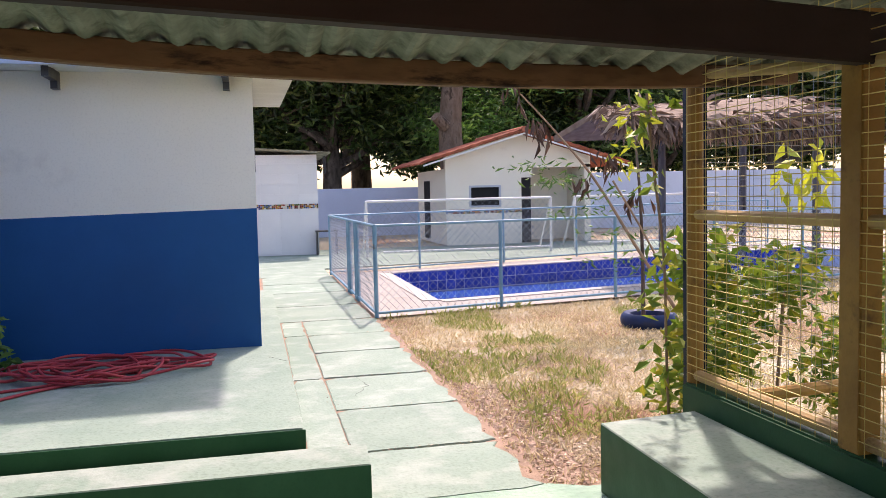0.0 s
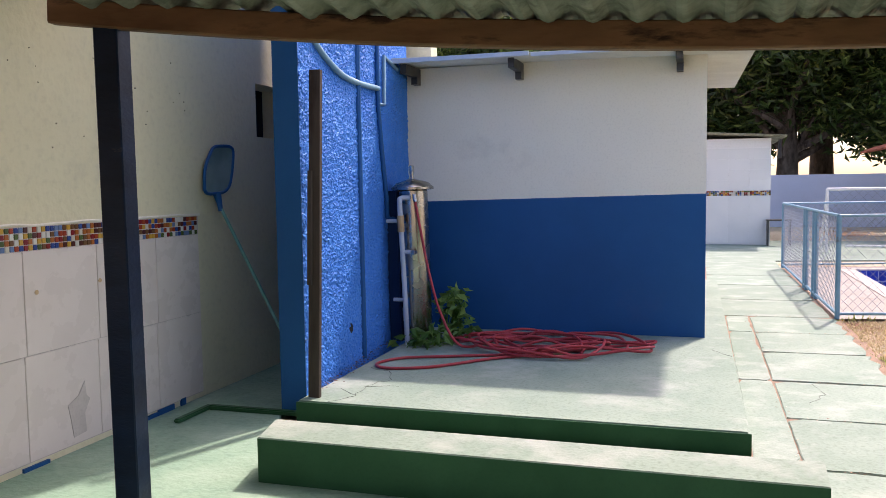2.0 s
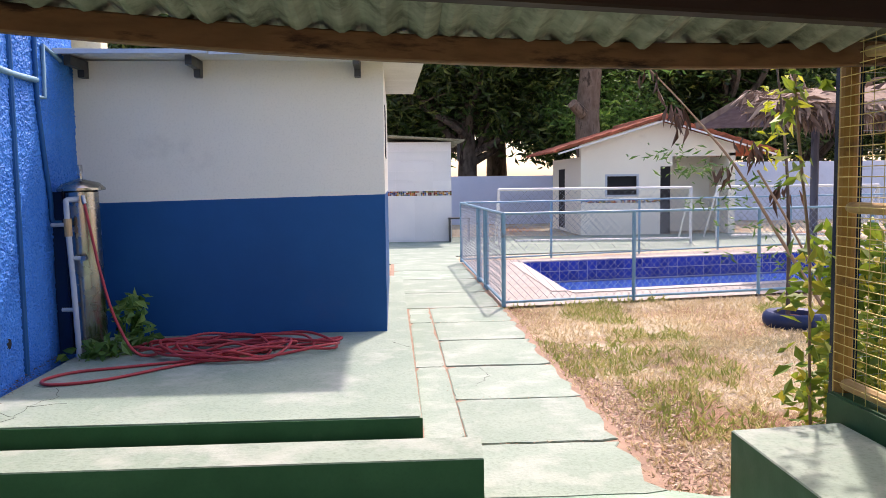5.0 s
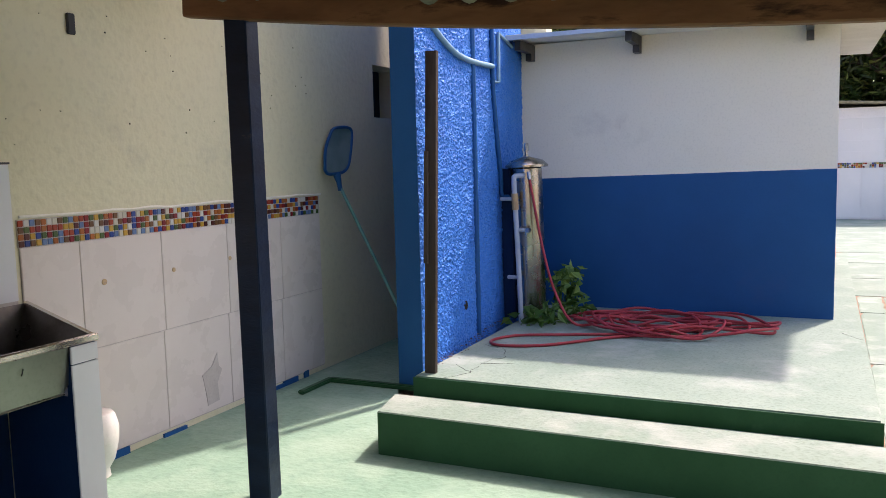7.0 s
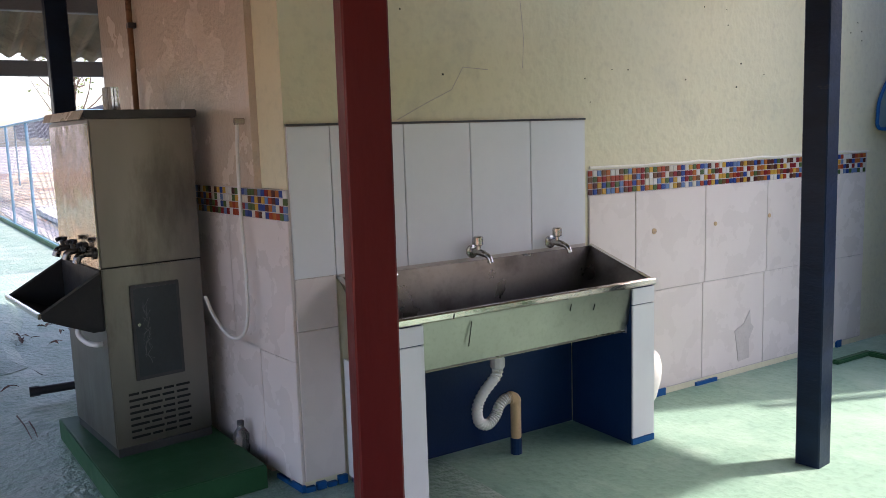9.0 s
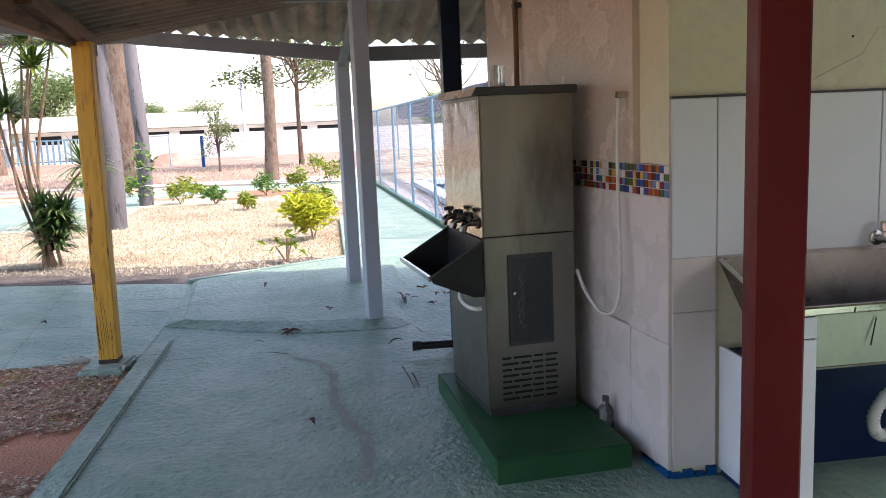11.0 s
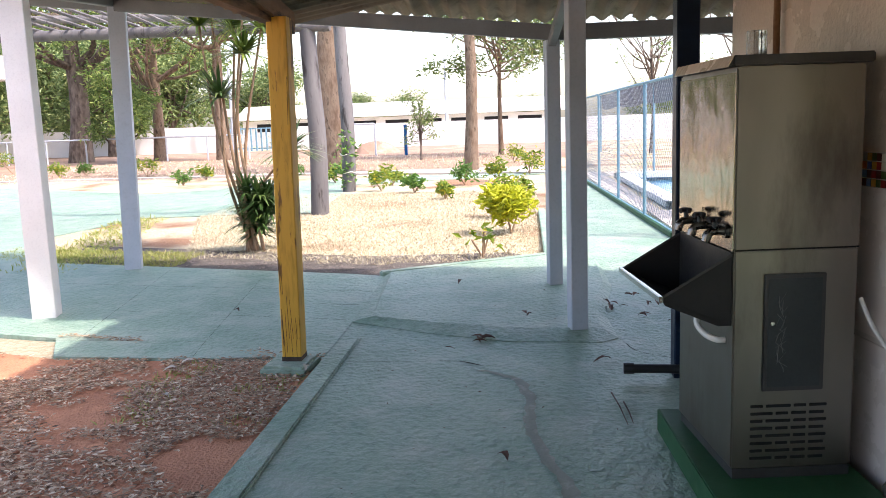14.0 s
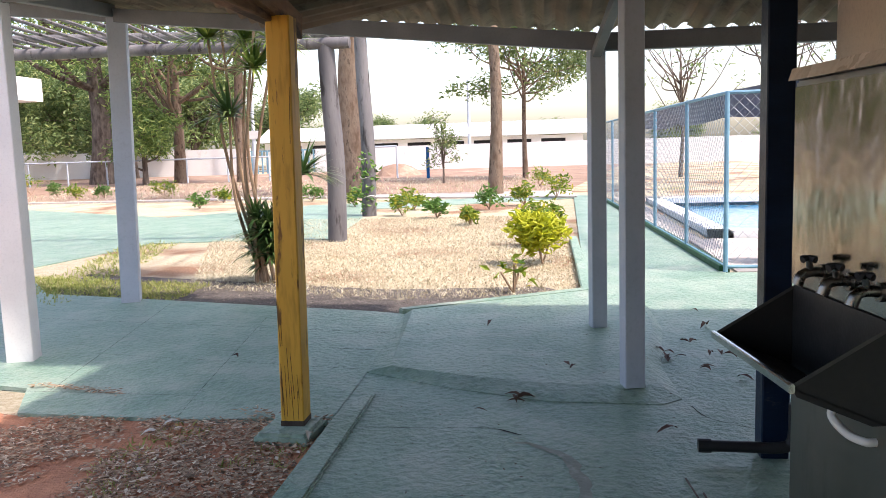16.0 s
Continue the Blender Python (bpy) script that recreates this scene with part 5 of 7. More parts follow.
FX, FY = -1.995, 8.28
filt = thing("pool_filter", "stainless steel cylinder water filter with pipes", "filter", "", (FX, FY, 0.14))
filt.matrix_world = pose(FX, FY, 0.14, 0, -1.4, 0)
smooth(part("cylinder", tube([(0, 0, 0.0), (0, 0, 0.02), (0, 0, 1.42), (0, 0, 1.43)], [0.13, 0.14, 0.14, 0.13], 32), FILTER_STEEL, filt, "shiny steel cylinder"))
smooth(part("collar", tube([(0, 0, 1.27), (0, 0, 1.30)], 0.144, 32), FILTER_STEEL, filt))
smooth(part("lid", tube([(0, 0, 1.43), (0, 0, 1.435), (0, 0, 1.455), (0, 0, 1.50), (0, 0, 1.53), (0, 0, 1.54)], [0.16, 0.2, 0.2, 0.15, 0.05, 0.02], 32), FILTER_STEEL, filt, "domed lid with flange"))
smooth(part("lid_pin", tube([(0, 0, 1.53), (0, 0, 1.62)], 0.016, 10), CHROME, filt))
part("lid_wing", box(-0.012, 0.012, -0.04, 0.04, 1.58, 1.66, 0.005), CHROME, filt)
part("backboard", box(-0.265, -0.145, -0.05, 0.12, 0.0, 1.43, 0.01), BLUE_DARK, filt)
smooth(part("riser", tube(spline([(-0.04, -0.20, 0.0), (-0.045, -0.20, 0.5), (-0.055, -0.20, 1.0), (-0.06, -0.20, 1.3), (-0.055, -0.19, 1.355), (-0.01, -0.16, 1.36), (0.03, -0.15, 1.36)], 5), 0.024, 12), GREY_PAINT, filt, "grey riser pipe"))
for z, x1 in ((1.15, -0.20), (0.42, -0.16), (0.86, 0.06)):
    part("branch", tube([(-0.05, -0.20, z), (x1, -0.20 + 0.02, z)], 0.018, 10), GREY_PAINT, filt)
part("valve", tube([(-0.055, -0.205, 1.05), (-0.055, -0.205, 1.2)], 0.032, 12), TAN_PVC, filt, "brass coloured valve")
part("valve_handle", box(0.04, 0.08, -0.23, -0.16, 0.84, 0.88, 0.006), CHROME, filt)

pipes = thing("wall_pipes", "blue painted pipes fixed on the spattered wall", "pipes")
wx = lambda y: -2.10 - WALL_SLANT * (y - 6.14) + 0.022
smooth(part("pipe", tube(spline([(wx(6.35), 6.30, 2.72), (wx(6.6), 6.55, 2.60), (wx(6.9), 6.95, 2.49), (wx(7.4), 7.4, 2.47), (wx(7.9), 7.95, 2.485)], 6), 0.024, 10), FENCE_BLUE, pipes, "pale blue flexible pipe"))
smooth(part("pipe", tube(spline([(wx(7.95), 7.95, 3.1), (wx(7.95), 7.95, 2.4), (wx(8.0), 8.02, 2.0), (wx(8.1), 8.15, 1.5), (wx(8.15), 8.18, 1.32), (wx(8.15) + 0.06, 8.22, 1.30)], 5), 0.022, 10), BLUE_WALL, pipes))
smooth(part("pipe", tube([(wx(8.0), 7.95, 2.35), (wx(8.1), 8.14, 2.36), (wx(8.1), 8.15, 2.80), (wx(8.6), 8.62, 2.74)], 0.018, 10), FENCE_BLUE, pipes))
part("pipe", tube([(wx(7.45) - 0.012, 7.43, 0.14), (wx(7.42) - 0.012, 7.40, 3.1)], 0.03, 10), BLUE_WALL, pipes)
part("hole", tube([(wx(7.1) - 0.03, 7.12, 0.45), (wx(7.1) - 0.014, 7.12, 0.45)], [0.05, 0.04], 9), HOLE_SHADE, pipes)

hose = thing("garden_hose", "long red garden hose coiled loosely on the platform", "hose")
HG = np.random.default_rng(11)
loop = [(-1.96, 8.13, 1.50), (-1.91, 8.09, 1.30), (-1.80, 8.02, 0.85), (-1.66, 7.95, 0.45), (-1.45, 7.88, 0.19)]
cx, cy = -0.80, 8.22
for i in range(90):
    a = i * 0.62 + 2.6
    rx, ry = 0.58 + 0.27 * math.sin(i * 0.37) + HG.uniform(-0.10, 0.10), 0.36 + 0.20 * math.sin(i * 0.53) + HG.uniform(-0.06, 0.06)
    loop.append((cx + 0.12 * math.sin(i * 0.2) + rx * math.cos(a), cy + ry * math.sin(a), 0.152 + 0.045 * HG.random() + 0.024 * (i % 3)))
loop += [(-0.3, 8.45, 0.17), (0.05, 8.62, 0.155), (0.17, 8.70, 0.153), (0.10, 8.52, 0.153), (-0.3, 8.28, 0.155), (-0.7, 7.9, 0.155), (-1.1, 7.60, 0.155), (-1.5, 7.18, 0.153), (-1.85, 7.05, 0.153), (-1.98, 7.2, 0.153), (-1.85, 7.45, 0.153), (-1.5, 7.60, 0.153), (-1.1, 7.75, 0.155), (-0.6, 7.9, 0.16)]
smooth(part("hose", tube(spline(loop, 7), 0.0125, 8), HOSE_RED, hose), 80)
part("coupling", tube([(-1.965, 8.135, 1.53), (-1.955, 8.125, 1.485), (-1.945, 8.12, 1.46)], [0.018, 0.02, 0.017], 10), CHROME, hose, "metal hose coupling")
part("end_fitting", tube([(-0.64, 7.885, 0.158), (-0.56, 7.915, 0.162)], 0.017, 10), TAN_PVC, hose, "yellowed plastic end fitting")

plant = thing("leafy_plant", "low green leafy plant growing beside the filter", "plant")
pc = [(-1.68, 8.25, 0.22), (-1.60, 8.4, 0.32), (-1.74, 8.4, 0.46), (-1.80, 8.1, 0.20), (-1.70, 8.5, 0.55), (-1.95, 8.0, 0.19)]
part("foliage", leaves(blob_points(260, pc, 0.15, 3, 0.9, 0.2), 0.11, 0.55, 0.4, 4), FRESH, plant)
for p in pc:
    part("stem", tube([(-1.76, 8.4, 0.14), p], 0.006, 5), FRESH, plant)

# ---- path slabs beside the platform ----
slabs = setting(part("pavement", box(0.6, 2.12, 4.9, 17.4, -0.25, -0.007), JOINT_SOIL), "row of worn pale green concrete slabs with dirt joints")
SG = np.random.default_rng(5)
joints = [4.95, 5.83, 6.88, 8.00, 9.19, 10.28, 11.40]


def worn_slab(x0, x1, y0, y1, z, ragged=0.014, right=0.014):
    """A cast slab with uneven, chipped edges."""
    pts = []
    for i in range(7):
        pts.append((x0 + (x1 - x0) * i / 7, y0 + SG.uniform(0, 2) * ragged))
    for i in range(6):
        pts.append((x1 - SG.uniform(0, 2) * right, y0 + (y1 - y0) * (i + 0.25) / 6))
    for i in range(7):
        pts.append((x1 + (x0 - x1) * (i + 0.3) / 7, y1 - SG.uniform(0, 2) * ragged))
    for i in range(6):
        pts.append((x0 + SG.uniform(0, 0.7) * ragged, y1 + (y0 - y1) * (i + 0.4) / 6))
    return part("slab", prism(pts, -0.1, z, 0.005), PALE_FLOOR, slabs)


for y0, y1 in zip(joints, joints[1:]):
    worn_slab(1.12, 2.09, y0 + 0.006, y1 - 0.006, SG.uniform(-0.002, 0.006), 0.009, 0.045)
strips = [5.95, 8.0, 10.3, 11.38]
for y0, y1 in zip(strips, strips[1:]):
    worn_slab(0.855, 1.1185, y0 + 0.004, y1 - 0.004, SG.uniform(-0.002, 0.002), 0.008, 0.002 if y0 < 7.5 else 0.016)
for y0, y1 in zip((11.41, 12.9, 14.6, 16.0), (12.9, 14.6, 16.0, 17.4)):
    worn_slab(0.66, 2.05, y0 + 0.004, y1 - 0.004, -0.002, 0.008, 0.02)
for pts in (((1.3, 7.3), (1.45, 7.6), (1.4, 7.95)), ((1.5, 9.3), (1.8, 9.7))):
    crack(slabs, pts, 0.003, 0.0015)
margin = []
for i in range(25):
    y = 4.9 + 0.22 * i
    margin.append((2.42 + 0.22 * noise.noise((y * 1.1, 3.0, 0.5)) + 0.16 * noise.noise((y * 4, 1.0, 0.5)) - 0.05 * (y - 4.9), y))
setting(part("ground_margin", prism(margin + [(2.05, 10.18), (2.05, 4.9)], -0.1, -0.024), PALE_EARTH), "worn strip of reddish earth between slabs and lawn")

# ---- pool fence ----


def fence_run(parent, a, b, posts, height, gap, rail=0.018, material=FENCE_BLUE, low=0.06, tops=True):
    a2, b2 = Vector(a), Vector(b)
    for t in posts:
        p = a2.lerp(b2, t)
        part("post", tube([(p.x, p.y, 0.0), (p.x, p.y, height)], rail * 1.35, 10), material, parent)
    for z in ((height, low) if tops else (low,)):
        part("rail", tube([(a2.x, a2.y, z), (b2.x, b2.y, z)], rail, 8), material, parent)
    part("netting", chain_link(a, b, low, height, gap, 0.0028), WIRE, parent, "diamond wire netting")


pool_fence = thing("pool_fence", "pale blue pipe fence with wire netting round the pool", "fence")
fence_run(pool_fence, pool_at(0, 0), pool_at(13.4, 0), [0, 0.137, 0.28, 0.42, 0.56, 0.70, 0.85, 1.0], 1.20, 0.075)
fence_run(pool_fence, (2.08, 11.38), (2.03, 17.44), [0, 0.29, 0.33, 0.45, 0.49, 1.0], 1.20, 0.075, 0.021)
fence_run(pool_fence, (2.03, 17.44), (14.6, 21.3), [0, 0.155, 0.32, 0.48, 0.64, 0.80, 1.0], 1.20, 0.09)

# ---- small house, tiled wash house, boundary wall ----
house = thing("small_house", "small cream house with a red clay tile gable roof", "house")
for piece_box in [(6.22, 6.99, 25.1, 25.3, 0, 2.32), (7.92, 8.62, 25.1, 25.3, 0, 2.32), (6.99, 7.92, 25.1, 25.3, 0, 1.16), (6.99, 7.92, 25.1, 25.3, 1.78, 2.32), (8.62, 8.98, 25.1, 25.3, 2.02, 2.32)]:
    part("front_wall", box(*piece_box), BEIGE_WALL, house)
part("side_wall", box(6.22, 6.42, 25.3, 29.4, 0, 2.32), BEIGE_WALL, house)
part("porch_wall", boxes([(8.98, 10.9, 26.6, 26.8, 0, 2.6), (10.7, 10.9, 25.1, 25.3, 0, 2.4), (8.62, 8.72, 25.3, 26.8, 0, 2.4), (10.7, 10.9, 25.3, 29.4, 0, 2.32)]), BEIGE_WALL, house)
g = bmesh.new()
f = g.faces.new([g.verts.new(v) for v in ((6.22, 25.1, 2.32), (10.9, 25.1, 2.32), (10.9, 25.1, 2.66), (8.53, 25.1, 3.37), (6.22, 25.1, 2.68))])
r = bmesh.ops.extrude_face_region(g, geom=[f])
for v in r["geom"]:
    if isinstance(v, bmesh.types.BMVert):
        v.co.y = 25.3
bmesh.ops.recalc_face_normals(g, faces=g.faces)
part("gable", g, BEIGE_WALL, house)
win = part("window", boxes([(6.99, 7.92, 25.2, 25.22, 1.16, 1.78)]), HOLE_SHADE, house, "dark window with bars")
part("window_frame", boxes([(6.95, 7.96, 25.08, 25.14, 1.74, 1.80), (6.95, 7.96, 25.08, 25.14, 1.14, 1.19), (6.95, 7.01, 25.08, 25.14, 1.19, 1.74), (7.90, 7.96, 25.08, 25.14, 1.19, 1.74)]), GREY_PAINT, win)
part("doorway", box(8.63, 8.97, 25.24, 25.26, 0, 2.02), HOLE_SHADE, house, "open dark doorway")
part("side_door", box(6.205, 6.225, 27.4, 28.3, 0.1, 2.0), HOLE_SHADE, house)
part("mosaic_band", boxes([(6.22 + 0.05 * i, 6.265 + 0.05 * i, 25.09, 25.10, 0.95 + 0.045 * k, 0.992 + 0.045 * k) for i in range(48) for k in range(3)]), MOSAIC_FAR, house)
for side in (-1, 1):
    run = 3.1 if side < 0 else 3.4
    ex = 8.53 + side * run
    rows = 8
    for k in range(rows):
        t0, t1 = k / rows, (k + 1) / rows + 0.02
        p0 = Vector((8.53 + side * run * t0, 24.45, 3.42 - 0.3 * run * t0 + 0.03))
        p1 = Vector((8.53 + side * run * t1, 24.45, 3.42 - 0.3 * run * t1))
        part("roof_course", corrugated(p0, (0, 5.4, 0), p1 - p0, 0.19, 0.035, 0.012, 6), ROOF_TILE, house)
    part("verge_board", beam((8.53, 24.50, 3.33), (ex, 24.50, 3.33 - 0.3 * run), 0.03, 0.05), WHITE_PIPE, house, "pale verge board")
part("ridge_cap", tube([(8.53, 24.43, 3.46), (8.53, 29.85, 3.46)], 0.09, 10), ROOF_TILE, house)

wash = thing("wash_house", "white tiled wash house wall with a mosaic band", "building")
part("wall", box(0.2, 2.26, 23.5, 27.0, 0.0, 2.72), WHITE_WALL, wash)
for i in range(4):
    for k in range(5):
        part("tile", box(0.225 + 0.51 * i, 0.73 + 0.51 * i, 23.488, 23.5, 1.39 + 0.27 * k if k < 4 else 0.03, min(1.655 + 0.27 * k, 2.7) if k < 4 else 1.258), WHITE_TILE, wash)
part("mosaic_band", boxes([(0.22 + 0.05 * i, 0.265 + 0.05 * i, 23.486, 23.496, 1.262 + 0.042 * k, 1.302 + 0.042 * k) for i in range(41) for k in range(3)]), MOSAIC_FAR, wash)
part("roof_sheet", corrugated((0.0, 23.1, 2.90), (0, 4.2, 0), (2.6, 0, -0.16), 0.177, 0.02), FIBRO, wash)
part("gutter", tube([(2.45, 23.3, 2.66), (2.45, 23.3, 2.2)], 0.04, 8), BLACK_TRAY, wash)
stool = thing("metal_bench", "small dark metal bench by the wash house", "bench", "", (2.45, 23.3, 0))
part("seat", box(-0.3, 0.3, -0.18, 0.18, 0.62, 0.66, 0.008), DARK_METAL, stool)
for sx in (-0.26, 0.26):
    part("leg", box(sx - 0.02, sx + 0.02, -0.15, 0.15, 0.0, 0.62), DARK_METAL, stool)
bound = setting(part("wall_boundary", boxes([(-12, 8, 33.0, 33.2, -0.1, 1.85), (8, 60, 33.0, 33.2, -0.1, 2.3)]), BLUE_GREY_WALL), "pale blue-grey boundary wall")
side_bound = setting(part("wall_boundary_side", box(-12.2, -12, 12.0, 33.2, -0.1, 2.4), BLUE_GREY_WALL), "pale blue-grey boundary wall")

for k, (x0, x1, y) in enumerate(((3.3, 8.2, 21.4), (9.2, 13.6, 22.2))):
    goal = thing("goal_frame", "white tubular football goal frame with faded net bars", "goal", "football goals")
    part("crossbar", tube([(x0, y, 1.42), (x1, y, 1.42)], 0.035, 10), WHITE_PIPE, goal)
    part("base_bar", tube([(x0 + 0.4, y, 0.13), (x1, y, 0.13)], 0.03, 10), WHITE_PIPE, goal)
    for x in (x0, x1):
        part("upright", tube([(x, y, 0.0), (x, y, 1.42)], 0.035, 10), WHITE_PIPE, goal)
        part("stay", tube([(x, y, 1.42), (x, y + 0.9, 0.05)], 0.025, 8), WHITE_PIPE, goal)
    part("netting", chain_link((x0, y + 0.02), (x1, y + 0.02), 0.13, 1.40, 0.13, 0.003), WIRE, goal)

# ---- trees ----


def limb_tree(name, label, at, trunk_r, height, spread, leaf_mat, n_leaf, leaf, bark, seed, crown_r=1.2, limbs=7, aspect=0.35, lean=(0, 0), squash=0.8, low=0.65, fork=0.55):
    g2 = np.random.default_rng(seed)
    tree = thing(name, label, "tree", "", at)
    top = Vector((lean[0], lean[1], height * 0.6))
    pts = [Vector((0, 0, -0.1)), Vector((0.02 * height * g2.uniform(-1, 1), 0.02 * height * g2.uniform(-1, 1), height * 0.25)), top * 0.75 + Vector((g2.uniform(-0.1, 0.1), 0, 0.02)), top]
    path = spline(pts, 5)
    smooth(part("trunk", tube(path, [trunk_r * (1.25 - 0.25 * min(1, 6 * i / len(path))) * (1 - 0.45 * i / len(path)) for i in range(len(path))], 12), bark, tree), 60)
    bm = bmesh.new()
    tips = []
    for i in range(limbs):
        a = math.tau * i / limbs + g2.uniform(-0.4, 0.4)
        start = path[int(len(path) * g2.uniform(fork, 0.98))]
        r = spread * g2.uniform(0.5, 1.0)
        end = Vector((start.x + r * math.cos(a), start.y + r * math.sin(a), height * g2.uniform(low, 1.0)))
        mid = start.lerp(end, 0.5) + Vector((g2.uniform(-0.2, 0.2) * spread, g2.uniform(-0.2, 0.2) * spread, -0.04 * height))
        p = spline([start, mid, end], 4)
        tube(p, [trunk_r * 0.42 * (1 - 0.8 * k / len(p)) for k in range(len(p))], 6, bm)
        tips += [end, mid.lerp(end, 0.6)]
        for k in range(3):
            q = mid.lerp(end, g2.uniform(0.2, 0.9))
            e2 = q + Vector((g2.uniform(-1, 1), g2.uniform(-1, 1), g2.uniform(0, 0.8))) * spread * 0.4
            tube([q, q.lerp(e2, 0.5) + Vector((0, 0, 0.05)), e2], [trunk_r * 0.14, trunk_r * 0.09, trunk_r * 0.03], 5, bm)
            tips.append(e2)
    part("limb", bm, bark, tree)
    if n_leaf:
        part("crown", leaves(blob_points(n_leaf, [tuple(t) for t in tips], crown_r, seed, squash, 0.1), leaf, aspect, 0.35, seed), leaf_mat, tree)
    return tree


mango = limb_tree("mango_tree", "tall dense dark green mango tree behind the boundary wall", (4.0, 39.0, 0), 0.5, 9.5, 4.4, MANGO, 20000, 0.42, BARK, 21, 1.75, 22, 0.3, low=0.36, fork=0.35)
MT = [(-3.5, 37, 30, 0.9), (-9.5, 38, 200, 1.0), (10.0, 40, 75, 1.05), (15.5, 38, 140, 0.95), (21.0, 40, 250, 1.0), (27.0, 39, 310, 1.05), (34.0, 41, 20, 1.1), (1.5, 44, 100, 1.2), (13.0, 47, 170, 1.25), (24.0, 47, 280, 1.25), (42.0, 43, 60, 1.2), (-15.0, 42, 10, 1.2), (6.5, 47, 220, 1.3)]
for x, y, a, s in MT:
    m = pose(x, y, 0, 0, 0, a)
    t = copy_thing(mango, m)
    t.scale = (s, s, s)
light_tree = limb_tree("light_tree", "sunlit lighter green tree beyond the house", (9.3, 34.5, 0), 0.22, 5.6, 2.0, FRESH, 3500, 0.26, BARK, 33, 1.0, 8)
stout = thing("big_trunk", "thick brown cut mango trunk rising behind the small house", "tree", "", (8.0, 31.6, 0))
smooth(part("trunk", tube(spline([(0, 0, 0), (0.05, 0, 2.0), (-0.05, 0, 4.0), (0.1, 0, 6.0), (0.2, 0, 9.0)], 5), [0.54 - 0.010 * i for i in range(21)], 14), BARK_RED, stout), 60)
part("cut_stub", tube([(-0.3, -0.3, 4.1), (-0.75, -0.55, 4.45)], [0.24, 0.19], 10), BARK_RED, stout)
part("crown", leaves(blob_points(5000, [(-2, 0, 9), (1.5, 0.5, 9.5), (0, 1, 10), (-3.5, 1, 8), (3.5, 0.5, 8.6)], 2.2, 8, 0.7, 0.2), 0.42, 0.3, 0.35, 9), MANGO, stout)

# ---- thatched shelter ----
hut = thing("thatched_shelter", "open shelter with a shaggy dry palm thatch roof", "shelter")
part("thatch_slope", plate([(6.75, 13.9, 2.72), (11.8, 14.6, 2.72), (11.5, 16.2, 3.35), (7.1, 15.6, 3.05)], 0.12), THATCH, hut, "dry palm thatch")
part("thatch_slope", plate([(7.1, 15.6, 3.05), (11.5, 16.2, 3.35), (11.8, 17.8, 2.75), (6.75, 17.2, 2.62)], 0.12), THATCH, hut, "dry palm thatch")
TG = np.random.default_rng(9)
pts = []
for i in range(7000):
    s, t = TG.random(), TG.random() ** 1.6
    pts.append((6.75 + 5.05 * s + 0.3 * t, 13.86 + 0.7 * s + 1.7 * t, 2.80 + (0.36 + 0.26 * s) * t + 0.05))
v, f = leaves(pts, 0.46, 0.032, 1.5, 13)
part("thatch_frond", (v, f), FROND, hut, "hanging dry palm fronds")
for x, y in ((11.3, 14.9), (9.0, 16.8), (11.3, 17.4)):
    part("post", tube([(x, y, 0), (x, y, 3.0)], 0.08, 8), POLE_WOOD, hut)

# ---- young tree in a tyre, vines by the cage ----
tyre = thing("planter_tyre", "blue painted old tyre lying on the grass as a planter", "tyre", "", (5.10, 9.72, -0.03))
ring_bm = bmesh.new()
segs, prof = 36, [(0.22, 0.02), (0.29, 0.0), (0.325, 0.035), (0.335, 0.085), (0.325, 0.135), (0.29, 0.17), (0.22, 0.155), (0.20, 0.085)]
rings = [[ring_bm.verts.new((r * math.cos(a), r * math.sin(a), z)) for r, z in prof] for a in np.arange(segs) * math.tau / segs]
for i in range(segs):
    for k in range(len(prof)):
        ring_bm.faces.new((rings[i][k], rings[(i + 1) % segs][k], rings[(i + 1) % segs][(k + 1) % 8], rings[i][(k + 1) % 8]))
bmesh.ops.recalc_face_normals(ring_bm, faces=ring_bm.faces)
smooth(part("tread", ring_bm, RUBBER_BLUE, tyre))
part("soil", tube([(0, 0, 0.0), (0, 0, 0.10)], 0.21, 16), RED_SOIL, tyre)
sap = thing("young_tree", "spindly young tree with feathery leaves and hanging dry pods", "tree")
smooth(part("trunk", tube(spline([(5.03, 9.72, 0.05), (5.02, 9.72, 0.9), (4.97, 9.71, 1.8), (4.84, 9.7, 2.8)], 5), [0.026 - 0.001 * i for i in range(16)], 7), BARK, sap))
smooth(part("branch", tube(spline([(5.32, 9.5, 0.2), (4.85, 9.55, 0.95), (4.35, 9.6, 1.75), (3.85, 9.65, 2.35), (3.38, 9.7, 2.85)], 5), [0.023 - 0.0008 * i for i in range(21)], 7), STEM_TAN, sap))
smooth(part("branch", tube(spline([(5.42, 9.5, 0.2), (4.95, 9.55, 1.1), (4.60, 9.6, 1.7)], 5), 0.013, 6), STEM_TAN, sap))
pods = []
for c, n in (((3.74, 9.65, 2.36), 22), ((4.55, 9.65, 1.98), 16), ((4.93, 9.7, 1.5), 13), ((4.25, 9.65, 1.75), 10), ((3.45, 9.65, 2.72), 6)):
    pods.append(leaves(np.asarray(c) + rng.normal(size=(n, 3)) * [0.085, 0.08, 0.06], 0.20, 0.17, 3.0, 40 + n, 0.4))
part("dry_pod", merge(*pods), DRY_POD, sap, "dry brown hanging pods")
fe = []
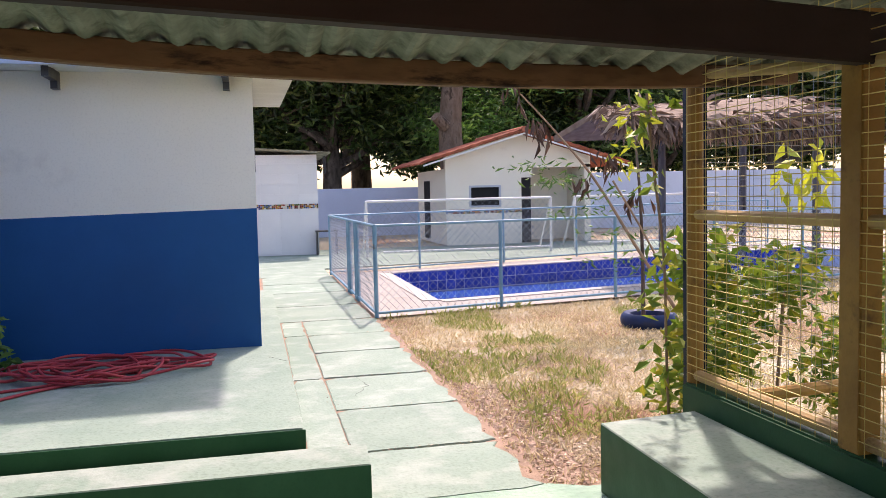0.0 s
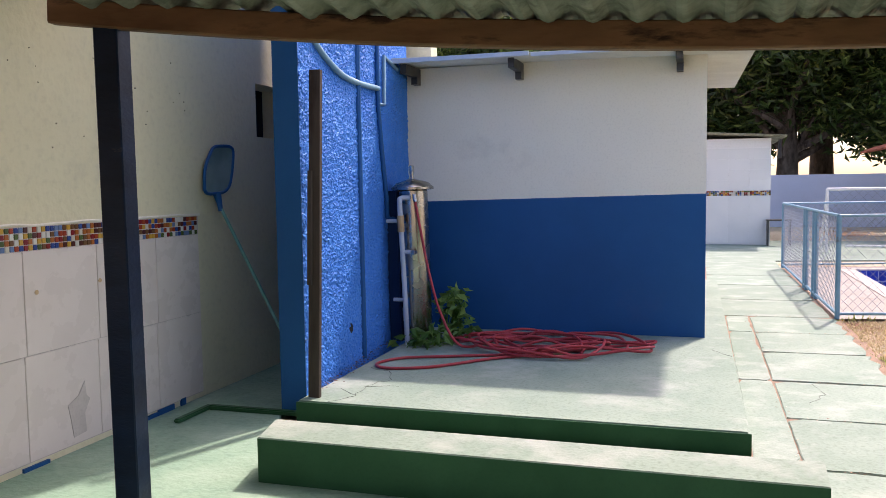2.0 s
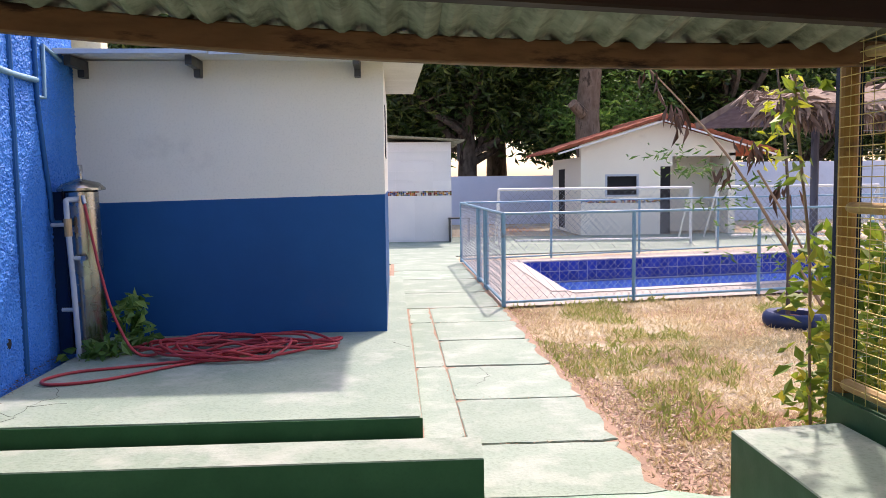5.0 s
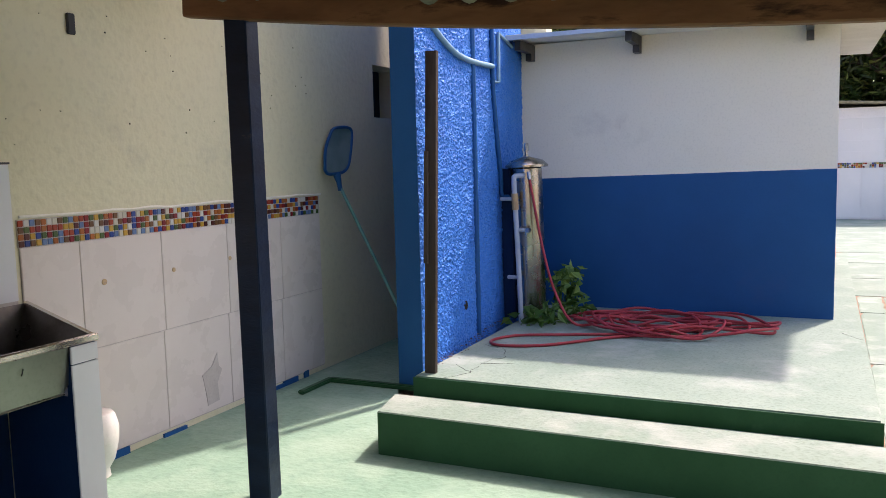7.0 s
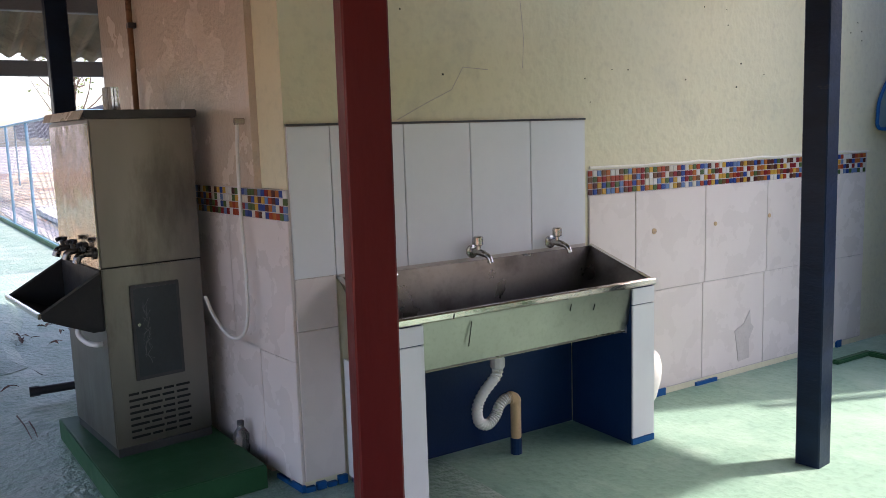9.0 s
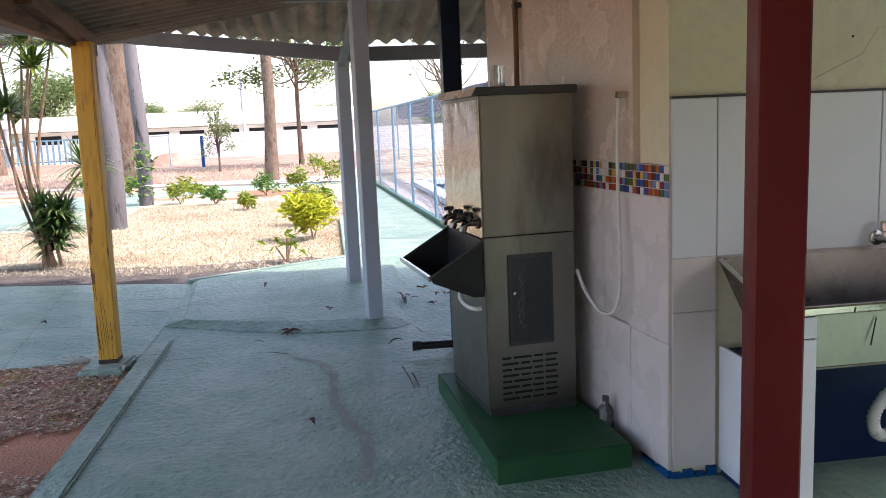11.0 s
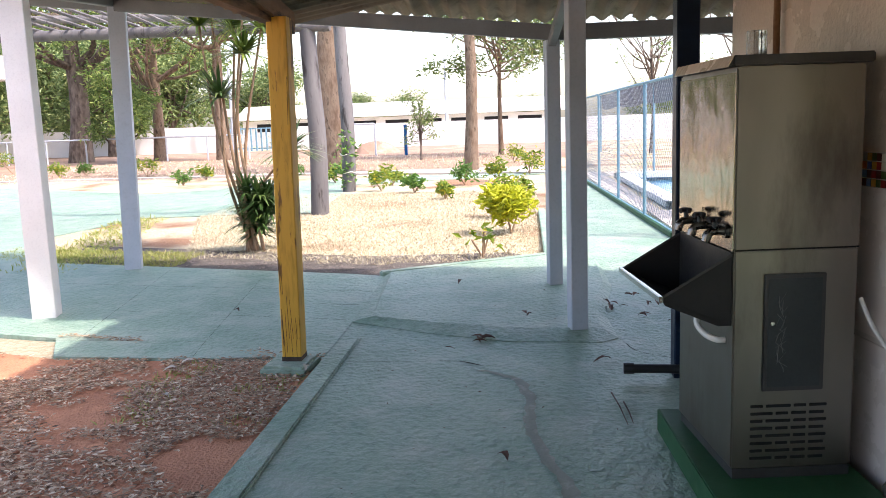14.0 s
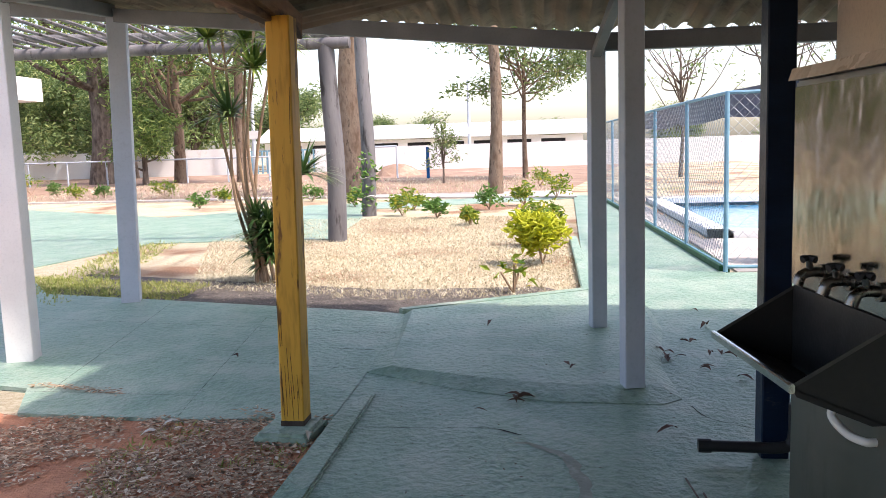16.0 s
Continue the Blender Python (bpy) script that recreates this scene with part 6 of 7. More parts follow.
for c, n in (((3.95, 9.6, 1.72), 60), ((4.4, 9.6, 1.55), 40), ((4.75, 9.65, 0.8), 34), ((3.6, 9.65, 2.78), 26), ((4.55, 9.6, 1.1), 34), ((5.15, 9.65, 0.62), 26), ((3.7, 9.6, 1.9), 40), ((4.2, 9.6, 1.35), 30)):
    fe.append(leaves(np.asarray(c) + rng.normal(size=(n, 3)) * [0.24, 0.15, 0.04], 0.10, 0.2, 0.2, 60 + n))
part("feather_leaf", merge(*fe), FRESH, sap)
part("top_leaf", leaves(np.concatenate([np.asarray((4.86, 9.7, 2.3)) + rng.normal(size=(46, 3)) * [0.09, 0.1, 0.28]]), 0.15, 0.35, 0.5, 77), LIME, sap, "yellowing upper leaves")

vine = thing("climbing_vine", "yellow-green vine climbing the cage post", "vine")
vc = [(2.90, 5.12, 0.5), (2.86, 5.12, 0.75), (2.80, 5.15, 1.0), (2.92, 5.1, 1.25), (2.86, 5.2, 1.65), (2.78, 5.2, 1.95), (2.84, 5.2, 2.1), (2.98, 5.2, 0.3)]
part("foliage", leaves(blob_points(90, vc, 0.11, 41, 1.0, 0.1), 0.095, 0.5, 0.5, 42), VINE, vine)
smooth(part("stem", tube(spline([(2.95, 5.2, 0.0), (2.9, 5.15, 0.6), (2.88, 5.14, 1.2), (2.84, 5.2, 1.8), (2.8, 5.2, 2.25)], 4), 0.008, 6), STEM_TAN, vine))
bushy = thing("vine_bush", "dense yellow-green vine bush behind the wire mesh", "bush")
bc = [(3.3 + 0.35 * i, 5.6 + 0.15 * (i % 3), 0.32 + 0.28 * (i % 3)) for i in range(12)] + [(3.25, 5.4, 1.15), (3.35, 5.45, 1.0), (3.28, 5.4, 0.6), (4.2, 5.8, 1.0)]
part("foliage", leaves(blob_points(3000, bc, 0.33, 51, 0.8, 0.2), 0.105, 0.5, 0.4, 52), VINE, bushy)
part("yellow_leaf", leaves(blob_points(34, [(4.3, 5.9, 1.70), (4.45, 5.9, 1.85), (4.36, 5.9, 1.6)], 0.2, 53, 1.2, 0.1), 0.13, 0.5, 1.6, 54), LIME, bushy, "bright yellow leaves")
for i in range(6):
    part("stem", tube([(3.4 + 0.6 * i, 5.7, -0.03), (3.5 + 0.6 * i, 5.75, 0.9)], 0.012, 5), STEM_TAN, bushy)

# ---- lawn by the path: blades and litter ----


def scatter(n, x0, x1, y0, y1, seed, keep=None):
    g2 = np.random.default_rng(seed)
    p = np.stack([g2.uniform(x0, x1, n), g2.uniform(y0, y1, n), np.full(n, -0.03)], 1)
    return p if keep is None else p[[keep(*q) for q in p]]


lawnish = lambda x, y, z: y < 11.3 + 0.19 * (x - 2.08)
near_p = scatter(26000, 2.08, 6.6, 4.95, 12.0, 61, lambda x, y, z: lawnish(x, y, z) and noise.noise((x * 0.9, y * 0.9, 3.0)) > -0.25 - 0.06 * (y - 5))
far_p = scatter(9000, 6.6, 12.0, 5.5, 13.0, 62, lawnish)
tagged(part("dry_grass", merge(leaves(near_p, 0.06, 0.10, -0.9, 63), leaves(far_p, 0.08, 0.10, -0.9, 64)), GRASS_DRY), "straw-dry short lawn grass beside the path", "grass", kind="stuff")
green_p = scatter(30000, 2.08, 7.0, 4.95, 12.0, 65, lambda x, y, z: lawnish(x, y, z) and noise.noise((x * 0.8, y * 0.55, 9.0)) > 0.20 or abs(x - 2.9 - 0.12 * (y - 6)) < 0.45 + 0.3 * noise.noise((x, y, 4)) and 5.8 < y < 9.6 and noise.noise((x * 3, y * 3, 7)) > -0.1)
edge_p = scatter(700, 2.1, 4.4, 10.9, 11.9, 66, lambda x, y, z: abs(y - (11.34 + 0.19 * (x - 2.08))) < 0.10 and noise.noise((x * 2, y * 2, 1)) > 0)
tagged(part("green_grass", merge(leaves(green_p, 0.075, 0.10, -1.0, 67), leaves(edge_p, 0.11, 0.06, -1.2, 68)), GRASS_GREEN), "patches of greener grass in the dry lawn", "grass", kind="stuff")


def litter(points, size, seed):
    p = np.asarray(points)
    p[:, 2] += 0.012
    v, f = leaves(p, size, 0.45, 0.0, seed)
    v = np.asarray(v).reshape(-1, 4, 3)
    v[:, :, 2] = p[:, None, 2] + (v[:, :, 2] - p[:, None, 2]) * 0.25 + 0.008
    return v.reshape(-1, 3).tolist(), f


lit_p = scatter(11000, 2.02, 3.6, 4.95, 9.0, 71, lambda x, y, z: x < 2.15 + 1.3 * abs(noise.noise((y, x, 5))) + 0.25 * max(0, 7 - y))
joint_p = np.concatenate([np.stack([SG.uniform(1.1, 2.08, 34), y + SG.normal(0, 0.016, 34), np.full(34, -0.012)], 1) for y in joints[1:]] + [np.stack([1.112 + SG.normal(0, 0.02, 110), SG.uniform(6, 11.4, 110), np.full(110, -0.012)], 1)])
dirt_p = scatter(110000, -7.0, 0.5, -4.0, -0.93, 72, lambda x, y, z: noise.noise((x * 1.3, y * 1.3, 2)) + 0.4 * noise.noise((x * 6, y * 6, 5)) + 0.3 * noise.noise((x * 30, y * 30, 5)) < 0.20 and x > -6.0 + 0.3 * (y + 2.9 if y < -2.9 else 0))
dirt_p[:, 2] = -0.018
tagged(part("dirt_litter", litter(dirt_p, 0.040, 75), DIRT_LITTER), "crumbled brown litter on the red dirt bed", "leaf litter", kind="stuff")
tagged(part("leaf_litter", merge(litter(lit_p, 0.04, 73), litter(joint_p, 0.02, 74)), STRAW_LITTER), "fine dry brown leaf litter on soil and in joints", "leaf litter", kind="stuff")
floor_p = [(-2.08 - 0.0845 * (0.0125 * i + 0.12) + abs(SG.normal(0, 0.05)), 6.26 + 0.0125 * i, 0.14) for i in range(150)]


def curled_leaves(points, size, seed):
    """Dry leaves lying down, each a narrow blade with a raised rim and a bent tip."""
    g2 = np.random.default_rng(seed)
    verts, faces = [], []
    for x, y, z in points:
        a, L = g2.uniform(0, math.tau), size * g2.uniform(0.6, 1.25)
        d, n = Vector((math.cos(a), math.sin(a), 0)), Vector((-math.sin(a), math.cos(a), 0))
        w, arch, roll = L * g2.uniform(0.10, 0.2), L * g2.uniform(0.04, 0.22), g2.uniform(0.3, 1.2)
        k = len(verts)
        for i, wide in enumerate((0.05, 0.7, 1.0, 0.75, 0.06)):
            t = i / 4
            mid = Vector((x, y, z + 0.004)) + d * L * (t - 0.5) + n * 0.12 * L * math.sin(3 * t) + Vector((0, 0, arch * math.sin(math.pi * t)))
            up = Vector((0, 0, roll * w * wide))
            verts += [tuple(mid + n * w * wide + up), tuple(mid), tuple(mid - n * w * wide + 0.6 * up)]
        for i in range(4):
            b = k + 3 * i
            faces += [(b, b + 1, b + 4, b + 3), (b + 1, b + 2, b + 5, b + 4)]
    return verts, faces


grp = [(-8.24, -0.11, 1), (-6.98, 0.50, 2), (-6.36, 0.21, 3), (-6.42, 0.12, 1), (-7.55, 1.17, 2), (-7.34, 1.24, 3), (-7.12, 1.40, 2), (-5.76, 0.95, 1), (-7.45, 1.59, 3), (-6.81, 1.59, 1), (-7.9, 1.45, 2), (-8.4, 1.6, 1), (-7.2, -2.0, 1), (-4.3, 0.42, 1), (-9.1, 1.7, 1), (-6.15, 0.0, 1)]
LG = np.random.default_rng(3)
big_l = np.asarray([(x + LG.uniform(-0.07, 0.07), y + LG.uniform(-0.07, 0.07), 0.052 if -9.0 < x < -6.6 and y < 1.0 else 0.004) for x, y, n in grp for k in range(n)])
tagged(part("fallen_leaves", merge(litter(floor_p, 0.03, 81), curled_leaves(big_l, 0.13, 82), litter(scatter(90, -9, -3.5, -0.7, 1.2, 83) + [0, 0, 0.08], 0.02, 84)), DRY_POD), "dry fallen leaves scattered on the painted floor", "leaves", kind="stuff")

for pts in (((-5.18, 0.97), (-4.95, 0.99), (-4.67, 1.0)), ((-5.02, 1.02), (-4.85, 1.03), (-4.69, 1.03))):
    twig = thing("dry_twig", "thin dark dry twig lying on the painted floor", "twig", "twigs on the floor")
    part("stem", tube([(x, y, 0.009) for x, y in pts], [0.005, 0.004, 0.002], 6), BARK, twig)
pale_p = np.asarray([(-5.62, -0.93, 0.022), (-5.55, -1.62, -0.018), (-5.35, -1.45, -0.018), (-5.9, -1.85, -0.018), (-5.72, -1.9, -0.018), (-5.2, -1.7, -0.018), (-5.75, -1.3, -0.018)])
tagged(part("pale_leaves", curled_leaves(pale_p, 0.11, 99), PALE_LEAF), "pale dry curled leaves on the dirt bed's edge", "leaves", kind="stuff")
gap_g = np.random.default_rng(31)
gap_p = np.concatenate([np.stack([np.linspace(-6.62, -6.44, 130) + gap_g.normal(0, 0.025, 130), np.linspace(-3.2, -2.45, 130), np.full(130, -0.004)], 1), np.stack([np.linspace(-6.1, -5.93, 90) + gap_g.normal(0, 0.04, 90), np.linspace(-1.5, -0.93, 90) + gap_g.normal(0, 0.04, 90), np.full(90, 0.0)], 1), np.stack([gap_g.uniform(-6.02, -5.6, 200), -0.955 - np.abs(gap_g.normal(0, 0.04, 200)), np.full(200, -0.02)], 1)])
tagged(part("joint_debris", litter(gap_p, 0.045, 100), DIRT_LITTER), "brown leaf debris caught in the slab joints", "leaf litter", kind="stuff")

# ---- garden beyond the cross walk ----
in_lawn = lambda x, y, z: x < -9.85 - 0.16 * noise.noise((x * 3, y * 3, 1)) and x > -20 and y < 0.78 and y > -3.45 - 0.36 * (-9.5 - x if x > -15.6 else 6.1) and not (x > -15.6 and y < -5.3 - 0.22 * (-10.3 - x)) and x < -9.85 - 0.2 * noise.noise((y * 4, x * 4, 3)) - max(0, (-1.2 - y)) * 0.29
gp = scatter(90000, -20, -9.1, -6.8, 0.8, 91, in_lawn)
edge_g = scatter(5000, -15.5, -9.6, -6.9, -3.5, 92, lambda x, y, z: abs(y - (-5.45 - 0.23 * (-10.3 - x))) < 0.45)
tagged(part("garden_grass", merge(leaves(gp, 0.048, 0.12, -0.7, 93), leaves(scatter(9000, -45, -28, -22, 1.0, 94), 0.12, 0.1, -0.9, 95)), GARDEN_STRAW), "dry grass of the garden island, glare and shade mottles in its colour", "grass", kind="stuff")
edge_2 = scatter(16000, -12.8, -9.6, -6.8, -3.7, 88, lambda x, y, z: -1.1 < x + 9.2 + 0.28 * (-1.35 - y) < 0.0)
bed_g = scatter(1500, -5.9, -4.7, -1.95, -0.95, 89, lambda x, y, z: noise.noise((x * 2.5, y * 2.5, 8)) > 0.0)
tagged(part("garden_green_grass", merge(leaves(edge_g, 0.09, 0.10, -0.9, 96), leaves(edge_2, 0.06, 0.10, -0.9, 87), leaves(bed_g, 0.05, 0.09, -0.8, 86)), GRASS_GREEN), "greener grass along the lawn's shaded edge", "grass", kind="stuff")


grit_p = scatter(16000, -12.0, -9.1, -5.6, 0.5, 97, lambda x, y, z: -10.35 - 0.29 * max(0, -1.2 - y) < x < -9.1 - 0.29 * max(0, -1.2 - y) and noise.noise((x * 4, y * 4, 6)) > -0.35 + 0.8 * max(0, -9.7 - 0.29 * max(0, -1.2 - y) - x))
tagged(part("grit_pieces", litter(grit_p, 0.03, 98), GRIT_BITS), "dark gravel and leaf crumbs along the lawn's edge", "gravel", kind="stuff")
setting(part("kerb_lawn", prism([(-8.98, -1.0), (-9.08, -1.05), (-10.1, 0.72), (-15.0, 0.75), (-15.0, 0.87), (-10.0, 0.84)], -0.1, 0.05, 0.01), GREEN_FLOOR), "low green painted kerb round the lawn")


def shrub(at, size, mat_, seed, label, n=160, leaf=0.14):
    s = thing("shrub", label, "shrub", "", (*at, -0.02))
    g2 = np.random.default_rng(seed)
    c = [(g2.uniform(-0.4, 0.4) * size, g2.uniform(-0.4, 0.4) * size, size * g2.uniform(0.35, 0.8)) for i in range(7)]
    part("foliage", leaves(blob_points(n, c, 0.32 * size, seed, 0.9, 0.1), leaf, 0.4, -0.1, seed), mat_, s)
    for q in c[:4]:
        part("stem", tube([(0, 0, 0), q], 0.012, 5), STEM_TAN, s)
    return s


shrub((-12.35, 0.31), 0.66, LIME, 101, "bright lime yellow rounded shrub on the lawn", 1700, 0.13)
shrub((-10.2, 0.0), 0.42, VINE, 102, "small sparse yellow-green seedling at the lawn's edge", 26, 0.13)
for k, (x, y, s) in enumerate(((-18.0, -1.15, 0.55), (-19.8, -2.05, 0.7), (-20.7, -3.0, 0.75), (-24.0, -4.9, 0.8), (-21.9, -1.0, 0.95), (-23.2, -0.15, 1.0), (-25.6, 0.7, 1.1), (-24.8, -9.8, 0.7), (-27.4, -10.1, 0.7), (-30.3, -13.5, 1.1), (-32.2, -16.9, 0.8), (-30.7, -17.2, 0.9), (-36.4, -22.8, 1.5), (-34.0, -20.0, 1.0), (-14.3, 0.2, 0.9), (-16.2, 0.35, 1.0), (-27.0, -7.0, 0.9), (-33.0, 0.2, 1.2), (-22.5, -3.0, 0.8))):
    shrub((x, y), 0.68 * s, (VINE, FRESH, LIME)[k % 3] if k % 3 != 2 else VINE, 110 + k, "young yellow-green garden shrub in a row", 240, 0.13)

drac = thing("dracaena", "tall dracaena with bare stems and tufts of strap leaves", "dracaena", "", (-11.1, -3.08, -0.02))
DG = np.random.default_rng(17)
tufts = []


def tuft(c, n, length, seed, up=0.25):
    g2 = np.random.default_rng(seed)
    verts, faces = [], []
    for i in range(n):
        a, e = g2.uniform(0, math.tau), g2.uniform(0.1, 1.2)
        d = Vector((math.cos(a) * math.cos(e), math.sin(a) * math.cos(e), math.sin(e)))
        s = d.cross((0, 0, 1)).normalized()
        L, w = length * g2.uniform(0.7, 1.1), 0.027 * g2.uniform(0.8, 1.3)
        base = len(verts)
        for k in range(5):
            t = k / 4
            p = Vector(c) + d * L * t - Vector((0, 0, 0.45 * L * t * t * math.cos(e)))
            ww = w * (1 - t) ** 0.6 if k < 4 else 0.001
            verts += [tuple(p + s * ww), tuple(p - s * ww)]
        faces += [(base + 2 * k, base + 2 * k + 1, base + 2 * k + 3, base + 2 * k + 2) for k in range(4)]
    return verts, faces


ends = [(0.0, -0.32, 2.02), (0.1, 0.05, 2.55), (-0.1, -0.57, 2.95), (0.12, 0.32, 2.85), (-0.15, -0.12, 2.9), (0.05, 0.55, 1.30), (-0.2, -0.45, 3.2), (0.2, 0.15, 3.25)]
for k, e in enumerate(ends):
    mid = Vector((e[0] * 0.5, -0.16 + 0.3 * e[1], e[2] * 0.5)) + Vector((DG.uniform(-0.05, 0.05), DG.uniform(-0.05, 0.05), 0))
    smooth(part("stem", tube(spline([(DG.uniform(-0.1, 0.1), DG.uniform(-0.08, 0.12), 0), mid, e], 5), [0.026 - 0.0012 * i for i in range(11)], 7), STEM_TAN, drac))
    part("leaf_tuft", tuft(e, 80, 0.62, 200 + k), PALM_LEAF if k in (0, 5) else PALM_LIT, drac)
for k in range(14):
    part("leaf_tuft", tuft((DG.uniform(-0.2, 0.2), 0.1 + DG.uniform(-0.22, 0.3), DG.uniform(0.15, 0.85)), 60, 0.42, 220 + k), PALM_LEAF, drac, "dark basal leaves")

# ---- log pergola ----
pergola = thing("log_pergola", "pergola of grey weathered logs and slats", "pergola")
for x, y, r, h in ((-15.55, -3.28, 0.165, 3.36), (-20.9, -3.84, 0.17, 4.2), (-15.6, -10.5, 0.16, 3.7)):
    smooth(part("log_post", tube(spline([(x, y, -0.05), (x + 0.03, y + 0.04, h * 0.4), (x - 0.03, y - 0.03, h * 0.75), (x, y - 0.05, h)], 5), [r * (1.04 - 0.01 * i) for i in range(16)], 12), POLE_WOOD, pergola))
smooth(part("log_beam", tube([(-15.5, -12.0, 3.46), (-15.5, -8.2, 3.43), (-15.5, -2.9, 3.38)], 0.10, 10), POLE_WOOD, pergola))
smooth(part("log_beam", tube([(-20.9, -13.0, 4.55), (-20.9, -3.5, 4.28)], 0.10, 10), POLE_WOOD, pergola))
for i in range(30):
    y = -12.6 + 0.32 * i
    part("slat", tube([(-16.6, y - 0.16, 3.545), (-15.5, y, 3.545), (-11.4, y + 0.6 + 0.05 * (i % 3), 3.53)], 0.028, 6), POLE_WOOD, pergola)
for z in (0.45, 0.9, 1.35):
    part("tie_wire", tube([(-20.9 + 0.19 * math.cos(a), -3.84 + 0.19 * math.sin(a), z + 0.02 * math.sin(3 * a)) for a in np.linspace(0, math.tau, 13)], 0.014, 5, caps=False), WHITE_PVC, pergola)
part("creeper", leaves(blob_points(160, [(-20.7, -3.9, 0.7), (-20.7, -3.8, 1.2), (-20.8, -3.9, 0.4)], 0.3, 231, 1.3, 0.2), 0.14, 0.5, 0.3, 232), FRESH, pergola)

# ---- garden trees ----
limb_tree("garden_tree", "very thick rough grey-brown trunk with high limbs", (-30.0, -6.2, 0), 0.45, 14.0, 5.0, FAR_LEAF, 3000, 0.28, BARK_RED, 301, 1.5, 8)
limb_tree("garden_tree", "slender tree with a scarred brown trunk", (-28.0, -1.2, 0), 0.21, 12.5, 2.5, FAR_LEAF, 900, 0.26, BARK_RED, 302, 1.0, 6)
limb_tree("garden_tree", "airy light green tree with forking thin limbs", (-41.0, -0.5, 0), 0.12, 9.5, 3.6, FAR_LEAF, 6500, 0.27, BARK_RED, 303, 0.85, 20, low=0.42, fork=0.4)
limb_tree("garden_tree", "leafy tree with a thick dark gnarled trunk", (-49.0, -26.4, 0), 0.62, 15.0, 6.5, GARDEN_LEAF, 6500, 0.32, BARK, 304, 1.5, 16, low=0.40, fork=0.4)
limb_tree("garden_tree", "spreading tree with dark forking limbs", (-48.0, -20.9, 0), 0.34, 12.0, 4.6, GARDEN_LEAF, 4200, 0.28, BARK_RED, 305, 1.2, 14, low=0.42, fork=0.35)
limb_tree("garden_tree", "reddish trunked tree behind the dracaena", (-46.0, -16.3, 0), 0.34, 13.0, 4.0, GARDEN_LEAF, 3600, 0.28, BARK_RED, 306, 1.2, 12, low=0.45)
limb_tree("garden_tree", "low bushy tree with long dark leaves", (-45.0, -21.6, 0), 0.16, 5.0, 1.6, GARDEN_LEAF, 3200, 0.34, BARK, 307, 0.7, 12, aspect=0.2, low=0.3, fork=0.2)
limb_tree("garden_tree", "young bushy sapling near the white wall", (-38.0, -4.07, 0), 0.05, 3.0, 0.9, FAR_LEAF, 900, 0.16, BARK, 308, 0.36, 16, low=0.2, fork=0.12)
for k, (x, y, h) in enumerate(((-31.0, 8.5, 8.5), (-34.0, 11.5, 9.5), (-29.0, 13.5, 8.0), (-38.0, 6.2, 8.0))):
    limb_tree("bare_tree", "thin nearly leafless tree beyond the pool fence", (x, y, 0), 0.085, h, 2.6, FAR_LEAF, 260, 0.22, BARK, 320 + k, 0.8, 22, low=0.5, fork=0.3)
far = limb_tree("far_tree", "hazy rounded green tree in the distance", (-72.0, -40.0, 0), 0.4, 9.0, 4.5, FAR_LEAF, 8000, 0.5, BARK, 340, 2.0, 16, low=0.3, fork=0.25)
for x, y, a, s in ((-98, -14, 40, 0.50), (-100, -20, 90, 0.55), (-92, -28, 130, 0.9), (-85, -36, 170, 1.2), (-78, -44, 200, 1.35), (-72, -52, 250, 1.4), (-64, -56, 280, 1.4), (-100, 2, 300, 0.45), (-102, 16, 330, 0.6), (-98, 28, 10, 0.7), (-95, 38, 50, 0.8), (-66, -44, 20, 1.0), (-58, -40, 75, 0.9), (-80, -34, 75, 1.0), (-60, -30, 20, 0.75), (-66, -36, 120, 1.0)):
    t = copy_thing(far, pose(x, y, 0, 0, 0, a))
    t.scale = (s, s, s)

# ---- distance: white wall, long building, blue gate, side building ----
setting(part("wall_far", boxes([(-62.2, -62.0, -75, -21.7, -0.1, 1.95), (-62.2, -62.0, -16.6, 45, -0.1, 1.75)]), WHITE_WALL), "long white boundary wall across the garden")
setting(part("ground_bare", prism([(-29.6, 1.1), (-61.9, 6.0), (-61.9, -40), (-29.6, -22)], -0.2, -0.02), PALE_EARTH), "bare red earth before the white wall")
gate = thing("blue_gate", "blue barred metal gate in the white wall", "gate")
for i in range(13):
    part("bar", box(-62.0, -61.92, -21.6 + 0.4 * i, -21.48 + 0.4 * i, 0.0, 1.75), FENCE_BLUE, gate)
for z in (0.15, 1.65):
    part("rail", box(-62.06, -62.0, -21.7, -16.6, z, z + 0.1), FENCE_BLUE, gate)
longb = thing("long_building", "long low white building with a pale sheet roof", "building")
part("wall", box(-84, -78, -26, 4, 0, 2.4), WHITE_WALL, longb)
part("roof", plate([(-77.2, -26.6, 2.45), (-77.2, 4.6, 2.45), (-81, 4.6, 3.75), (-81, -26.6, 3.75)], 0.1), WHITE_WALL, longb, "pale sheet roof")
for i in range(9):
    part("window", box(-78.05, -77.98, -24.6 + 3.1 * i, -22.4 + 3.1 * i, 1.35, 2.1), HOLE_SHADE, longb)
pole = thing("lamp_post", "grey concrete utility post with a sign", "post", "", (-60.5, -20.8, 0))
part("shaft", tube([(0, 0, 0), (0, 0, 7.0)], [0.16, 0.11], 10), GREY_PAINT, pole)
part("sign", box(0.12, 0.17, -0.45, 0.45, 2.6, 3.2, 0.01), WHITE_PIPE, pole)
pole2 = copy_thing(pole, pose(-70.0, -5.7, 0))
sideb = thing("side_building", "white building with blue base and a deep flat fascia", "building")
part("wall", box(-39, -31, -45.3, -25.3, 1.5, 4.4), WHITE_WALL, sideb)
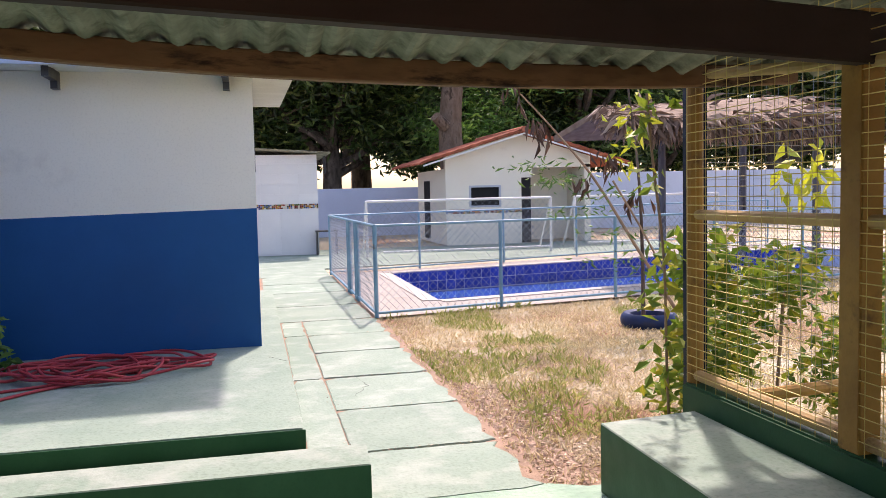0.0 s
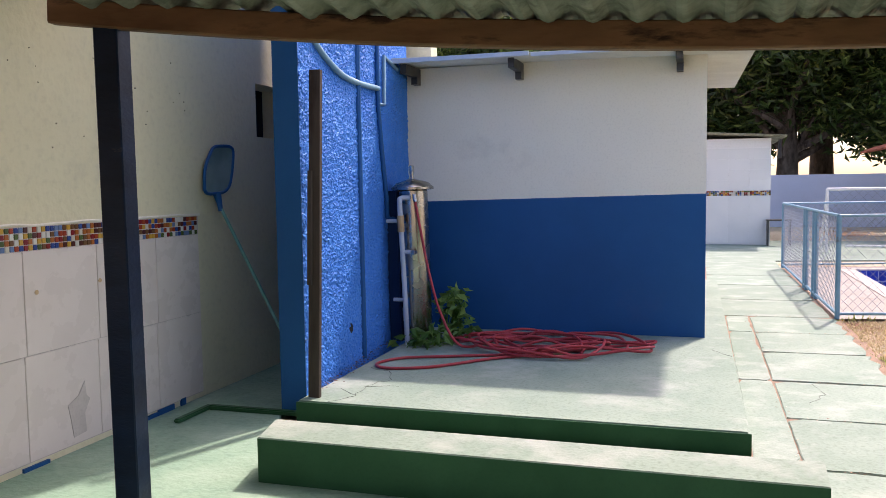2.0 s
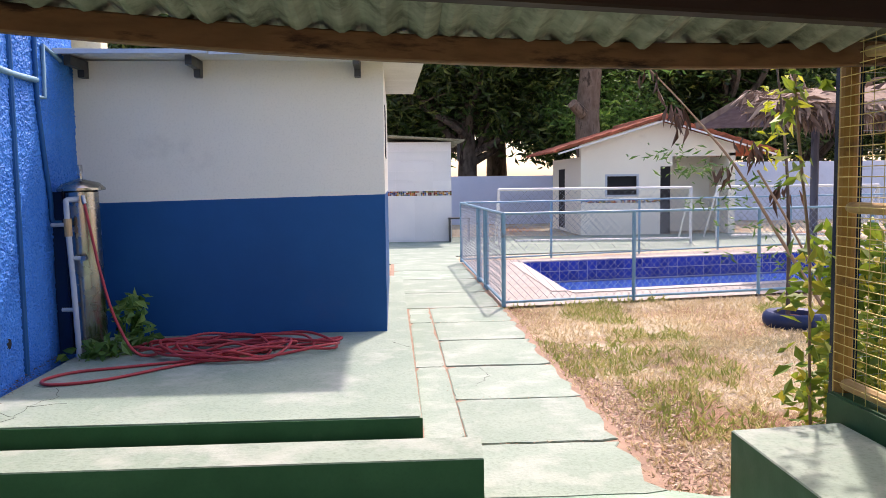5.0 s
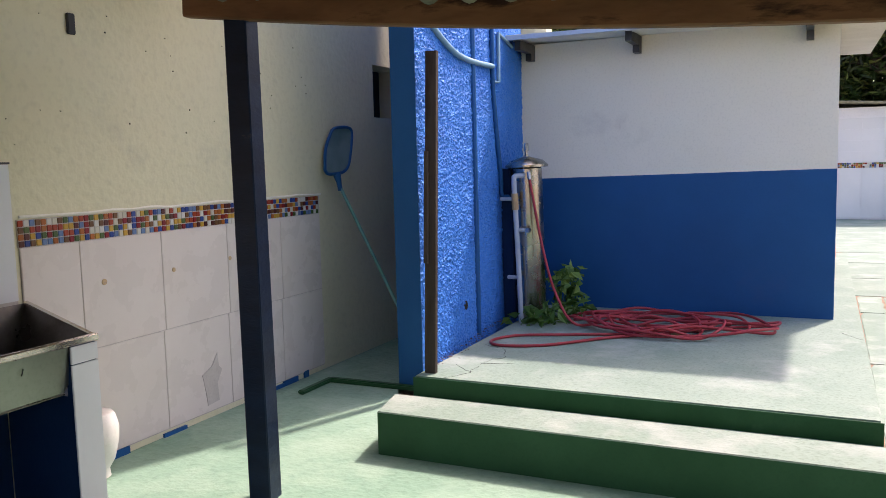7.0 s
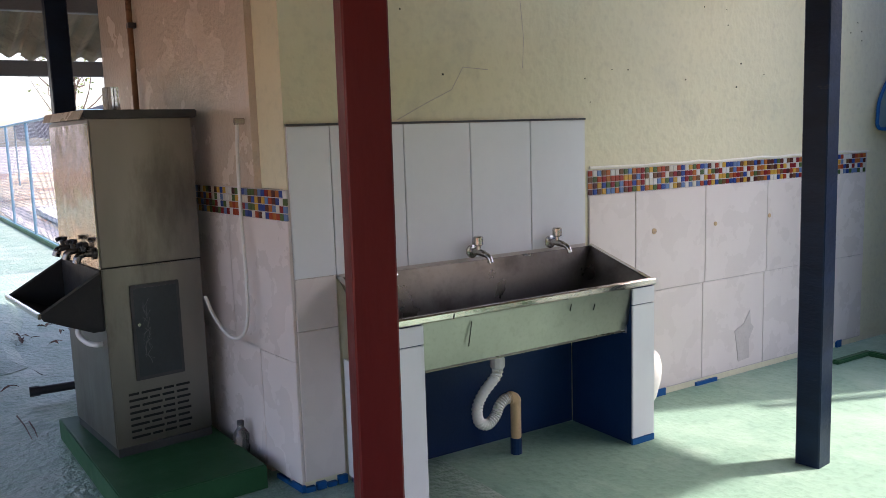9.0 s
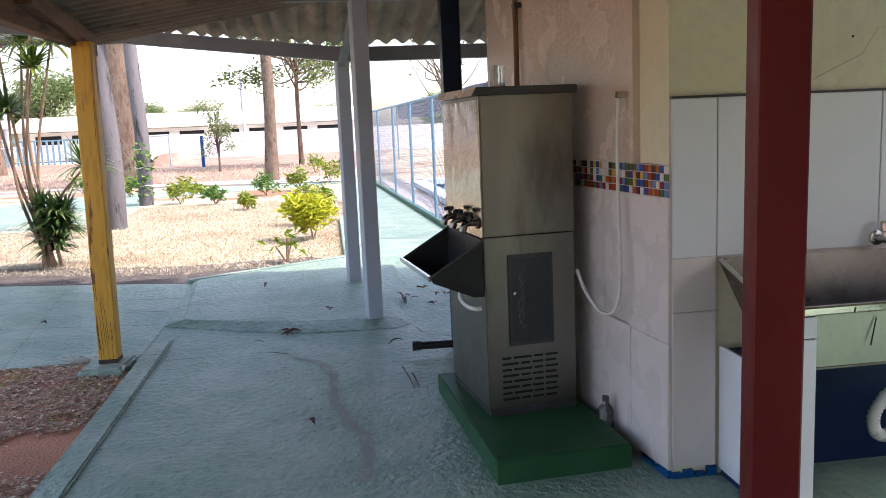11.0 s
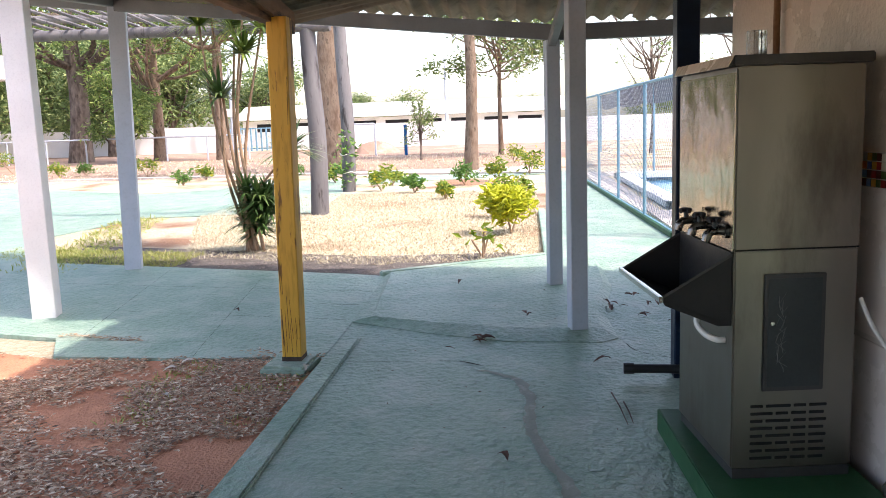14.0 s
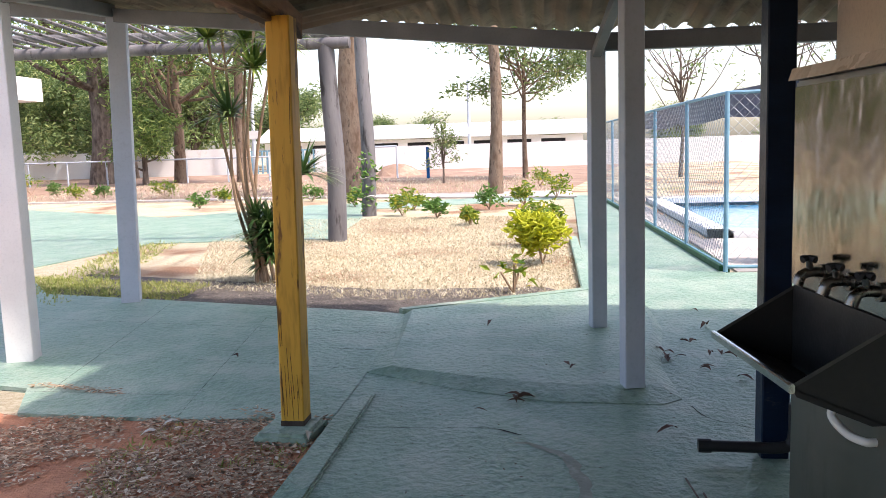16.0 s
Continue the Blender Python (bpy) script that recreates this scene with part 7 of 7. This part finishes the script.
part("base", box(-39.02, -30.98, -45.3, -25.28, 0.0, 1.5), BLUE_WALL, sideb, "blue painted base")
part("fascia", box(-40, -30, -46.3, -24.1, 4.4, 5.5), WHITE_WALL, sideb, "deep white fascia")
railing = thing("garden_railing", "low grey pipe railing across the garden", "railing")
for i in range(9):
    part("post", tube([(-46.0, -34 + 2.4 * i, 0), (-46.0, -34 + 2.4 * i, 1.35)], 0.05, 8), GREY_PAINT, railing)
part("rail", tube([(-46.0, -34, 1.35), (-46.0, -14.8, 1.35)], 0.045, 8), GREY_PAINT, railing)
mound = thing("earth_mound", "heap of red earth by the blue frame", "mound", "", (-50.0, -8.0, -0.05))
part("heap", tube([(0, 0, 0), (0, 0, 0.3), (0.1, 0.1, 0.5), (0.1, 0.1, 0.7)], [1.6, 1.2, 0.7, 0.1], 14), PALE_EARTH, mound)
swing = thing("goal_frame", "thin grey pipe goal frame on bare earth", "goal", "football goals", (-45.0, -9.6, 0))
for y in (0, 2.2):
    part("upright", tube([(0, y, 0), (0, y, 1.7)], 0.05, 8), GREY_PAINT, swing)
part("crossbar", tube([(0, 0, 1.7), (0, 2.2, 1.7)], 0.05, 8), GREY_PAINT, swing)
bluep = thing("blue_post", "short dark blue post standing on bare earth", "post", "", (-44.0, -5.6, 0))
part("shaft", box(-0.06, 0.06, -0.08, 0.08, 0, 1.6, 0.01), BLUE_WALL, bluep)

# ---- tall mesh fence of the second pool ----
tall = thing("mesh_fence", "tall pale blue pipe fence with diamond wire netting", "fence")
fence_run(tall, (-11.35, 2.45), (-26.0, 1.92), [0, 0.15, 0.33, 0.52, 0.75, 1.0], 2.08, 0.085, 0.021)
fence_run(tall, (-11.35, 2.45), (-11.2, 12.0), [0.08, 0.35, 0.65, 1.0], 2.08, 0.085, 0.021)
part("low_kerb", beam((-11.4, 2.45, 0.02), (-26.0, 1.92, 0.02), 0.12, 0.10), DARK_GREEN, tall)
cloth = thing("shade_cloth", "dark blue shade cloth stretched above the second pool", "shade cloth")
cl = bmesh.new()
cols = []
for i in range(31):
    t = i / 30
    dip = 0.10 * abs(math.sin(t * math.pi * 4))
    cols.append([cl.verts.new((-13.0 - 27.0 * t, 4.2 + 0.05 * math.sin(9 * t), 2.52 + 0.12 * t - dip * 0.4)), cl.verts.new((-13.0 - 27.0 * t, 4.25 + 0.08 * math.sin(13 * t), 2.02 - dip))])
for c0, c1 in zip(cols, cols[1:]):
    cl.faces.new((c0[0], c1[0], c1[1], c0[1]))
part("cloth", cl, BLUE_DARK, cloth)
for x in (-13.0, -24.4, -40.0):
    part("pole", tube([(x, 4.2, 0), (x, 4.2, 2.6)], 0.035, 8), FENCE_BLUE, cloth)
bin_ = thing("rubbish_bin", "dark grey plastic rubbish bin behind the mesh", "bin", "", (-12.1, 3.4, 0))
part("tub", tube([(0, 0, 0), (0, 0, 0.02), (0, 0, 0.7), (0, 0, 0.72)], [0.2, 0.23, 0.28, 0.28], 16), DARK_METAL, bin_)
part("rim", tube([(0, 0, 0.70), (0, 0, 0.75)], 0.30, 16), BLACK_TRAY, bin_)
